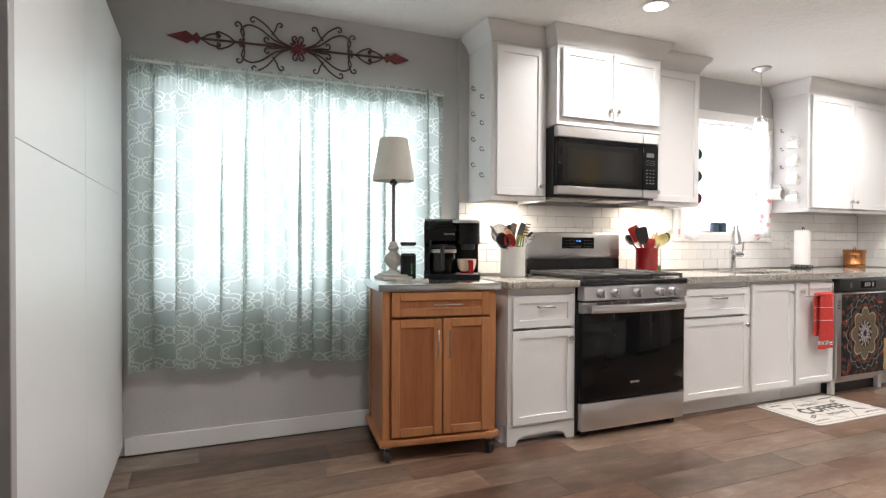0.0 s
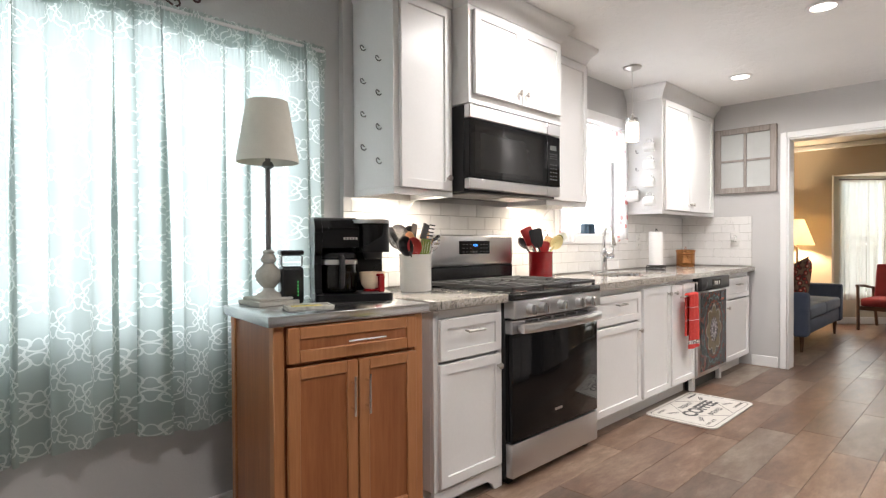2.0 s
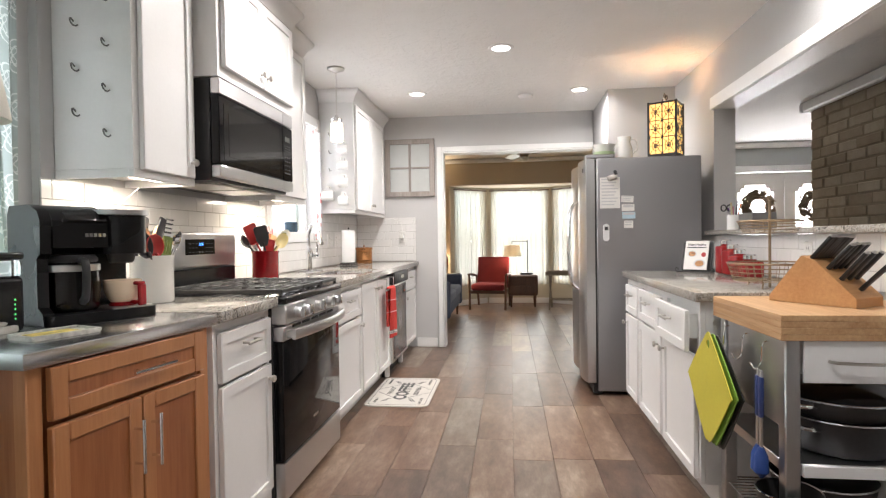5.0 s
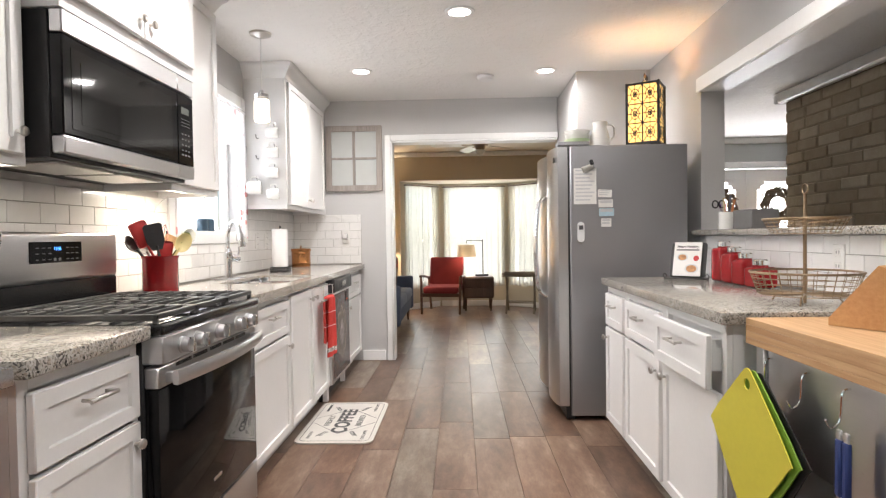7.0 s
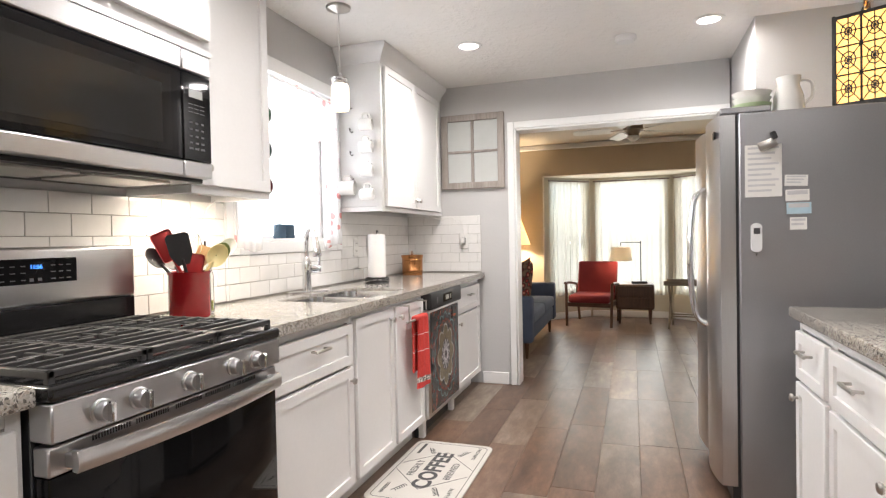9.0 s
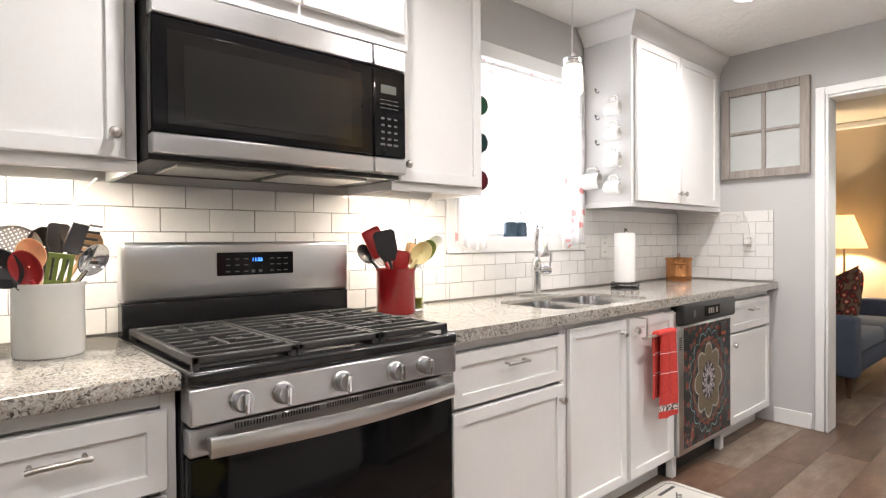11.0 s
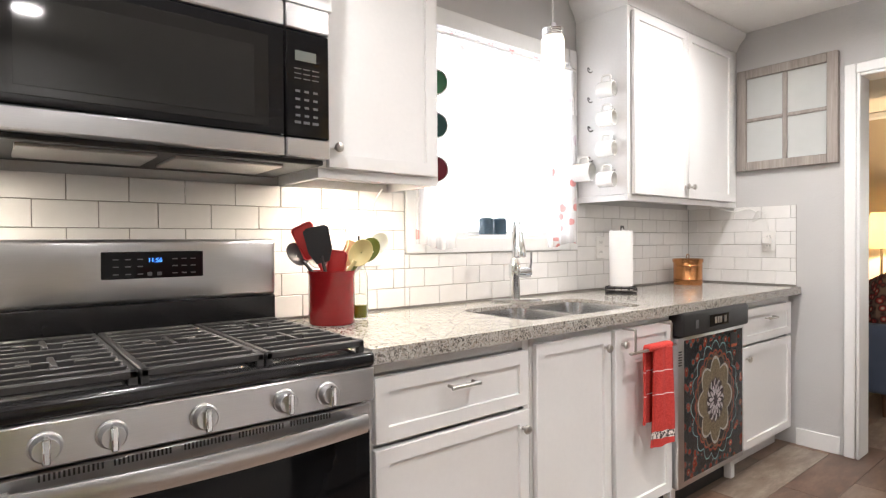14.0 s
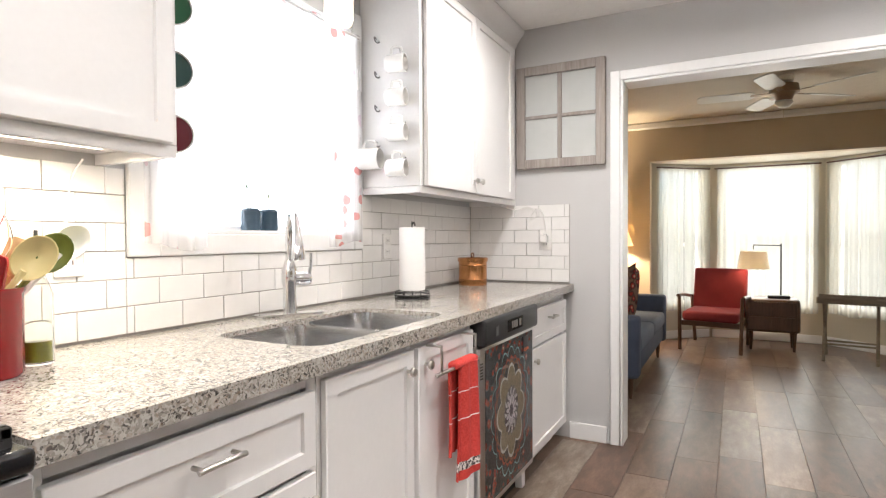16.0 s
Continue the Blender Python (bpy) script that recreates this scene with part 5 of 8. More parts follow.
for name, label, across, over, back, kind, material, size, twist in (
        ("spatula", "black nylon turner", -0.112, 0.085, 0.02, "spatula", M_NYLON, 0.95, 78),
        ("skimmer", "grey perforated strainer spoon", -0.068, 0.085, 0.045, "skimmer", M_GREYNYL, 0.95, 0),
        ("ladle", "black nylon ladle", -0.092, 0.04, -0.045, "ladle", M_NYLON, 1.15, 0),
        ("spoon", "wooden spoon", -0.034, 0.07, 0.0, "spoon", M_SPOONWOOD, 0.9, 0),
        ("spoon", "red silicone spoon", -0.046, 0.038, -0.05, "spoon", M_SILRED, 1.0, -25),
        ("spoon", "black nylon serving spoon", -0.004, 0.088, 0.04, "spoon", M_NYLON, 1.15, 0),
        ("turner", "olive green slotted turner", 0.018, 0.03, -0.05, "slotted", M_SILGREEN, 0.72, 0),
        ("spatula", "dark nylon turner", 0.022, 0.105, 0.04, "spatula", M_NYLON, 0.75, 25),
        ("pasta_server", "black pasta server with prongs", 0.055, 0.10, 0.0, "fork", M_NYLON, 1.0, 0),
        ("spoon", "wooden spoon", 0.088, 0.085, 0.035, "spoon", M_SPOONWOOD, 1.0, 20),
        ("spoon", "steel slotted spoon", 0.092, 0.055, -0.045, "spoon", M_CHROME, 0.95, 20)):
    fanned(name, label, across, over, back, kind, material, None, size, twist, WC, 0.178, Vector((0.998, -0.063, 0)))
fanned("scraper", "red silicone scraper", -0.075, 0.098, 0.0, "scraper", M_SILRED, size=1.15)
fanned("spoon", "large black nylon spoon", -0.032, 0.078, -0.03, "spatula", M_NYLON, size=1.15)
fanned("spoon", "dark olive nylon spoon", -0.112, 0.055, 0.01, "spoon", M_NYLON, size=0.95, twist=35)
fanned("spoon", "grey nylon spoon", -0.055, 0.05, 0.03, "spoon", M_GREYNYL, twist=20)
fanned("whisk", "steel wire whisk", 0.028, 0.085, 0.03, "whisk", M_CHROME, size=1.2)
fanned("scraper", "red silicone scraper", 0.018, 0.02, -0.01, "scraper", M_SILRED, size=0.95)
fanned("spoon", "pale yellow slotted spoon", 0.098, 0.058, -0.02, "spoon", M_YELLOW, size=1.05)
fanned("spoon", "olive green spoon", 0.118, 0.066, 0.02, "spoon", M_SILGREEN, size=1.0, twist=15)
fanned("spoon", "white slotted spoon", 0.15, 0.088, 0.04, "spoon", M_CERAMIC, size=0.9)
fanned("spatula", "wooden turner", 0.055, 0.05, 0.04, "spatula", M_SPOONWOOD, size=0.8)

oil = thing("oil_bottle", "clear glass bottle with a little green oil", "bottle", 1.025, -0.16, TOP_Z + 0.001)
bm = bmesh.new()
lathe(bm, [(0.028, 0), (0.03, 0.005), (0.03, 0.15), (0.012, 0.20), (0.012, 0.235), (0.010, 0.235), (0.010, 0.2), (0.027, 0.149), (0.027, 0.006), (0.02, 0.004)], seg=24)
part("glass", bm, glass_material("bottle_glass", (0.96, 0.98, 0.95)), oil)
part("oil", turned([(0.0262, 0.007), (0.0262, 0.05)], seg=24), paint("olive_oil", (0.28, 0.27, 0.02), 0.1, 0.05, 20, 0), oil, "green oil")
part("pourer", turned([(0.009, 0.236), (0.009, 0.25), (0.004, 0.255), (0.004, 0.285)], seg=12), M_BLACK_MATT, oil)

# sink and faucet
sink = thing("sink", "double-bowl stainless undermount sink", "sink", SX0, SY0, 0)
SWD, SDP = SX1 - SX0, SY1 - SY0


def basin(x0, x1):
    bm = bmesh.new()
    rim = round_rect(x0, 0.002, x1, SDP - 0.002, 0.07, 8)
    low = round_rect(x0 + 0.02, 0.023, x1 - 0.02, SDP - 0.023, 0.06, 8)
    rings = [[bm.verts.new((x, y, z)) for x, y in o] for o, z in ((rim, TOP_Z - 0.014), (low, BASE_TOP - 0.17))]
    ring_faces(bm, rings[1], rings[0])
    bm.faces.new(rings[1])
    return bm


M_SINK = steel("sink_steel", "y", 0.2, (0.66, 0.665, 0.675))
for a, b in ((0.002, SWD / 2 - 0.012), (SWD / 2 + 0.012, SWD - 0.002)):
    bs = part("basin", basin(a, b), M_SINK, sink)
    part("drain", turned([(0.04, BASE_TOP - 0.1695), (0.036, BASE_TOP - 0.1665)], ((a + b) / 2, SDP / 2, 0), 20), M_CHROME, bs)
part("divider", quick((SWD / 2 - 0.013, 0.004, BASE_TOP - 0.16, SWD / 2 + 0.013, SDP - 0.004, TOP_Z - 0.02), b=0.006, seg=2), M_SINK, sink)
faucet = thing("faucet", "chrome pull-down kitchen faucet with side lever", "faucet", 1.845, -0.105, TOP_Z, -32)
part("base", plate(round_rect(-0.12, -0.03, 0.12, 0.03, 0.029), 0, 0.008), M_CHROME, faucet)
part("column", turned([(0.024, 0.008), (0.022, 0.1), (0.028, 0.12), (0.026, 0.16), (0.015, 0.19)], seg=24), M_CHROME, faucet)
part("spout", piped(bowed([(0, 0, 0.17), (0, 0, 0.27), (-0.002, -0.03, 0.33), (-0.006, -0.075, 0.348), (-0.01, -0.12, 0.32), (-0.012, -0.14, 0.27)], 8), 0.0125, 12), M_CHROME, faucet)
part("spray_head", turned([(0.013, 0), (0.016, 0.02), (0.024, 0.075), (0.022, 0.085), (0.01, 0.088)], seg=20, m=pose(-0.0118, -0.139, 0.282, 170)), M_CHROME, faucet)
hl = part("handle_hub", turned([(0.022, 0), (0.024, 0.03), (0.02, 0.055), (0.01, 0.06)], seg=20, m=pose(0.015, -0.01, 0.125, 0, 90)), M_CHROME, faucet)
part("lever", piped([(0.065, -0.01, 0.13), (0.072, -0.008, 0.17), (0.074, -0.006, 0.215)], 0.006, 8), M_CHROME, hl)

# paper towels, copper canister
holder = thing("paper_towel_holder", "paper towel roll on a dark wire stand", "paper towels", 2.474, -0.225, TOP_Z)
bm = bmesh.new()
for r, z in ((0.075, 0.005), (0.078, 0.02), (0.072, 0.034)):
    tube(bm, [(r * math.cos(2 * math.pi * i / 28), r * math.sin(2 * math.pi * i / 28), z) for i in range(28)], 0.003, 6, closed=True)
for i in range(6):
    a = math.pi * i / 3
    tube(bm, [(0, 0, 0.005), (0.075 * math.cos(a), 0.075 * math.sin(a), 0.005), (0.072 * math.cos(a), 0.072 * math.sin(a), 0.036)], 0.003, 6)
part("wire_base", bm, M_IRON, holder, "dark wire base")
part("roll", turned([(0.02, 0.042), (0.055, 0.04), (0.056, 0.05), (0.056, 0.305), (0.055, 0.312), (0.02, 0.312)], seg=36), cloth("paper_towel", (0.84, 0.83, 0.81), 0, 0.03), holder, "white paper towel roll")
part("rod", piped(bowed([(0, 0, 0.005), (0, 0, 0.31), (0.004, 0, 0.325), (0.018, 0, 0.335), (0.026, 0, 0.32)], 5), 0.003, 6), M_IRON, holder)
M_COPPER = paint("hammered_copper", (0.52, 0.24, 0.095), 0.2, 0.2, 45, 0.5, metal=1.0)
can = thing("canister", "shiny copper canister with lid and brass bands", "canister", 3.27, -0.15, TOP_Z)
part("body", turned([(0.078, 0), (0.08, 0.004), (0.08, 0.03), (0.083, 0.033), (0.08, 0.037), (0.08, 0.11), (0.083, 0.113), (0.08, 0.117), (0.08, 0.132)], seg=40), M_COPPER, can)
lid = part("lid", turned([(0.085, 0.132), (0.086, 0.15), (0.08, 0.155), (0.01, 0.158)], seg=40), M_COPPER, can)
part("ring_handle", piped([(0.016 * math.cos(2 * math.pi * i / 18), 0, 0.168 + 0.012 * math.sin(2 * math.pi * i / 18)) for i in range(18)], 0.003, 6, True), M_COPPER, lid)

# old window frame on the east wall
M_WEATHER = wood("weathered_wood", (0.22, 0.19, 0.17), (0.42, 0.38, 0.345), 0.85, "z", 1.2)
old = thing("window_frame_decor", "weathered wooden four-pane window frame hung as decoration", "wall decor", EAST - 0.002, -0.32, 1.557)
W, H, S = 0.515, 0.592, 0.052
part("frame", quick((-0.034, -S, 0, 0, 0, H), (-0.034, -W, 0, 0, -W + S, H), (-0.033, -W + S, 0, 0, -S, S), (-0.033, -W + S, H - S, 0, -S, H), b=0.003), M_WEATHER, old)
part("muntin", quick((-0.026, -W / 2 - 0.012, S, -0.004, -W / 2 + 0.012, H - S), b=0.003), M_WEATHER, old)
for a, b in ((-W / 2 + 0.012, -S), (-W + S, -W / 2 - 0.012)):
    part("muntin", quick((-0.026, a, H / 2 - 0.01, -0.004, b, H / 2 + 0.01), b=0.002), M_WEATHER, old)
    for c, d in ((S, H / 2 - 0.01), (H / 2 + 0.01, H - S)):
        part("pane", quick((-0.016, a, c, -0.012, b, d)), paint("cloudy_glass", (0.50, 0.52, 0.51), 0.06, 0.06, 8, 0), old, "cloudy glass pane")

# outlets and cables
def outlet(x, y, z, rz, label, n=2):
    ob = thing("outlet", label, "outlet", x, y, z, rz)
    part("plate", quick((-0.037, -0.007, -0.06, 0.037, -0.0005, 0.06), b=0.003), M_CERAMIC, ob)
    for s in (-1, 1)[:n]:
        r = part("socket", quick((-0.018, -0.0085, s * 0.026 - 0.016, 0.018, -0.0068, s * 0.026 + 0.016), b=0.002), M_CERAMIC, ob)
        part("slot", quick((-0.009, -0.0092, s * 0.026 - 0.004, -0.0065, -0.0084, s * 0.026 + 0.008), (0.0065, -0.0092, s * 0.026 - 0.004, 0.009, -0.0084, s * 0.026 + 0.008)), M_BLACK_MATT, r)
    return ob


outlet(-0.395, -0.009, 1.115, 0, "white double outlet with a plug by the cart")
outlet(1.17, -0.009, 1.12, 0, "white double outlet behind the red crock")
outlet(2.60, -0.009, 1.115, 0, "white double outlet beside the sink window")
outlet(2.80, -0.009, 1.115, 0, "white switch plate beside the sink window")
outlet(EAST - 0.009, -0.49, 1.14, -90, "white double outlet on the tiled end wall")
outlet(0.62, SOUTH + 0.012, 1.02, 180, "white double outlet under the bar")


def cable(label, pts, r=0.003):
    solid("cable", piped(bowed(pts, 6), r, 6), M_CERAMIC, label, "cable")


cable("white cable of the cupboard light", [(-0.06, -0.1, UZ), (-0.1, -0.05, 1.28), (-0.13, -0.012, 1.22), (-0.22, -0.012, 1.1), (-0.3, -0.014, 1.1), (-0.33, -0.016, 1.19), (-0.395, -0.02, 1.16)])
cable("white cable of the cupboard light", [(1.16, -0.1, UZ), (1.165, -0.04, 1.30), (1.17, -0.014, 1.22), (1.16, -0.02, 1.17), (1.17, -0.022, 1.12)])
cable("coiled white cable of the cupboard light", [(3.35, -0.2, UZ + 0.026), (3.5, -0.3, 1.32), (3.542, -0.38, 1.335), (3.544, -0.44, 1.29), (3.542, -0.40, 1.26), (3.543, -0.43, 1.32), (3.544, -0.47, 1.30), (3.543, -0.49, 1.2), (3.541, -0.49, 1.16)])
for px, py, pz in ((-0.395, -0.03, 1.148), (1.17, -0.03, 1.148)):
    solid("plug", quick((px - 0.018, py - 0.012, pz - 0.016, px + 0.018, py + 0.012, pz + 0.016), b=0.004), M_CERAMIC, "white plug in an outlet", "plug")
solid("plug", quick((EAST - 0.06, -0.51, 1.125, EAST - 0.0185, -0.47, 1.165), b=0.004), M_CERAMIC, "white plug in an outlet", "plug")

# lights under the wall cabinets
M_BAR = lit("light_bar", (1.0, 0.87, 0.7), 12)
for x0, x1 in ((-0.31, -0.06), (0.86, 1.16)):
    ob = thing("under_cabinet_light", "slim white light bar under a wall cabinet", "light", x0, -0.2, UZ + 0.03)
    part("housing", quick((0, -0.02, -0.012, x1 - x0, 0.02, -0.0005), b=0.002), M_CERAMIC, ob)
    part("diffuser", quick((0.008, -0.015, -0.0155, x1 - x0 - 0.008, 0.015, -0.0125), b=0.001), M_BAR, ob, "glowing diffuser")

# pendant over the sink
pend = thing("pendant_lamp", "small pendant lamp with frosted glass cylinder", "lamp", 1.83, -0.34, CEIL - 0.001)
part("canopy", turned([(0.065, 0), (0.062, -0.012), (0.02, -0.028), (0.006, -0.034)], seg=28), M_NICKEL, pend)
part("cord", piped([(0, 0, -0.03), (0, 0, -0.36)], 0.0035, 8), M_CERAMIC, pend)
part("socket", turned([(0.012, -0.345), (0.014, -0.365), (0.04, -0.37), (0.042, -0.40), (0.038, -0.402)], seg=24), M_CHROME, pend)
M_FROST = lit("lit_frosted_glass", (1.0, 0.90, 0.74), 1.3)
bm = bmesh.new()
lathe(bm, [(0.036, -0.395), (0.046, -0.412), (0.047, -0.52), (0.041, -0.535), (0.038, -0.532), (0.044, -0.518), (0.043, -0.414), (0.034, -0.398)], seg=28, caps=False)
part("glass", bm, M_FROST, pend, "glowing frosted glass jar")
for z in (-0.374, -0.384, -0.394):
    part("thread_ring", turned([(0.04, z), (0.0435, z + 0.003), (0.04, z + 0.006)], seg=24), M_CHROME, pend)

# cups and hooks on the cabinet sides
def hook(x, y, z, side):
    """A small open cup hook with its screw end in the cabinet."""
    bm = piped([(x, y, z)] + [(x + side * (0.012 + 0.012 * math.sin(a)), y - 0.004 * a, z - 0.014 * (1 - math.cos(a)) + 0.008) for a in (0.0, 0.7, 1.4, 2.1, 2.8, 3.5, 4.2)], 0.0028, 8)
    ob = solid("cup_hook", bm, M_PEWTER, "small dark steel cup hook screwed into a cabinet side", "hook", group="cup hooks on the cabinet sides")
    return ob


for i in range(4):
    hook(-0.3865, -0.092, 2.047 - i * 0.156, -1)
    hook(-0.3865, -0.207, 1.972 - i * 0.156, -1)


def mug(label, x, y, z, rz, material, r=0.037, h=0.083, inner=None):
    ob = thing("mug", label, "mug", x, y, z, rz, "mugs hung on the cabinet sides")
    bm = bmesh.new()
    m = pose(0, 0, 0, 90)
    lathe(bm, [(r * 0.85, -h / 2), (r, -h / 2 + 0.008), (r, h / 2), (r - 0.004, h / 2), (r - 0.005, -h / 2 + 0.012), (0.004, -h / 2 + 0.01)], seg=28, m=m)
    part("body", bm, material, ob)
    if inner:
        part("lining", turned([(r - 0.0055, -h / 2 + 0.0125), (r - 0.0045, h / 2 - 0.004)], seg=28, m=m), inner, ob)
    part("handle", piped(bowed([(0, -h * 0.28, r - 0.002), (0, -h * 0.25, r + 0.026), (0, h * 0.18, r + 0.028), (0, h * 0.25, r - 0.002)], 6), 0.0055, 8), material, ob)
    return ob


MUGY = [(-0.22, 1.885), (-0.22, 1.746), (-0.22, 1.60), (-0.22, 1.452)]
for y, z in MUGY:
    mug("white mug hung on a hook by its handle", 2.41 - 0.05, y, z - 0.005, 12, M_CERAMIC)
    hook(2.4095, y, z + 0.057, -1)
mug("large white mug hung on a hook by its handle", 2.41 - 0.06, -0.09, 1.492, 12, M_CERAMIC, 0.045, 0.10)
for z in (2.015, 1.865, 1.72, 1.568):
    hook(2.4095, -0.09, z, -1)
for z, c in ((1.728, (0.02, 0.10, 0.045)), (1.572, (0.02, 0.06, 0.055)), (1.414, (0.13, 0.02, 0.03))):
    mug("white mug with a dark coloured lining hung on a hook", 1.262 + 0.055, -0.2, z, -25, M_CERAMIC, 0.048, 0.105, paint("mug_lining", c, 0.2, 0.1, 30, 0.02))
    hook(1.2625, -0.2, z + 0.07, 1)

# towel bar and towel on the sink door
bar = thing("towel_bar", "over-door nickel towel bar", "towel bar", 1.872, -0.632, 0.80)
for bx in (0.0, 0.25):
    part("bracket", quick((bx - 0.006, -0.052, 0.020, bx + 0.006, -0.001, 0.026), (bx - 0.006, -0.056, -0.062, bx + 0.006, -0.052, 0.026), b=0.001), M_NICKEL, bar, "flat hooked bracket")
part("bar", quick((-0.03, -0.057, -0.066, 0.285, -0.045, -0.056), b=0.002), M_NICKEL, bar)


def towel_sheet(x0, x1, z0, z1, y, seed, material, parent, name):
    rng = random.Random(seed)
    bm = bmesh.new()
    nx, nz, th = 16, 24, 0.008
    ph = rng.uniform(0, 6)

    def place(i, j, off):
        u, v = i / nx, j / nz
        pinch = 0.5 + (u - 0.5) * (1 - 0.16 * v)
        yy = y - 0.012 * math.sin(u * 6.3 + ph) * (1 - 0.6 * v) - 0.006 * math.sin(u * 14 + ph) + off
        return (x0 + (x1 - x0) * pinch + 0.01 * (1 - v) * math.sin(v * 3), yy, z0 + (z1 - z0) * v + 0.006 * math.sin(u * 5 + ph) * (1 - v))

    fr = [[bm.verts.new(place(i, j, -th / 2)) for i in range(nx + 1)] for j in range(nz + 1)]
    bk = [[bm.verts.new(place(i, j, th / 2)) for i in range(nx + 1)] for j in range(nz + 1)]
    for j in range(nz):
        for i in range(nx):
            bm.faces.new((fr[j][i], fr[j][i + 1], fr[j + 1][i + 1], fr[j + 1][i]))
            bm.faces.new((bk[j][i], bk[j + 1][i], bk[j + 1][i + 1], bk[j][i + 1]))
    for j in range(nz):
        bm.faces.new((fr[j][0], fr[j + 1][0], bk[j + 1][0], bk[j][0]))
        bm.faces.new((fr[j][nx], bk[j][nx], bk[j + 1][nx], fr[j + 1][nx]))
    for i in range(nx):
        bm.faces.new((fr[0][i], bk[0][i], bk[0][i + 1], fr[0][i + 1]))
        bm.faces.new((fr[nz][i], fr[nz][i + 1], bk[nz][i + 1], bk[nz][i]))
    return part(name, bm, material, parent)


def towel_cloth():
    m, nt, b = tree("red_terry")
    tc = nt.nodes.new("ShaderNodeTexCoord")
    sep = nt.nodes.new("ShaderNodeSeparateXYZ")
    nt.links.new(tc.outputs["Object"], sep.inputs[0])
    z = sep.outputs[2]
    vec = coords(nt)
    red = ramp(nt, noise_tex(nt, vec, 150, 3), [(0.3, (0.50, 0.035, 0.03)), (0.7, (0.66, 0.07, 0.055))])
    lines = None
    for at, w in ((-0.10, 0.0015), (-0.19, 0.0018), (-0.2, 0.0), (0.02, 0.0015)):
        hit = math_node(nt, "LESS_THAN", math_node(nt, "ABSOLUTE", math_node(nt, "SUBTRACT", z, at)), w)
        lines = hit if lines is None else math_node(nt, "MAXIMUM", lines, hit)
    col = mix_color(nt, lines, red, (0.85, 0.75, 0.72))
    band = math_node(nt, "LESS_THAN", math_node(nt, "ABSOLUTE", math_node(nt, "SUBTRACT", z, -0.345)), 0.014)
    fleck = ramp(nt, noise_tex(nt, vec, 110, 3), [(0.45, (0.06, 0.05, 0.05)), (0.55, (0.8, 0.76, 0.72))])
    nt.links.new(mix_color(nt, band, col, fleck), b.inputs["Base Color"])
    b.inputs["Roughness"].default_value = 0.95
    bump(nt, b, noise_tex(nt, vec, 420, 2), 0.5, 0.003)
    return m


towel = thing("dish_towel", "red terry dish towel folded over a towel bar", "towel", 1.975, -0.682, 0.755)
M_TOWEL = towel_cloth()
towel_sheet(0.0, 0.155, -0.385, -0.012, -0.014, 5, M_TOWEL, towel, "front_fold")
towel_sheet(-0.045, 0.12, -0.30, -0.012, 0.018, 8, M_TOWEL, towel, "back_fold")
part("top_fold", quick((-0.02, -0.018, -0.022, 0.145, 0.022, 0.003), b=0.012, seg=3), M_TOWEL, towel)

# mat in front of the sink
mat_ob = thing("floor_mat", "cream kitchen mat printed with coffee lettering", "mat", 1.83, -0.82, 0.001)
M_MAT = cloth("cream_mat", (0.60, 0.575, 0.53), 0, 0.06)
M_INK = paint("charcoal_print", (0.07, 0.07, 0.07), 0.8, 0.2, 60, 0)
ML, MD = 0.375, 0.22
part("pad", plate(round_rect(-ML, -MD, ML, MD, 0.05), 0, 0.008), M_MAT, mat_ob)


def flat_line(pts, w=0.003):
    bm = bmesh.new()
    for (x0, y0), (x1, y1) in zip(pts, pts[1:]):
        d = Vector((x1 - x0, y1 - y0)).normalized() * w / 2
        slab(bm, [(x0 - d.x - d.y, y0 - d.y + d.x), (x0 - d.x + d.y, y0 - d.y - d.x), (x1 + d.x + d.y, y1 + d.y - d.x), (x1 + d.x - d.y, y1 + d.y + d.x)], 0.0082, 0.0088)
    return bm


# the lettering runs across the mat, read from the stove side
rr = round_rect(-ML + 0.03, -MD + 0.025, ML - 0.03, MD - 0.025, 0.03)
part("border", flat_line(rr + rr[:1], 0.003), M_INK, mat_ob, "thin printed border")
part("border", flat_line([(-0.04, -0.185), (-0.23, 0.0), (-0.04, 0.185)], 0.003), M_INK, mat_ob)
part("border", flat_line([(0.04, -0.185), (0.23, 0.0), (0.04, 0.185)], 0.003), M_INK, mat_ob)


def mat_word(body, size, x, y, bold=0.0, turn=0):
    text_mesh(body, size, pose(x, y, 0.0085, 0, 0, turn), M_INK, mat_ob, bold=bold)


# on a mat whose lines run along x, letters stand up towards +x
WORD = 0
mat_word("COFFEE", 0.125, 0.0, 0.0, 0.004, WORD)
mat_word("FRESHLY", 0.05, 0.0, 0.095, 0.0, WORD)
mat_word("BREWED", 0.05, 0.0, -0.095, 0.0, WORD)
mat_word("ESPRESSO", 0.026, -0.25, 0.155, 0, WORD)
mat_word("CAFE LATTE", 0.026, -0.25, -0.155, 0, WORD)
mat_word("CAPPUCCINO", 0.026, 0.25, -0.155, 0, WORD)
part("print_bar", plate([(0.18, 0.147), (0.32, 0.147), (0.32, 0.163), (0.18, 0.163)], 0.0082, 0.0087), M_INK, mat_ob, "small printed line")
for sx in (-1, 1):
    for sy in (-1, 1):
        bm = bmesh.new()
        for i in range(6):
            x, y = sx * (0.19 + i * 0.012), sy * (0.075 + i * 0.006)
            for k in (-1, 1):
                slab(bm, [(x, y), (x + sx * 0.01, y + k * 0.012), (x + sx * 0.022, y + k * 0.014), (x + sx * 0.012, y + k * 0.004)], 0.0082, 0.0087)
        part("leaf_sprig", bm, M_INK, mat_ob, "printed leaf sprig")

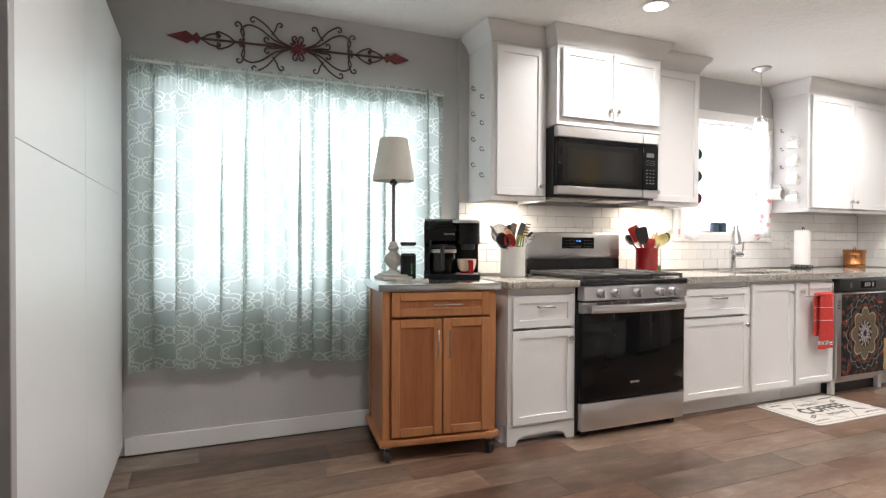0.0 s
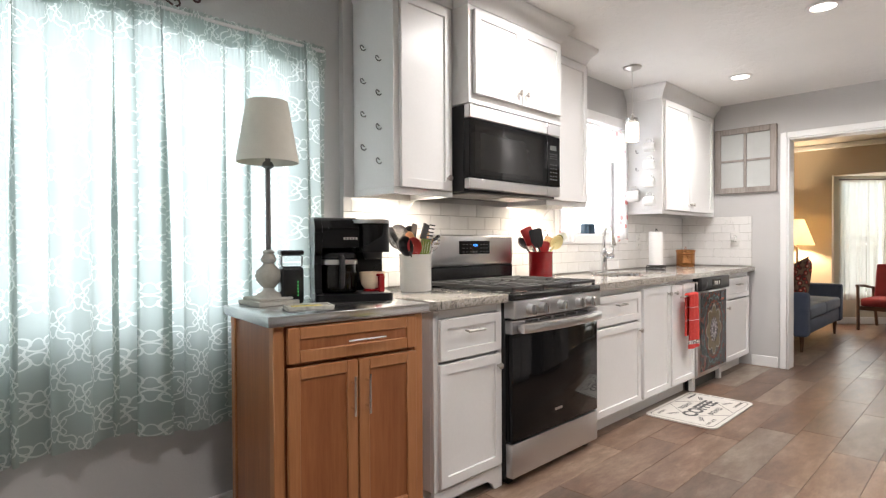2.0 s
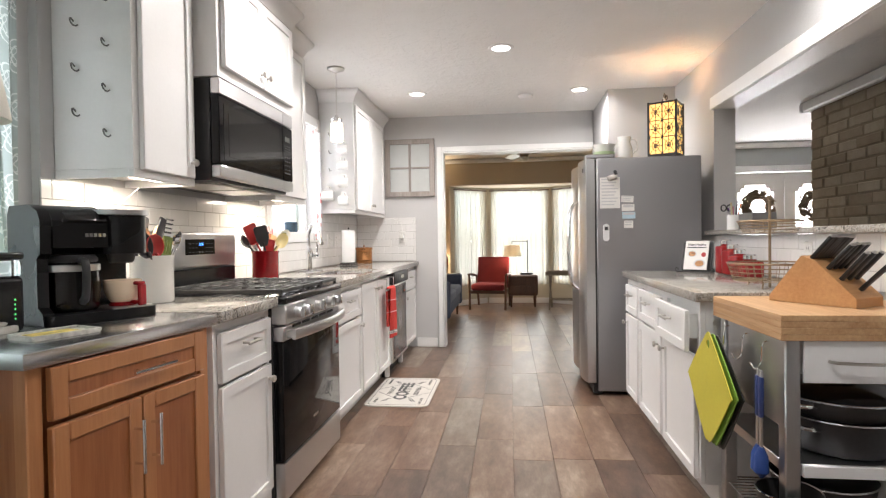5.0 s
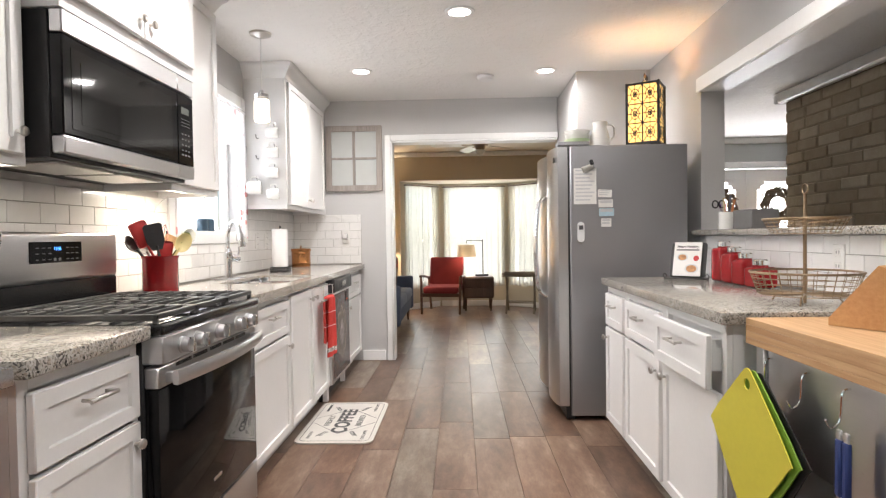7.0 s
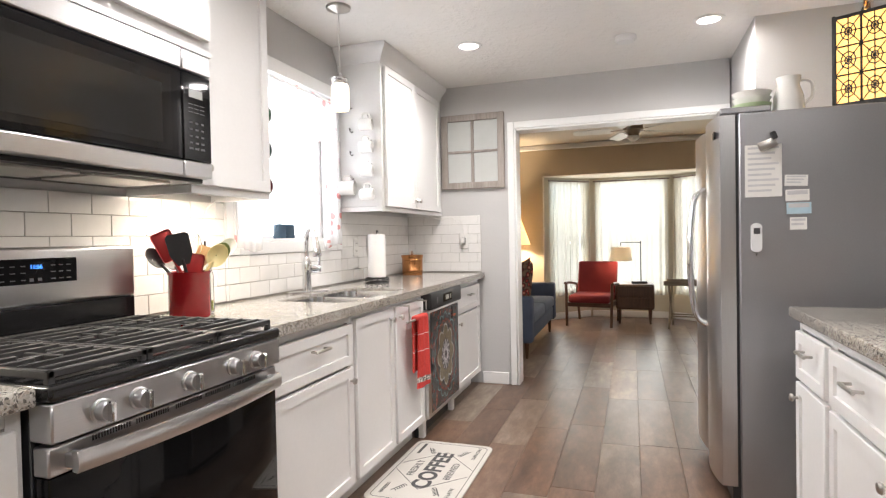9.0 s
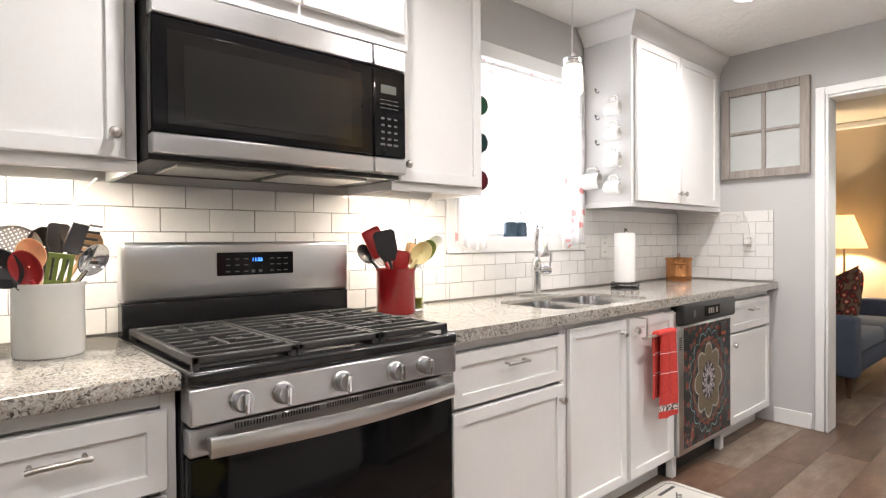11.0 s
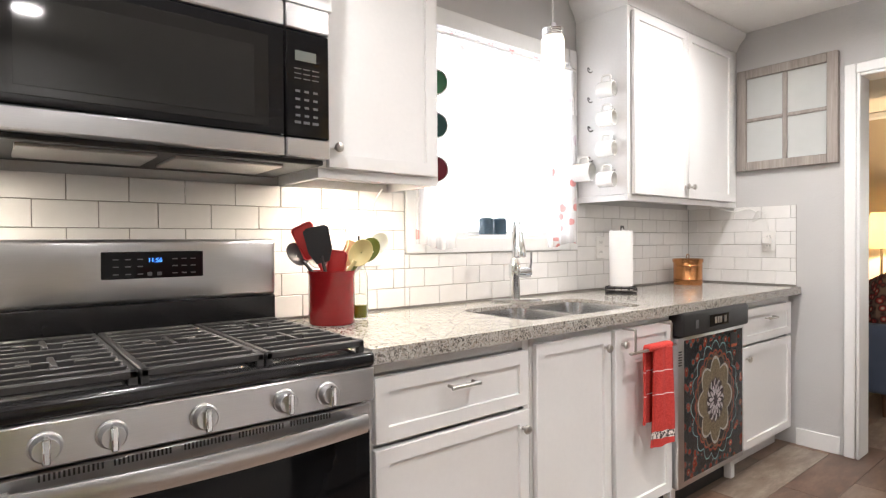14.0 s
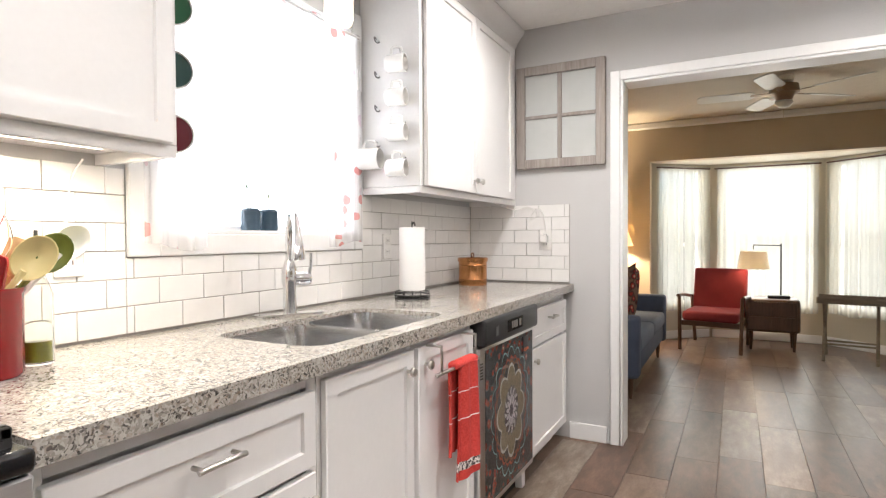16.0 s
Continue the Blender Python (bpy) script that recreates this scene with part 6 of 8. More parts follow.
# ceiling fittings
for cx, cy in CANS:
    ob = thing("recessed_light", "round recessed ceiling light with white trim", "ceiling light", cx, cy, CEIL, group="recessed lights in the kitchen ceiling")
    bm = bmesh.new()
    lathe(bm, [(0.085, -0.001), (0.082, -0.006), (0.062, -0.008), (0.061, -0.001)], seg=32, caps=False)
    part("trim_ring", bm, M_TRIM, ob)
    part("lens", turned([(0.0605, -0.002), (0.0605, -0.004)], seg=28), M_GLOW_CAN, ob, "glowing round lens")
ob = thing("smoke_detector", "round white smoke detector on the ceiling", "smoke detector", 2.85, -1.75, CEIL)
part("housing", turned([(0.065, -0.001), (0.065, -0.02), (0.05, -0.034), (0.02, -0.036)], seg=28), M_TRIM, ob)

# jars with sprigs on the sink window sill
for jx, tall in ((1.80, 0.10), (1.885, 0.12)):
    jar = thing("plant_jar", "dark blue glass jar with a small green sprig", "plant", jx, 0.03, WIN2[2] + 0.0125)
    part("jar", turned([(0.032, 0), (0.034, 0.01), (0.034, 0.07), (0.026, 0.078)], seg=20), paint("blue_glass", (0.05, 0.085, 0.12), 0.08, 0.2, 20, 0), jar)
    st = part("stem", piped(bowed([(0, 0, 0.07), (0.004, 0, 0.11), (0.0, 0.003, 0.07 + tall)], 5), 0.0018, 6), paint("stem_green", (0.09, 0.13, 0.04), 0.7, 0.2, 40, 0.1), jar)
    rng = random.Random(int(jx * 100))
    bm = bmesh.new()
    for i in range(30 if tall > 0.11 else 16):
        c = Vector((rng.uniform(-0.028, 0.028), rng.uniform(-0.02, 0.02), 0.1 + rng.uniform(0.0, tall - 0.01)))
        m = Matrix.Translation(c) @ Euler((rng.uniform(0, 6), rng.uniform(0, 6), rng.uniform(0, 6))).to_matrix().to_4x4()
        slab(bm, [(0, -0.003), (0.009, 0), (0.018, -0.001), (0.009, 0.006)], -0.0004, 0.0004, m)
    part("leaves", bm, paint("leaf_green", (0.06, 0.11, 0.05), 0.6, 0.3, 60, 0.1), st)

# ---- south side: things on the fridge, counter and bar ----
M_PAPER = paint("paper", (0.78, 0.77, 0.74), 0.8, 0.03, 30, 0)


def fridge_note(x_label, y, z, w, h, material, bars=0, tilt=0.0):
    ob = thing("fridge_note", x_label, "note", 1.829, y, z)
    ob.rotation_euler.x = radians(tilt)
    part("sheet", quick((-0.0012, -w / 2, -h / 2, -0.0002, w / 2, h / 2)), material, ob)
    if bars:
        bm = bmesh.new()
        for i in range(bars):
            zz = h / 2 - h * (i + 0.8) / (bars + 0.8)
            box(bm, -0.0016, -w * (0.42 - 0.1 * (i % 3)), zz, -0.0011, w * 0.42, zz + h * 0.12 / bars * 3)
        part("print", bm, paint("grey_ink", (0.58, 0.58, 0.59), 0.8, 0.1, 40, 0), ob, "lines of small grey print")


fridge_note("white printed sheet under a magnetic clip", -2.29, 1.42, 0.135, 0.215, M_PAPER, 9)
fridge_note("white card with dark print", -2.408, 1.375, 0.082, 0.045, M_PAPER, 3, 3)
fridge_note("white card with a small print", -2.412, 1.315, 0.085, 0.046, M_PAPER, 1)
fridge_note("pale blue card stuck to the fridge", -2.417, 1.262, 0.088, 0.046, paint("pale_blue_card", (0.45, 0.62, 0.70), 0.6, 0.1, 30, 0), 1)
fridge_note("small white card with print", -2.415, 1.20, 0.06, 0.05, M_PAPER, 2)
clip = thing("magnet_clip", "black and steel magnetic clip holding a sheet", "clip", 1.826, -2.30, 1.525)
clip.rotation_euler.x = radians(-20)
part("jaw", quick((-0.018, -0.038, -0.018, -0.001, 0.03, 0.018), b=0.005, seg=2), M_NICKEL, clip)
part("lever", quick((-0.03, -0.045, 0.008, -0.012, -0.025, 0.04), b=0.004), M_BLACK_MATT, clip)
thermo = thing("thermometer", "slim grey magnetic thermometer on the fridge side", "thermometer", 1.829, -2.262, 1.145)
part("case", plate(round_rect(-0.02, -0.06, 0.02, 0.06, 0.019), -0.001, 0.014, pose(-0.001, 0, 0, 90, 0, -90)), M_PANTRY, thermo)
part("screen", quick((-0.017, -0.012, 0.015, -0.0145, 0.012, 0.04)), M_LEGEND, thermo)
part("probe", piped([(-0.012, 0.0, -0.075), (-0.012, 0.008, -0.05), (-0.012, -0.008, -0.05)], 0.003, 6, True), M_CHROME, thermo)

FT = 1.666
lantern = thing("lantern", "pierced dark metal lantern glowing amber on the fridge", "lantern", 2.06, -2.73, FT, -30)
LW, LH = 0.096, 0.40
M_AMBER = lit("amber_lining", (1.0, 0.62, 0.18), 1.6)
LI = LW - 0.006
bmi = quick((-LI, -LI, 0.035, LI, -LI + 0.003, LH - 0.004), (-LI, LI - 0.003, 0.035, LI, LI, LH - 0.004), (-LI, -LI + 0.003, 0.035, -LI + 0.003, LI - 0.003, LH - 0.004), (LI - 0.003, -LI + 0.003, 0.035, LI, LI - 0.003, LH - 0.004))
part("lining", bmi, M_AMBER, lantern, "glowing amber lining")
bm = bmesh.new()
for sx in (-1, 1):
    for sy in (-1, 1):
        box(bm, sx * LW - 0.006, sy * LW - 0.006, 0.0, sx * LW + 0.006, sy * LW + 0.006, LH + 0.01)
box(bm, -LW - 0.004, -LW - 0.004, 0.02, LW + 0.004, LW + 0.004, 0.036)
for s0 in (-1, 1):
    box(bm, -LW - 0.004, s0 * LW - 0.005, LH - 0.004, LW + 0.004, s0 * LW + 0.005, LH + 0.006)
    box(bm, s0 * LW - 0.005, -LW, LH - 0.004, s0 * LW + 0.005, LW, LH + 0.006)
part("frame", bm, M_IRON, lantern, "dark metal frame")
for face in range(4):
    m = pose(0, 0, 0, 0, 0, face * 90)
    bm = bmesh.new()

    def strip(a, b, w=0.0022):
        p, q = Vector((a[0], -LW, a[1])), Vector((b[0], -LW, b[1]))
        d = (q - p).normalized() * w
        n = Vector((-d.z, 0, d.x))
        vs = [bm.verts.new(m @ v) for v in (p + n, p - n, q - n, q + n)]
        ws = [bm.verts.new(m @ (v + Vector((0, -0.002, 0)))) for v in (p + n, p - n, q - n, q + n)]
        bm.faces.new(ws)
        ring_faces(bm, vs, ws)

    cell_w, cell_h = LW - 0.006, (LH - 0.04) / 3
    for i in range(2):
        for j in range(3):
            cx, cz = (i - 0.5) * cell_w, 0.036 + (j + 0.5) * cell_h
            a, b = cell_w / 2, cell_h / 2
            for p, q in (((-a, -b), (a, b)), ((-a, b), (a, -b)), ((-a, 0), (a, 0)), ((0, -b), (0, b))):
                strip((cx + p[0], cz + p[1]), (cx + q[0], cz + q[1]))
            for k in range(8):
                t0, t1 = 2 * math.pi * k / 8, 2 * math.pi * (k + 1) / 8
                strip((cx + 0.6 * a * math.cos(t0), cz + 0.6 * b * math.sin(t0)), (cx + 0.6 * a * math.cos(t1), cz + 0.6 * b * math.sin(t1)), 0.0022)
                strip((cx + 0.28 * a * math.cos(t0), cz + 0.28 * b * math.sin(t0)), (cx + 0.28 * a * math.cos(t1), cz + 0.28 * b * math.sin(t1)), 0.0025)
            strip((cx - a, cz - b), (cx + a, cz - b), 0.0032)
            strip((cx - a, cz + b), (cx + a, cz + b), 0.0032)
            strip((cx - a, cz - b), (cx - a, cz + b), 0.003)
            strip((cx + a, cz - b), (cx + a, cz + b), 0.004)
    part("screen", bm, M_IRON, lantern, "pierced dark metal screen")
for s in (-1, 1):
    part("scroll", piped(bowed([(s * LW, 0, LH), (s * 0.06, 0, LH + 0.03), (s * 0.01, 0, LH + 0.035), (s * 0.006, 0, LH + 0.06), (s * 0.03, 0, LH + 0.075), (s * 0.045, 0, LH + 0.055), (s * 0.03, 0, LH + 0.045)], 6), 0.004, 6), M_IRON, lantern)
pitcher = thing("pitcher", "white ceramic pitcher on the fridge", "pitcher", 1.99, -2.42, FT)
bm = bmesh.new()
lathe(bm, [(0.055, 0), (0.062, 0.02), (0.058, 0.08), (0.042, 0.13), (0.048, 0.165), (0.045, 0.165), (0.039, 0.13), (0.054, 0.08), (0.05, 0.02)], seg=28)
part("body", bm, M_CERAMIC, pitcher)
part("handle", piped(bowed([(0, -0.04, 0.15), (0, -0.085, 0.14), (0, -0.09, 0.08), (0, -0.058, 0.05)], 6), 0.007, 8), M_CERAMIC, pitcher)
bowls = thing("bowl_stack", "stack of white and pale green bowls on the fridge", "bowls", 2.0, -2.28, FT)
for i, (r, mt) in enumerate(((0.075, M_CERAMIC), (0.08, paint("pale_green", (0.55, 0.66, 0.42), 0.3, 0.05, 30, 0.03)), (0.078, M_CERAMIC), (0.08, M_CERAMIC))):
    part("bowl", turned([(r * 0.6, i * 0.027), (r * 0.85, 0.012 + i * 0.027), (r, 0.032 + i * 0.027), (r * 0.97, 0.032 + i * 0.027)], seg=28), mt, bowls)

# cookbook on its stand
stand = thing("book_stand", "black scrolled metal cookbook stand", "book stand", 1.43, -2.73, TOP_Z, -128)
tiltm = pose(0, 0, 0.012, -18)
part("back", plate(round_rect(-0.11, 0.0, 0.11, 0.22, 0.02), -0.004, 0.0, tiltm @ pose(0, 0.012, 0, 90)), M_IRON, stand)
part("ledge", quick((-0.13, -0.035, 0.0, 0.13, 0.03, 0.008), b=0.002), M_IRON, stand)
part("leg", piped(bowed([(0, 0.07, 0.19), (0, 0.12, 0.1), (0, 0.14, 0.0)], 6), 0.006, 6), M_IRON, stand)
for s in (-1, 1):
    part("curl", piped([(s * (0.13 + 0.012 * math.cos(a)), -0.02, 0.018 + 0.012 * math.sin(a)) for a in (4.7, 5.5, 0, 0.8, 1.6, 2.4, 3.1, 3.9)], 0.003, 6), M_IRON, stand)
book = thing("cookbook", "open white cookbook with food photographs on its cover", "book", 1.43, -2.73, TOP_Z + 0.009, -128)
part("cover", quick((-0.085, -0.016, 0.0, 0.085, -0.004, 0.21), b=0.001), M_PAPER, book, at=pose(0, 0, 0.004, -18))
cov = pose(0, 0, 0.004, -18)
text_mesh("Heart Healthy", 0.023, cov @ pose(0.0, -0.0165, 0.182, 90), M_BLACK_MATT, book, bold=0.0005)
part("print_line", quick((-0.07, -0.0168, 0.158, 0.07, -0.016, 0.166)), M_LEGEND, book, at=cov)
M_FOOD = paint("food_print", (0.45, 0.22, 0.09), 0.5, 0.8, 130, 0, patch=60)
for px, pz, rad in ((-0.03, 0.115, 0.034), (0.03, 0.045, 0.042)):
    pl = part("plate_picture", turned([(rad, 0), (rad, 0.0006)], seg=24, m=cov @ pose(px, -0.0162, pz, 90) @ Matrix.Diagonal((1, 0.7, 1, 1))), paint("plate_print", (0.6, 0.62, 0.62), 0.5, 0.05, 30, 0), book, "printed plate of food")
    part("food_picture", turned([(rad * 0.75, 0.0007), (rad * 0.75, 0.0012)], seg=24, m=cov @ pose(px, -0.0162, pz, 90) @ Matrix.Diagonal((1, 0.7, 1, 1))), M_FOOD, pl)
stand.scale = book.scale = (0.82, 0.82, 0.88)
part("red_seal", turned([(0.017, 0), (0.017, 0.0008)], seg=20, m=cov @ pose(0.055, -0.0162, 0.11, 90)), M_SILRED, book, "round red seal")

# red canisters in a row
M_REDGLASS = paint("red_glass", (0.25, 0.009, 0.011), 0.12, 0.15, 30, 0.02)
for i, (x, y, r, h) in enumerate(((1.265, -2.85, 0.046, 0.165), (1.15, -2.845, 0.046, 0.14), (1.035, -2.84, 0.046, 0.115), (0.905, -2.84, 0.05, 0.09))):
    c = thing("canister", ("tall", "medium tall", "medium", "short")[i] + " red glass canister with a silver lid", "canister", x, y, TOP_Z + 0.001, 8, "red canisters in falling sizes")
    bm = quick((-r, -r, 0, r, r, h), b=0.016, seg=3)
    part("jar", bm, M_REDGLASS, c)
    part("neck", turned([(r * 0.62, h), (r * 0.6, h + 0.008)], seg=24), M_REDGLASS, c)
    part("lid", turned([(r * 0.68, h + 0.008), (r * 0.68, h + 0.028), (r * 0.55, h + 0.033)], seg=24), M_CHROME, c, "silver screw lid")

# two-tier wire basket
M_WIRE = paint("bronze_wire", (0.30, 0.22, 0.14), 0.4, 0.2, 80, 0.1, metal=0.8)
basket = thing("tiered_basket", "two-tier wire basket stand on the counter", "basket", 0.36, -2.70, TOP_Z)
part("pole", piped([(0, 0, 0.0), (0, 0, 0.37)], 0.006, 8), M_WIRE, basket)
part("ring", piped([(0.016 * math.cos(2 * math.pi * i / 16), 0, 0.385 + 0.016 * math.sin(2 * math.pi * i / 16)) for i in range(16)], 0.003, 6, True), M_WIRE, basket)
for z0, z1, r0, r1 in ((0.03, 0.105, 0.14, 0.165), (0.235, 0.285, 0.10, 0.125)):
    bm = bmesh.new()
    for k in range(5):
        r, z = r0 + (r1 - r0) * k / 4, z0 + (z1 - z0) * k / 4
        tube(bm, [(r * math.cos(2 * math.pi * i / 32), r * math.sin(2 * math.pi * i / 32), z) for i in range(32)], 0.004 if k == 4 else 0.0015, 6, closed=True)
    for i in range(32):
        a = 2 * math.pi * i / 32
        tube(bm, [(0, 0, z0), (r0 * math.cos(a), r0 * math.sin(a), z0), (r1 * math.cos(a), r1 * math.sin(a), z1)], 0.0012, 5)
    part("wire_tier", bm, M_WIRE, basket)
for i in range(3):
    a = 2.1 * i + 0.4
    part("foot", piped([(0, 0, 0.03), (0.1 * math.cos(a), 0.1 * math.sin(a), 0.028), (0.12 * math.cos(a), 0.12 * math.sin(a), 0.0)], 0.003, 6), M_WIRE, basket)

# pen mug and box on the bar
BZ = 1.149
pens = thing("pen_mug", "white mug holding scissors and pens", "mug", 1.62, -3.03, BZ)
bm = bmesh.new()
lathe(bm, [(0.04, 0), (0.042, 0.004), (0.042, 0.095), (0.038, 0.095), (0.038, 0.01)], seg=28)
part("mug", bm, M_CERAMIC, pens)
for i, (c, dx, dy) in enumerate((((0.1, 0.02, 0.2), 0.01, 0.03), ((0.5, 0.03, 0.15), 0.02, 0.0), ((0.45, 0.16, 0.05), -0.02, -0.03), ((0.5, 0.4, 0.25), -0.01, 0.02), ((0.1, 0.1, 0.12), 0.0, -0.02))):
    part("pen", piped([(dx * 0.3, dy * 0.3, 0.012), (dx * 1.1, dy * 1.1, 0.14 + 0.012 * i)], 0.006, 8), paint("pen_plastic", c, 0.4, 0.1, 40, 0), pens)
for s in (-1, 1):
    part("scissor_ring", piped([(0.0, 0.045 + s * 0.018 + 0.016 * math.cos(2 * math.pi * i / 16), 0.14 + 0.02 * math.sin(2 * math.pi * i / 16)) for i in range(16)], 0.004, 6, True), M_BLACK_MATT, pens, "black scissor handle")
part("scissor_blade", quick((-0.003, 0.02, 0.03, 0.003, 0.034, 0.125)), M_STEEL, pens)
boxy = thing("box", "plain grey storage box on the bar", "box", 1.45, -3.1, BZ)
part("carton", quick((-0.10, -0.07, 0, 0.10, 0.07, 0.10), b=0.003), paint("grey_card", (0.17, 0.165, 0.16), 0.7, 0.1, 50, 0.1), boxy)

# ---- steel cart with a butcher-block top ----
BX0, BX1, BY0, BY1, BT = -0.425, 0.135, -2.92, -2.39, 0.874
bcart = thing("butcher_block_cart", "steel kitchen cart with thick wooden top", "kitchen cart", BX0, BY1, 0)
BW, BD = BX1 - BX0, BY1 - BY0
M_BLOCK = wood("maple_block", (0.40, 0.21, 0.09), (0.66, 0.43, 0.23), 0.45, "x", 0.8)
# white colour in place of the daylight mirrored by the steel drawer and shelf edge
M_STEEL_GLARE = paint("steel_glare_white", (0.88, 0.885, 0.89), 0.3, 0.02, 80, 0.02, metal=0.15)
for i in range(4):
    z = 0.798 + i * 0.019
    part("lamination", quick((0.0004 * (i % 2), -BD, z + 0.0001, BW - 0.0004 * (i % 2), -0.0004 * (i % 2), z + 0.0189), b=0.0012), M_BLOCK, bcart, "glued wooden layer of the top")
for x in (0.02, BW - 0.065):
    for y in (-BD + 0.02, -0.065):
        part("post", quick((x, y, 0.0, x + 0.045, y + 0.045, 0.797), b=0.004), M_STEEL_Z, bcart, "square steel post")
part("side_panel", quick((0.07, -0.035, 0.52, BW - 0.07, -0.03, 0.798), b=0.001), M_STEEL, bcart, "brushed steel side panel")
drw = part("drawer_front", quick((0.012, -BD + 0.07, 0.67, 0.022, -0.07, 0.796), b=0.002), M_STEEL_GLARE, bcart, "steel drawer front whitened for daylight glare")
part("handle", piped(bowed([(0.012, -0.40, 0.735), (-0.012, -0.38, 0.735), (-0.014, -0.27, 0.732), (-0.012, -0.16, 0.735), (0.012, -0.14, 0.735)], 5), 0.005, 8), M_NICKEL, drw)
part("shelf", quick((0.028, -BD + 0.025, 0.385, BW - 0.025, -0.025, 0.42), b=0.002), M_STEEL, bcart, "steel middle shelf")
part("shelf_edge", quick((0.016, -BD + 0.07, 0.383, 0.027, -0.07, 0.419), b=0.002), M_STEEL_GLARE, bcart, "steel shelf edge whitened for daylight glare")
wire_rack = part("wire_shelf", piped([(0.02, -0.03, 0.165), (BW - 0.02, -0.03, 0.165), (BW - 0.02, -BD + 0.03, 0.165), (0.02, -BD + 0.03, 0.165)], 0.004, 6, True), M_CHROME, bcart, "chrome wire bottom shelf")
for i in range(20):
    x = 0.03 + i * (BW - 0.06) / 19
    part("wire", piped([(x, -BD + 0.03, 0.17), (x, -0.03, 0.17)], 0.0025, 6), M_CHROME, wire_rack)
for x, y in ((0.15, 0.0), (0.3, 0.0), (0.47, 0.0)):
    part("hook", piped(bowed([(x, -0.03, 0.77), (x, -0.012, 0.76), (x, -0.006, 0.70), (x, 0.012, 0.68), (x, 0.026, 0.70)], 5), 0.003, 6), M_CHROME, bcart)

M_YEL = paint("yellow_plastic", (0.62, 0.55, 0.06), 0.4, 0.06, 60, 0.05)
M_GRN = paint("green_plastic", (0.22, 0.40, 0.05), 0.4, 0.06, 60, 0.05)
for i, (mt, lb) in enumerate(((M_YEL, "yellow"), (M_GRN, "green"), (M_BLACK_MATT, "black"))):
    bd = thing("cutting_board", lb + " plastic cutting board hung from a hook by its corner", "cutting board", -0.005 - i * 0.006, -2.325 - i * 0.014, 0.735 - i * 0.006)
    bd.rotation_euler = (0, radians(-1 + 2.5 * i), radians(4))
    bd.scale = (1.14, 1.0, 1.0)
    bm = bmesh.new()
    outer = bowed([(0, 0, 0.02), (0.025, 0, 0.0), (0.155, 0, -0.16), (0.15, 0, -0.2), (0.03, 0, -0.375), (0, 0, -0.385), (-0.03, 0, -0.375), (-0.15, 0, -0.2), (-0.155, 0, -0.16), (-0.025, 0, 0.0), (0, 0, 0.02)], 4)[:-1]
    hole = [(0.013 * math.cos(2 * math.pi * i2 / 12), 0, -0.025 + 0.016 * math.sin(2 * math.pi * i2 / 12)) for i2 in range(12)]
    rings = {}
    for yy in (-0.002, 0.002):
        o = [bm.verts.new((v[0], yy, v[2])) for v in outer]
        h = [bm.verts.new((v[0], yy, v[2])) for v in hole]
        rings[yy] = (o, h)
        es = [bm.edges.new((o[q], o[(q + 1) % len(o)])) for q in range(len(o))] + [bm.edges.new((h[q], h[(q + 1) % len(h)])) for q in range(len(h))]
        bmesh.ops.triangle_fill(bm, edges=es, use_beauty=True)
    ring_faces(bm, rings[-0.002][0], rings[0.002][0])
    ring_faces(bm, rings[-0.002][1], rings[0.002][1])
    part("board", bm, mt, bd)

# tongs, pans and pots on the cart
tongs = thing("tongs", "steel tongs with blue silicone ends hung from a hook", "tongs", -0.325, -2.37, 0.69)
for s in (-1, 1):
    part("arm", quick((s * 0.012 - 0.007, -0.004, -0.26, s * 0.012 + 0.007, 0.004, 0.0), b=0.002), M_STEEL_Z, tongs)
    part("grip", quick((s * 0.012 - 0.009, -0.007, -0.15, s * 0.012 + 0.009, 0.007, -0.02), b=0.004), paint("navy_silicone", (0.02, 0.04, 0.16), 0.5, 0.1, 60, 0.05), tongs, "navy silicone grip")
    part("tip", turned([(0.004, -0.34), (0.022, -0.32), (0.02, -0.27), (0.006, -0.24)], (s * 0.012, 0, 0), 14), paint("blue_silicone", (0.02, 0.06, 0.25), 0.5, 0.1, 60, 0.05), tongs, "blue silicone tip")


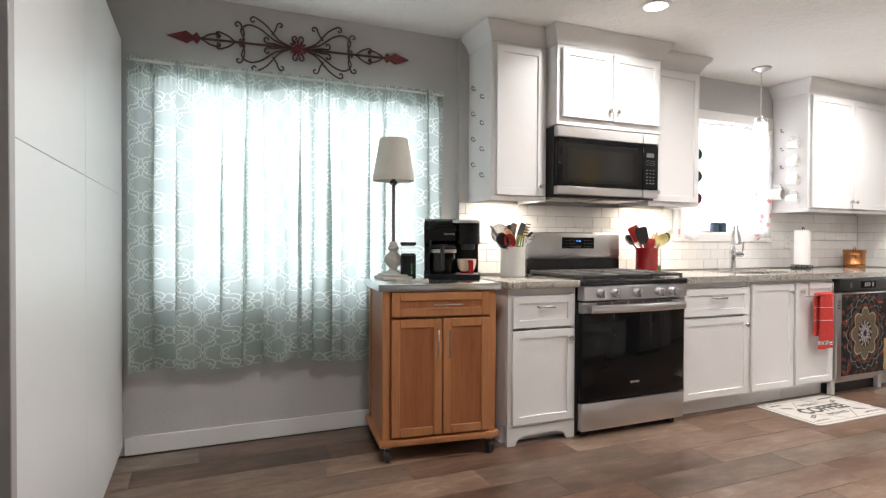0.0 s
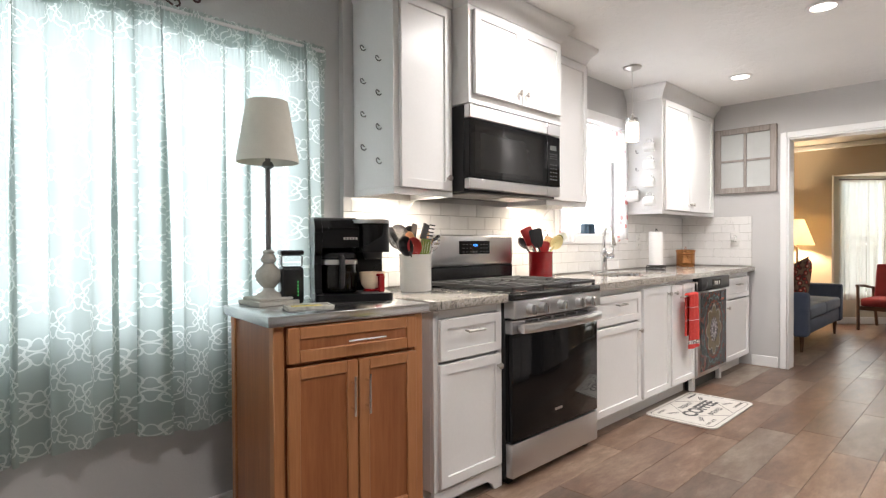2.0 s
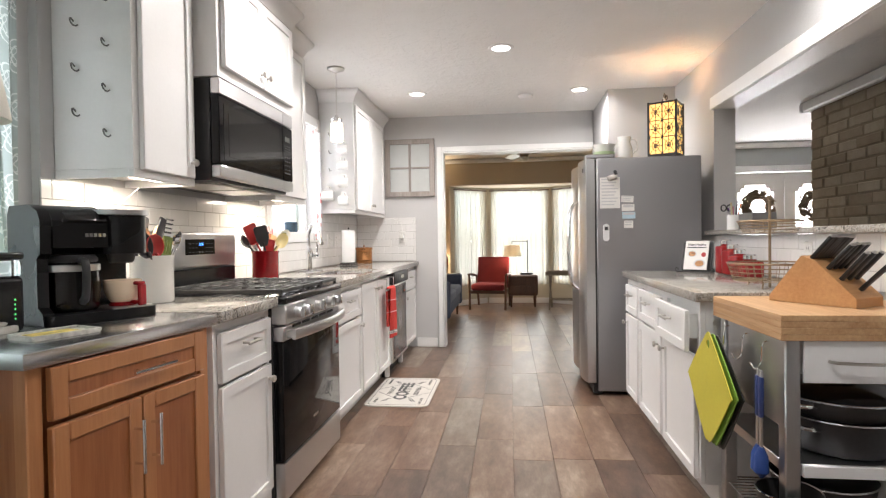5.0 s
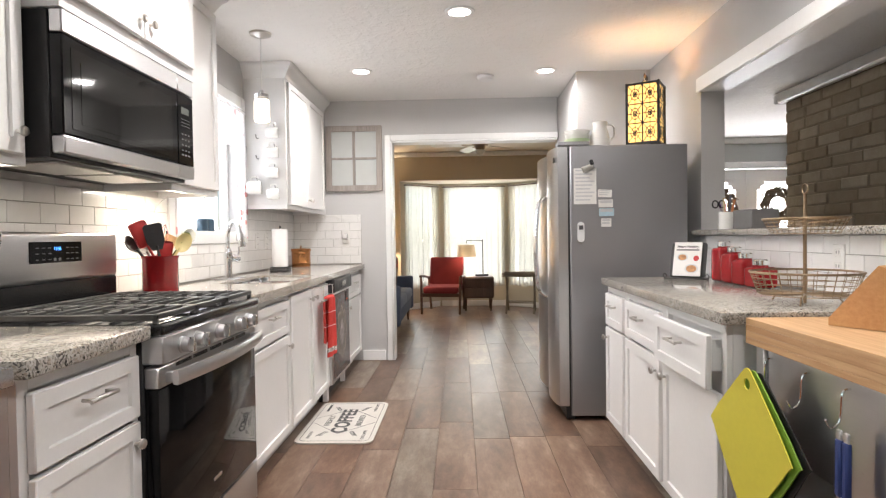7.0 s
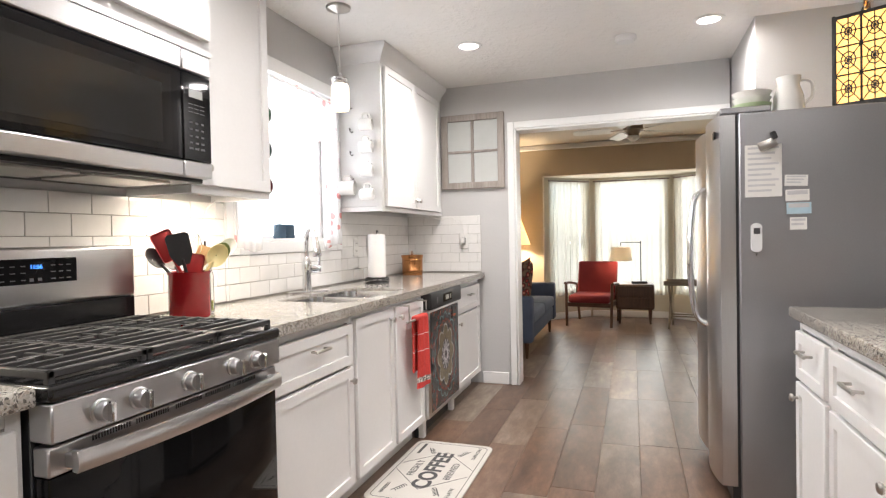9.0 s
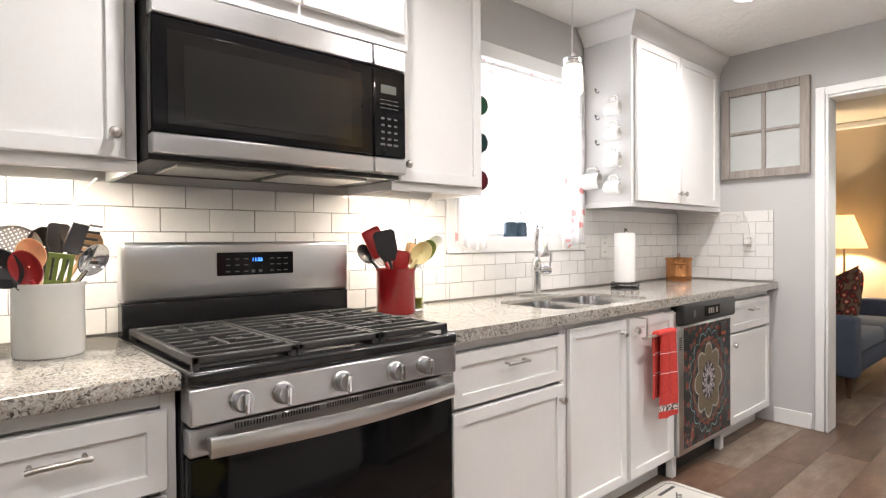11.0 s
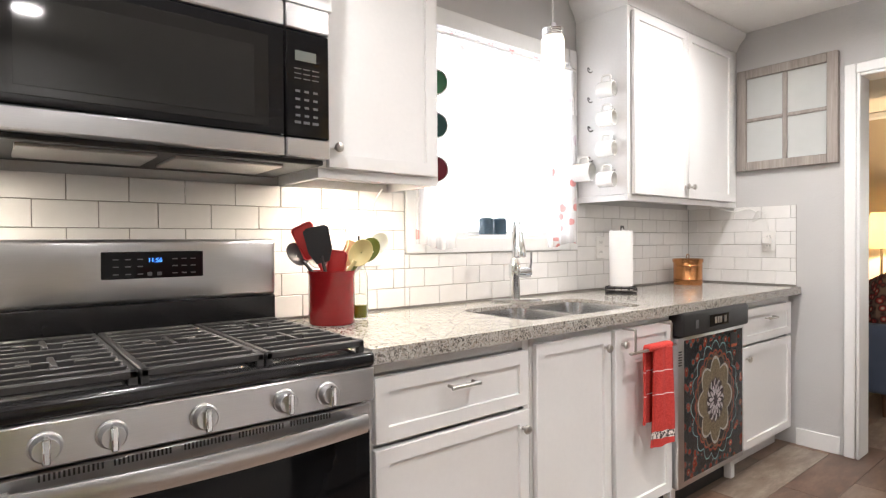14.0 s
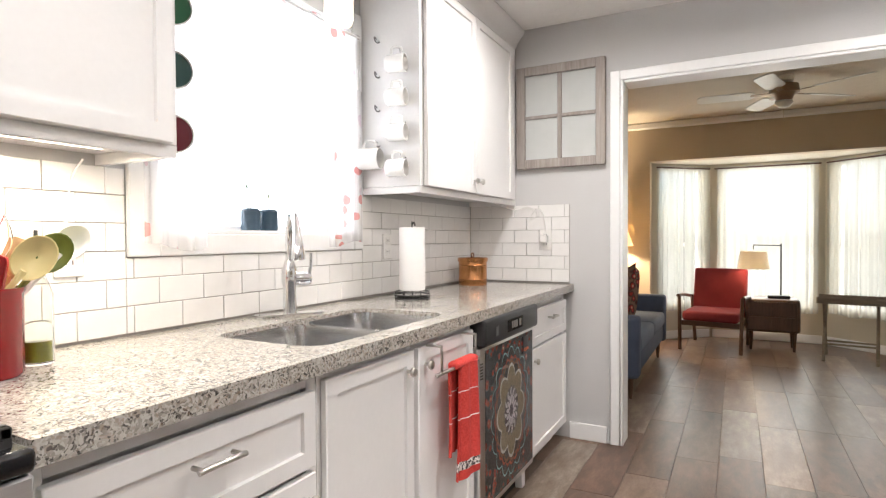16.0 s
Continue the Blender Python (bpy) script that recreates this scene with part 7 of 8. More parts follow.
def pan(label, x, y, z, r, h, lid=False, helper=True, material=None):
    ob = thing("pan", label, "pan", x, y, z)
    bm = bmesh.new()
    lathe(bm, [(r * 0.8, 0), (r * 0.86, 0.006), (r, h), (r * 1.03, h), (r * 0.985, h - 0.004), (r * 0.84, 0.008)], seg=40)
    part("pan_body", bm, material or M_IRON, ob)
    part("rim", piped([(r * 1.02 * math.cos(2 * math.pi * i / 40), r * 1.02 * math.sin(2 * math.pi * i / 40), h) for i in range(40)], 0.003, 6, True), M_CHROME, ob)
    if lid:
        part("lid", turned([(r * 1.0, h + 0.003), (r * 0.9, h + 0.015), (r * 0.4, h + 0.03), (0.02, h + 0.034)], seg=40), M_BLACK, ob)
        part("lid_handle", piped(bowed([(0.0, -0.045, h + 0.034), (0, -0.04, h + 0.055), (0, 0.04, h + 0.055), (0, 0.045, h + 0.034)], 5), 0.006, 8), M_CHROME, ob)
    if helper:
        for a in (120, 300):
            ca, sa = math.cos(radians(a)), math.sin(radians(a))
            part("loop_handle", piped(bowed([((r * ca - 0.05 * sa), (r * sa + 0.05 * ca), h * 0.75), ((r + 0.05) * ca - 0.04 * sa, (r + 0.05) * sa + 0.04 * ca, h * 0.85), ((r + 0.05) * ca + 0.04 * sa, (r + 0.05) * sa - 0.04 * ca, h * 0.85), ((r * ca + 0.05 * sa), (r * sa - 0.05 * ca), h * 0.75)], 5), 0.007, 8), M_CHROME, ob)
    return ob


M_ANODISED = paint("anodised_grey", (0.055, 0.055, 0.058), 0.38, 0.15, 80, 0.1, metal=0.5)
pan("deep dark grey pan on the cart shelf", -0.22, -2.66, 0.421, 0.175, 0.115, material=M_ANODISED)
pan("wide black pan with lid stacked on a deep grey pan", -0.23, -2.65, 0.5385, 0.185, 0.062, lid=True)
pan("black cast pot on the wire shelf", -0.36, -2.44, 0.174, 0.09, 0.15, helper=False)
pan("black roasting pan on the wire shelf", -0.12, -2.66, 0.174, 0.16, 0.11, helper=False)

# knife block
block = thing("knife_block", "wooden knife block full of black-handled knives", "knife block", -0.12, -2.68, BT + 0.001, 212)
M_KB = wood("knife_block_wood", (0.50, 0.25, 0.10), (0.66, 0.38, 0.17), 0.4, "y", 0.9)
prof = [(-0.16, 0.0), (0.13, 0.0), (0.13, 0.03), (0.0, 0.15), (-0.045, 0.165), (-0.16, 0.02)]
part("wood_block", plate(prof, -0.075, 0.075, pose(0, 0, 0, 90)), M_KB, block)
rng = random.Random(4)
for row, (bx, bz, n, ln) in enumerate(((-0.02, 0.155, 8, 0.10), (0.025, 0.118, 4, 0.115), (0.065, 0.085, 3, 0.12), (0.10, 0.05, 1, 0.12))):
    for i in range(n):
        y = -0.062 + 0.124 * (i + 0.5) / n
        k = part("knife", quick((-0.006, -0.011, 0.0, 0.006, 0.011, ln), b=0.004, seg=2), M_BLACK_MATT, block, "black knife handle", pose(bx, y, bz, 0, 42 + rng.uniform(-2, 2), 0))
        part("rivet_cap", quick((-0.0062, -0.0105, ln, 0.0062, 0.0105, ln + 0.004), b=0.001), M_STEEL, k, "steel butt cap")

# ---- living room ----
M_TAN = plaster("tan_wall_paint", (0.55, 0.46, 0.34), 60, 0.15)
M_TANCEIL = plaster("textured_ceiling", (0.66, 0.60, 0.50), 18, 0.6)
LZ, LX, BAYX, LS = 2.40, 6.9, 7.55, -3.2
BAY0, BAY1, BAYZ = -0.63, -2.89, 1.98
wall_living = structure("wall_living_north", quick((EAST + 0.121, 0.0, 0, LX, 0.16, LZ)), M_TAN, "tan painted living room wall", "wall")
structure("wall_living_east", quick((LX, BAY0, 0, LX + 0.14, 0.16, LZ), (LX, BAY1, BAYZ, LX + 0.14, BAY0, LZ), (LX, LS - 0.14, 0, LX + 0.14, BAY1, LZ)), M_TAN, "tan painted wall over a bay window", "wall")
structure("wall_living_south", quick((EAST + 0.121, LS - 0.14, 0, LX, LS, LZ)), M_TAN, "tan painted living room wall", "wall")
structure("ceiling_living", quick((EAST + 0.121, LS - 0.14, LZ, LX + 0.14, 0.16, LZ + 0.1)), M_TANCEIL, "textured living room ceiling", "ceiling")
structure("ceiling_bay", quick((LX + 0.141, BAY1 - 0.1, BAYZ, BAYX + 0.4, BAY0 + 0.1, BAYZ + 0.1)), M_TANCEIL, "low plain ceiling of the bay", "ceiling")
run_trim("trim", "white crown moulding in the living room", [(LX - 0.06, LS, LZ - 0.07, LX - 0.001, -0.06, LZ - 0.001), (EAST + 0.125, -0.06, LZ - 0.07, LX - 0.001, -0.001, LZ - 0.001)], 0.015)
M_BAYWALL = plaster("pale_tan_wall_paint", (0.52, 0.48, 0.39), 60, 0.12)
M_SHEER2 = sheer_cloth("sheer_white_cloth", (0.80, 0.80, 0.73), 0.5)
corners = [(LX + 0.14, BAY0), (BAYX, -1.21), (BAYX, BAY1 + BAY0 + 1.21), (LX + 0.14, BAY1)]
for i in range(3):
    p, q = Vector((*corners[i], 0)), Vector((*corners[i + 1], 0))
    d = (q - p)
    ln = d.length
    ang = math.degrees(math.atan2(d.y, d.x))
    m = pose(p.x, p.y, 0, 0, 0, ang)
    a = 0.1 if i != 1 else 0.10
    wl = structure("wall_bay", quick((0, 0, 0, ln, 0.12, 0.38), (0, 0, 1.93, ln, 0.12, BAYZ - 0.001), (0, 0, 0.38, a, 0.12, 1.93), (ln - a, 0, 0.38, ln, 0.12, 1.93)), M_BAYWALL, "pale tan wall of the bay below its window", "wall")
    wl.matrix_basis = m
    bb = run_trim("baseboard", "white baseboard of the bay", [(0.02, -0.014, 0, ln - 0.02, -0.001, 0.09)])
    bb.matrix_basis = m
    wn_ob = tagged(new("window_3"), "tall white-framed bay window with muntins", "window", "", "structure")
    wn_ob.matrix_basis = m
    w0, w1 = a, ln - a
    part("frame", quick((w0, 0.05, 0.38, w0 + 0.035, 0.09, 1.93), (w1 - 0.035, 0.05, 0.38, w1, 0.09, 1.93), (w0, 0.051, 0.38, w1, 0.089, 0.42), (w0, 0.051, 1.89, w1, 0.089, 1.929)), M_TRIM, wn_ob)
    part("sash_rail", quick((w0 + 0.03, 0.052, 1.05, w1 - 0.03, 0.088, 1.09)), M_TRIM, wn_ob)
    for k in range(1, 3 if i != 1 else 4):
        x = w0 + (w1 - w0) * k / (3 if i != 1 else 4)
        part("muntin", quick((x - 0.008, 0.06, 0.42, x + 0.008, 0.08, 1.89)), M_LEGEND, wn_ob)
    for k in range(1, 6):
        z = 0.42 + 1.47 * k / 6
        part("muntin", quick((w0 + 0.035, 0.061, z - 0.006, w1 - 0.035, 0.079, z + 0.006)), M_LEGEND, wn_ob)
    cu = thing("curtain", "sheer white curtains on a bay window", "curtain", group="sheer curtains in the bay")
    cu.matrix_basis = m @ pose(0, -0.035, 0)
    part("rod", piped([(0.04, 0, 1.93), (ln - 0.04, 0, 1.93)], 0.008, 8), M_WROUGHT, cu)
    for s, (u0, u1) in enumerate(((0.06, 0.5), (0.5, 0.94))):
        pleated("curtain_panel", ln * u0, ln * u1, 0.33, 1.95, M_SHEER2, cu, 40 + i * 2 + s, 0.016, 4.5, nx=60, nz=12)

# ceiling fan
M_FANWHITE = paint("fan_white", (0.72, 0.72, 0.66), 0.4, 0.05, 40, 0.03)
M_BRONZE = paint("aged_bronze", (0.26, 0.19, 0.12), 0.4, 0.2, 60, 0.1, metal=0.4)
fan = thing("ceiling_fan", "white-bladed ceiling fan with bronze housing", "ceiling fan", 5.5, -1.80, LZ - 0.001)
part("canopy", turned([(0.07, 0), (0.065, -0.04), (0.02, -0.06)], seg=24), M_FANWHITE, fan)
part("motor_housing", turned([(0.05, -0.05), (0.10, -0.07), (0.105, -0.13), (0.07, -0.15), (0.05, -0.19), (0.02, -0.20)], seg=28), M_BRONZE, fan)
part("light_bowl", turned([(0.06, -0.19), (0.065, -0.205), (0.04, -0.235), (0.01, -0.245)], seg=24), M_FANWHITE, fan)
for i in range(5):
    a = 72 * i + 20
    bl = part("blade", plate(round_rect(0.2, -0.065, 0.62, 0.065, 0.05), -0.003, 0.003), M_FANWHITE, fan, "white fan blade", pose(0, 0, -0.125, 0, 0, a) @ pose(0, 0, 0, 12))
    part("blade_arm", quick((0.09, -0.018, -0.006, 0.23, 0.018, -0.001), b=0.002), M_BRONZE, bl)
part("pull_chain", piped([(0.03, 0, -0.2), (0.03, 0, -0.34)], 0.0015, 5), M_CHROME, fan)

# sofa
M_BLUE_CLOTH = cloth("blue_grey_upholstery", (0.075, 0.095, 0.145), 0, 0.15)
# paler copy of the sofa cloth, with light on the seat tops in its colour
M_SOFA_LIT = cloth("lit_top_upholstery", (0.14, 0.165, 0.22), 0, 0.12)
M_WALNUT = wood("walnut", (0.055, 0.026, 0.014), (0.13, 0.065, 0.035), 0.4, "z")
sofa = thing("sofa", "blue-grey two-seat sofa on tapered wooden legs", "sofa", 4.42, -0.06, 0)
SL = 1.75
part("frame", quick((0.02, -0.80, 0.17, SL - 0.02, 0, 0.32), b=0.02, seg=2), M_BLUE_CLOTH, sofa)
part("backrest", quick((0.02, -0.18, 0.3, SL - 0.02, 0.0, 0.78), b=0.04, seg=3), M_BLUE_CLOTH, sofa)
for x in (0.0, SL - 0.14):
    part("armrest", quick((x, -0.82, 0.16, x + 0.14, -0.01, 0.60), b=0.03, seg=3), M_BLUE_CLOTH, sofa)
for x in (0.145, SL / 2 + 0.002):
    part("seat_cushion", quick((x, -0.82, 0.321, x + SL / 2 - 0.147, -0.18, 0.45), b=0.035, seg=3), M_SOFA_LIT, sofa)
for x in (0.1, SL - 0.1):
    for y in (-0.75, -0.06):
        part("leg", turned([(0.012, 0), (0.025, 0.172)], (x, y, 0), 12), M_WALNUT, sofa)


def floral():
    m, nt, b = tree("red_floral_cloth")
    vor = nt.nodes.new("ShaderNodeTexVoronoi")
    vor.inputs["Scale"].default_value = 22
    nt.links.new(coords(nt), vor.inputs["Vector"])
    nt.links.new(ramp(nt, vor.outputs["Distance"], [(0.1, (0.6, 0.5, 0.35)), (0.3, (0.40, 0.04, 0.03)), (0.5, (0.05, 0.02, 0.02)), (0.7, (0.2, 0.12, 0.08))]), b.inputs["Base Color"])
    b.inputs["Roughness"].default_value = 0.9
    return m


def cushion(bm, w, h, t):
    n = 10
    for s in (-1, 1):
        rows = []
        for j in range(n + 1):
            rows.append([])
            for i in range(n + 1):
                u, v = i / n * 2 - 1, j / n * 2 - 1
                k = (1 - u ** 4) * (1 - v ** 4)
                rows[-1].append(bm.verts.new((u * w / 2 * (1 - 0.06 * (1 - v * v)), s * t / 2 * k ** 0.5, v * h / 2 * (1 - 0.06 * (1 - u * u)))))
        for j in range(n):
            for i in range(n):
                bm.faces.new((rows[j][i], rows[j][i + 1], rows[j + 1][i + 1], rows[j + 1][i]))
    bmesh.ops.remove_doubles(bm, verts=bm.verts[:], dist=0.0005)


bm = bmesh.new()
cushion(bm, 0.46, 0.46, 0.17)
solid("throw_pillow", bm, floral(), "red and black floral throw pillow on the sofa", "pillow", at=pose(5.02, -0.66, 0.685, 12, 14, 32))

# red armchair
M_REDCLOTH = cloth("red_upholstery", (0.19, 0.018, 0.022), 0, 0.15)
chair = thing("armchair", "mid-century red armchair with dark wooden arms", "armchair", 6.85, -1.28, 0, -98)
part("seat", quick((-0.26, -0.30, 0.30, 0.26, 0.24, 0.40), b=0.03, seg=3), M_REDCLOTH, chair)
part("backrest", quick((-0.26, -0.04, 0.0, 0.26, 0.04, 0.46), b=0.025, seg=3), M_REDCLOTH, chair, at=pose(0, 0.24, 0.36, -14))
for s in (-1, 1):
    part("armrest", piped(bowed([(s * 0.29, 0.28, 0.50), (s * 0.31, 0.0, 0.54), (s * 0.30, -0.28, 0.55)], 6), 0.018, 10), M_WALNUT, chair)
    part("leg", piped([(s * 0.28, -0.29, 0.0), (s * 0.29, -0.27, 0.55)], 0.018, 10), M_WALNUT, chair)
    part("leg", piped([(s * 0.26, 0.34, 0.0), (s * 0.28, 0.26, 0.52)], 0.018, 10), M_WALNUT, chair)
    part("rail", quick((s * 0.27 - 0.012, -0.28, 0.25, s * 0.27 + 0.012, 0.27, 0.30), b=0.005), M_WALNUT, chair)
part("rail", quick((-0.27, -0.28, 0.25, 0.27, -0.255, 0.30), b=0.004), M_WALNUT, chair)

# side table with a swing-arm lamp
stand2 = thing("nightstand", "dark walnut two-drawer nightstand on tapered legs", "nightstand", 7.05, -1.80, 0, -90)
part("body", quick((-0.24, -0.18, 0.19, 0.24, 0.18, 0.52), b=0.03, seg=3), M_WALNUT, stand2)
for z in (0.21, 0.36):
    d = part("drawer_front", quick((-0.21, -0.188, z, 0.21, -0.17, z + 0.135), b=0.004), M_WALNUT, stand2)
    part("knob", turned([(0.01, 0), (0.012, 0.015)], seg=12, m=pose(0, -0.188, z + 0.07, 90)), M_WALNUT, d)
for x in (-0.19, 0.19):
    for y in (-0.13, 0.13):
        part("leg", turned([(0.012, 0), (0.024, 0.195)], (x, y, 0), 12), M_WALNUT, stand2)
swing = thing("table_lamp", "black swing-arm lamp with a cream drum shade", "lamp", 7.05, -1.86, 0.521)
part("base", quick((-0.06, -0.10, 0, 0.06, 0.10, 0.03), b=0.006), M_BLACK_MATT, swing)
part("pole", piped([(0, -0.02, 0.02), (0, -0.02, 0.56)], 0.008, 8), M_BLACK_MATT, swing)
part("arm", piped([(0, -0.02, 0.54), (0, 0.23, 0.545), (-0.06, 0.23, 0.54), (-0.06, 0.23, 0.50)], 0.006, 8), M_BLACK_MATT, swing)
bm = bmesh.new()
lathe(bm, [(0.15, 0.30), (0.12, 0.48), (0.118, 0.48), (0.148, 0.30)], (-0.06, 0.23, 0), 32, caps=False)
part("shade", bm, M_LINEN, swing, "cream drum shade")

# folding tray table
M_GREYWOOD = wood("grey_wood", (0.16, 0.13, 0.10), (0.30, 0.26, 0.20), 0.7, "x")
tt = thing("tray_table", "grey wooden folding tray table", "tray table", 6.72, -2.42, 0, -100)
part("tray", quick((-0.26, -0.17, 0.53, 0.26, 0.17, 0.545), (-0.26, -0.17, 0.545, 0.26, -0.155, 0.59), (-0.26, 0.155, 0.545, 0.26, 0.17, 0.59), b=0.003), M_GREYWOOD, tt)
for x in (-0.2, 0.2):
    for s in (-1, 1):
        part("leg", piped([(x, s * 0.19, 0.0), (x, -s * 0.15, 0.53)], 0.014, 6), M_GREYWOOD, tt)
part("stretcher", piped([(-0.2, 0.1, 0.15), (0.2, 0.1, 0.15)], 0.01, 6), M_GREYWOOD, tt)
part("stretcher", piped([(-0.2, -0.1, 0.15), (0.2, -0.1, 0.15)], 0.01, 6), M_GREYWOOD, tt)

# floor lamp by the sofa
fl = thing("floor_lamp", "bronze floor lamp with a wide glowing cone shade", "lamp", 6.6, -0.3, 0)
part("base", turned([(0.14, 0), (0.13, 0.02), (0.03, 0.035)], seg=28), M_BRONZE, fl)
part("pole", piped([(0, 0, 0.03), (0, 0, 1.38)], 0.012, 10), M_BRONZE, fl)
bm = bmesh.new()
lathe(bm, [(0.20, 1.06), (0.08, 1.40), (0.078, 1.40), (0.198, 1.06)], seg=36, caps=False)
part("shade", bm, cloth("warm_shade", (0.80, 0.72, 0.56), 0.6), fl, "glowing fabric cone shade")

# ---- dining room beyond the bar ----
M_DGREY = plaster("blue_grey_wall_paint", (0.42, 0.44, 0.44), 60, 0.1)
DX = 6.0
structure("wall_dining_east", quick((DX, -8.0, 0, DX + 0.14, -6.12, CEIL), (DX, -6.12, 1.98, DX + 0.14, -4.60, CEIL), (DX, -4.60, 0, DX + 0.14, LS - 0.141, CEIL)), M_DGREY, "grey painted wall with double doors", "wall")
structure("wall_dining_south", quick((-1.3, -8.14, 0, DX + 0.14, -8.0, CEIL)), M_DGREY, "grey painted dining room wall", "wall")
structure("wall_dining_west", quick((-1.44, -8.14, 0, -1.301, SOUTH - 0.901, CEIL)), M_DGREY, "grey painted dining room wall", "wall")
structure("ceiling_dining", quick((-1.44, -8.14, CEIL + 0.001, DX + 0.14, SOUTH - 0.902, CEIL + 0.11), (EAST + 0.13, SOUTH - 0.9, CEIL + 0.001, DX + 0.14, LS - 0.142, CEIL + 0.11)), M_CEIL, "white textured dining room ceiling", "ceiling")
run_trim("trim", "white crown moulding in the dining room", [(DX - 0.07, -7.9, CEIL - 0.08, DX - 0.001, LS - 0.15, CEIL - 0.001), (-1.2, -4.47, CEIL - 0.1, 3.60, -4.40, CEIL - 0.001), (3.60, -5.2, CEIL - 0.1, 3.66, -4.40, CEIL - 0.002)], 0.015)
run_trim("trim", "white casing over the double doors", [(DX - 0.02, -6.2, 1.98, DX - 0.001, -4.52, 2.06)], 0.004)
for i, (a, b) in enumerate(((-5.355, -4.605), (-6.115, -5.36))):
    dr = tagged(new("door_%d" % (i + 1)), "white garden door with a shaped glass light and wreath", "door", "", "structure")
    dr.matrix_basis = pose(DX + 0.04, a, 0)
    w = b - a
    g0, g1, gz0, gz1 = 0.14, w - 0.14, 0.95, 1.80
    part("leaf", quick((0, 0, 0.01, 0.04, g0, 1.97), (0, g1, 0.01, 0.04, w, 1.97), (0.001, g0, 0.01, 0.039, g1, gz0), (0.001, g0, gz1, 0.039, g1, 1.97)), M_TRIM, dr)
    for s, y in ((1, g0), (-1, g1)):
        part("shaped_corner", plate([(y, gz1 + 0.0), (y, gz1 - 0.10), (y + s * 0.04, gz1 - 0.10), (y + s * 0.05, gz1 - 0.05), (y + s * 0.10, gz1 - 0.04), (y + s * 0.10, gz1)], 0.002, 0.038, Matrix(((0, 0, 1, 0), (1, 0, 0, 0), (0, 1, 0, 0), (0, 0, 0, 1)))), M_TRIM, dr)
    part("pane", quick((0.018, g0, gz0, 0.022, g1, gz1)), M_PANE, dr, "clear glass pane").visible_shadow = False
    wr = thing("wreath", "dark twig wreath hung on a garden door", "wreath", DX - 0.03, (a + b) / 2, 1.50, group="wreaths on the garden doors")
    rng = random.Random(70 + i)
    bm = bmesh.new()
    for k in range(420):
        t = rng.uniform(0, 6.283)
        r = 0.165 + rng.uniform(-0.06, 0.055)
        c = Vector((rng.uniform(-0.02, 0.02), r * math.cos(t), r * math.sin(t)))
        d = Vector((rng.uniform(-0.02, 0.02), -math.sin(t), math.cos(t))) * 0.05 + Vector((rng.uniform(-0.02, 0.02), rng.uniform(-0.03, 0.03), rng.uniform(-0.03, 0.03)))
        cyl(bm, c, c + d, 0.018, 4, 0.004)
    part("twig_ring", bm, paint("dry_twigs", (0.17, 0.12, 0.075), 0.8, 0.4, 60, 0.2), wr)

# brick chimney wall
M_BRICK, nt_b, bs_b = tree("painted_brick")
_oi = nt_b.nodes.new("ShaderNodeObjectInfo")
_v = coords(nt_b, (1, 1, 1), True)
_f = math_node(nt_b, "ADD", math_node(nt_b, "MULTIPLY", _oi.outputs["Random"], 0.5), math_node(nt_b, "MULTIPLY", noise_tex(nt_b, _v, 14, 5, 0.65), 0.5))
nt_b.links.new(ramp(nt_b, _f, [(0.15, (0.27, 0.22, 0.155)), (0.5, (0.38, 0.315, 0.23)), (0.85, (0.52, 0.46, 0.365))]), bs_b.inputs["Base Color"])
bs_b.inputs["Roughness"].default_value = 0.9
bump(nt_b, bs_b, noise_tex(nt_b, _v, 60, 4), 0.6, 0.004)
brick_wall = structure("wall_brick", quick((-1.2, -5.2, 0, 3.58, -4.484, CEIL)), paint("brown_mortar", (0.27, 0.225, 0.165), 0.95, 0.25, 60, 0.5), "rough brown-grey brick chimney wall", "wall")

# ---- pieces of walls and floors ----
piece_cache = {}


def piece(name, parent, size, at, material, b=0.002):
    """One piece as an object of its own; alike pieces share a mesh."""
    key = (name, material.name, tuple(round(s, 4) for s in size))
    if key not in piece_cache:
        sx, sy, sz = size
        piece_cache[key] = mesh_of(quick((0, 0, 0, sx, sy, sz), b=b), name, material, smooth=False)
    ob = new(name, piece_cache[key])
    ob.parent = parent
    ob.matrix_basis = at
    return ob


TW, TH, TG = 0.152, 0.0755, 0.0022


def tile_run(parent, m, u0, u1, z0, z1, shift, rng):
    """Running-bond wall tiles in a local plane: u along the wall, z up, facing -y."""
    r = 0
    z = z0
    while z < z1 - 0.012:
        h = min(TH, z1 - z) - TG
        u = u0 - ((shift + (TW / 2 if r % 2 else 0)) % TW)
        while u < u1 - 0.006:
            a, b = max(u, u0), min(u + TW, u1)
            if b - a > 0.015:
                piece("tile", parent, (b - a - TG, 0.007, h), m @ pose(a, -0.0085 - rng.uniform(0, 0.0006), z + 0.0015, rng.uniform(-0.15, 0.15), 0, rng.uniform(-0.12, 0.12)), M_TILE, 0.0012)
            u += TW
        z += TH
        r += 1


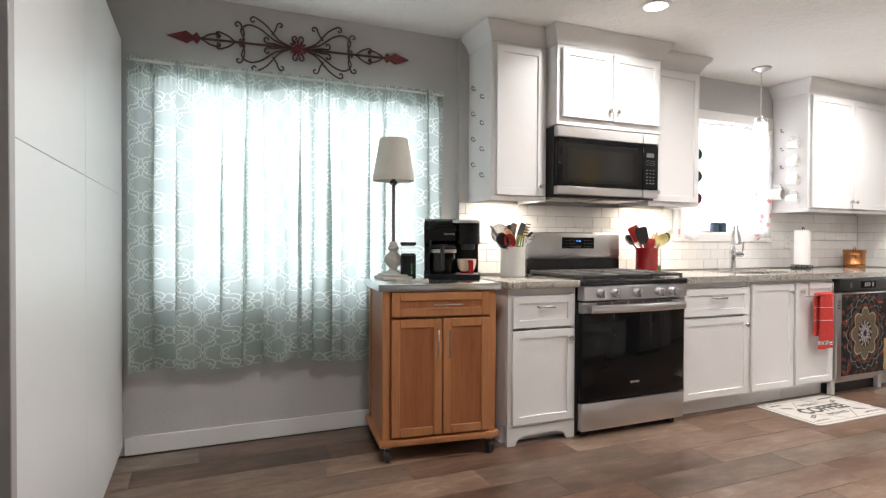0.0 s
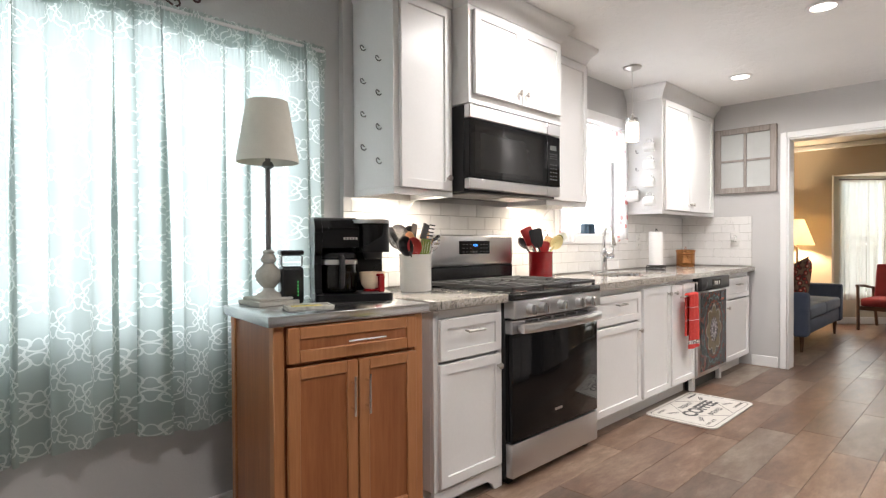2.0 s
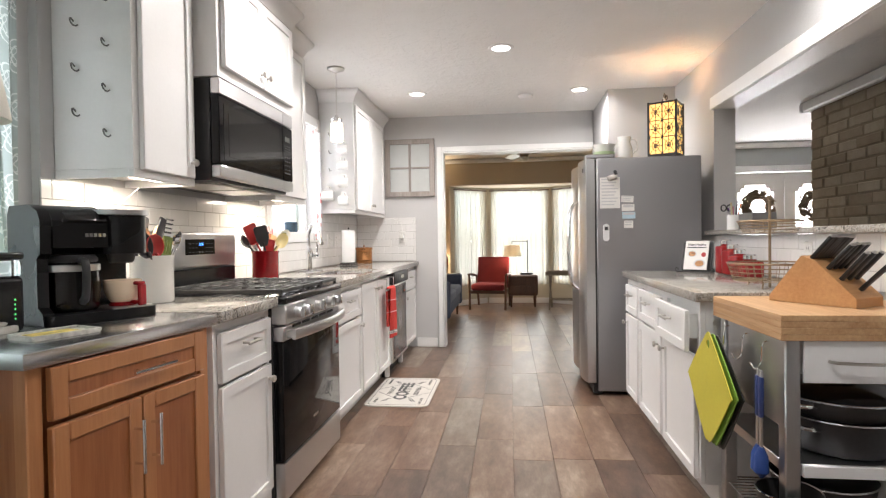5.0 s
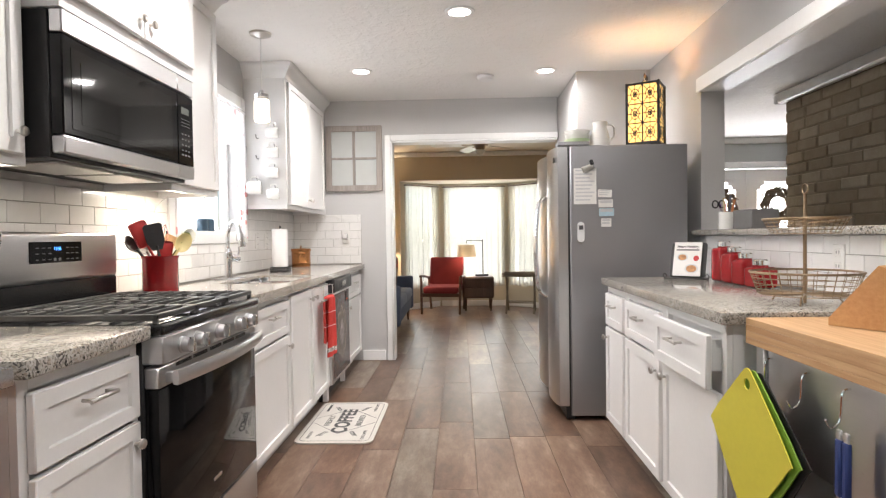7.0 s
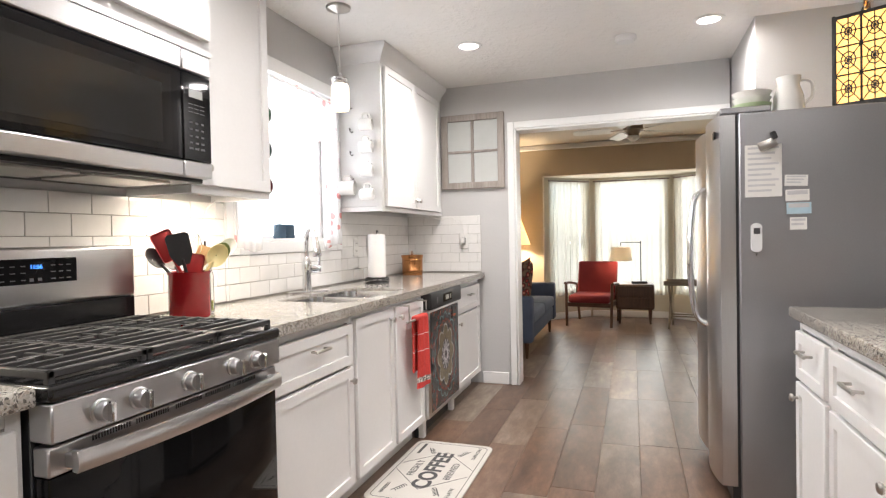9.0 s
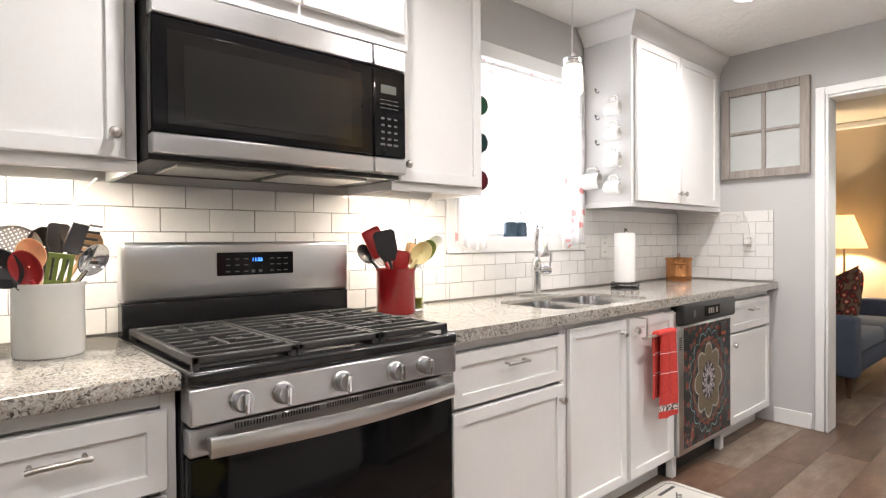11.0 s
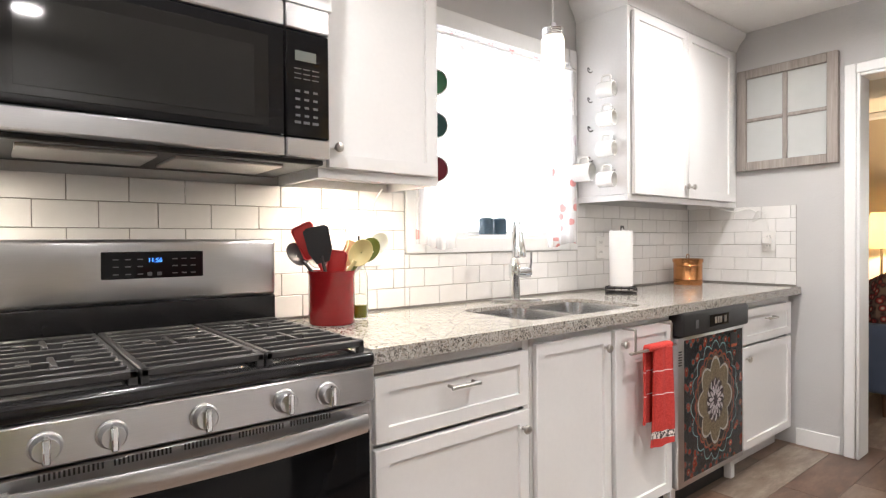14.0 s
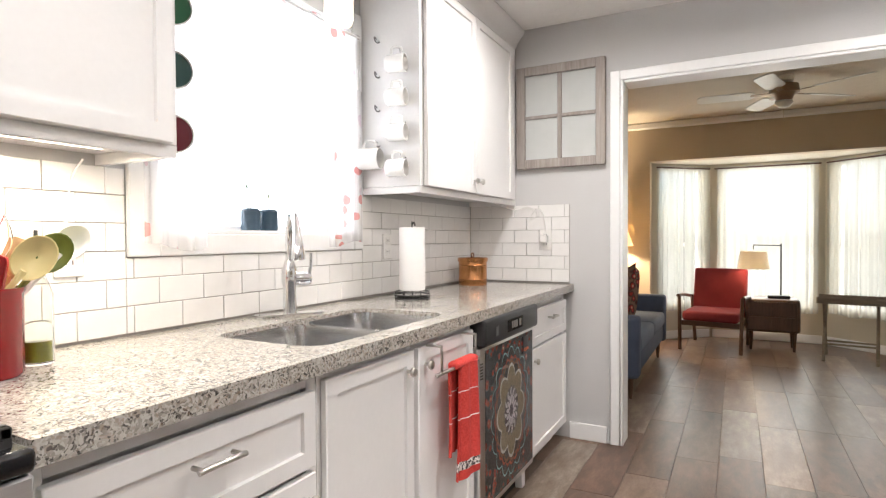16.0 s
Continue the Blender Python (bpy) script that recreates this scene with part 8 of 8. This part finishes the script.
rng = random.Random(11)
part("tile_backing", quick((-0.45, -0.0025, TOP_Z + 0.001, 1.324, -0.0002, UZ), (1.324, -0.0025, TOP_Z + 0.001, 2.406, -0.0002, 1.104), (2.406, -0.0025, TOP_Z + 0.001, EAST - 0.001, -0.0002, UZ)), M_GROUT, wall_north)
part("tile_backing", quick((EAST - 0.0025, -0.63, TOP_Z + 0.001, EAST - 0.0002, -0.003, UZ)), M_GROUT, wall_east)
I = Matrix()
tile_run(wall_north, I, -0.45, 1.322, TOP_Z + 0.007, UZ, 0.030, rng)
tile_run(wall_north, I, 1.322, 2.408, TOP_Z + 0.007, 1.103, 0.130, rng)
tile_run(wall_north, I, 2.408, EAST - 0.01, TOP_Z + 0.007, UZ, 0.0, rng)
tile_run(wall_east, pose(EAST, 0, 0, 0, 0, -90), 0.008, 0.63, TOP_Z + 0.007, UZ, 0.09, rng)
tile_run(wall_south, pose(0, SOUTH + 0.006, 0, 0, 0, 180), -PASS_X + 0.02, 1.15, TOP_Z + 0.002, 1.114, 0.07, rng)

# floor planks: the kitchen's one by one, the rest joined
PW, PL, GAP = 0.2, 0.91, 0.002
rng = random.Random(5)
far = bmesh.new()
y = 0.0
row = 0
while y > -7.9:
    x = -3.2 - rng.uniform(0, PL)
    while x < 7.8:
        a, b = max(x, -3.1), min(x + PL, 7.75)
        if b - a > 0.05:
            near = -2.35 < x and x + PL < 4.7 and y > -2.95
            if near:
                piece("plank", floor, (b - a - GAP, PW - GAP, 0.009), pose(a, y - PW + GAP / 2, -0.009 + rng.uniform(-0.0003, 0.0003)), M_FLOOR, 0.0006)
            elif x < 4.5 or y > LS:
                box(far, a, y - PW + GAP / 2, -0.009, b - GAP, y - GAP / 2, -0.0002)
        x += PL
    y -= PW
    row += 1
tagged(part("planks", far, M_FLOOR, floor), kind="stuff")

# bricks of the chimney wall
rng = random.Random(9)
z = 0.98
r = 0
while z < CEIL - 0.1:
    x = -1.2 - (0.15 if r % 2 else 0)
    while x < 3.58:
        w = rng.uniform(0.26, 0.34)
        a, b = max(x, -1.2), min(x + w, 3.59)
        if b - a > 0.04 and a > 0.1:
            piece("brick", brick_wall, (round(b - a - 0.012, 2), 0.03, 0.083), pose(a, -4.505, z, rng.uniform(-1, 1), rng.uniform(-0.6, 0.6), 0) @ pose(0, rng.uniform(-0.008, 0.008), 0), M_BRICK, 0.006)
        x += w
    z += 0.094
    r += 1
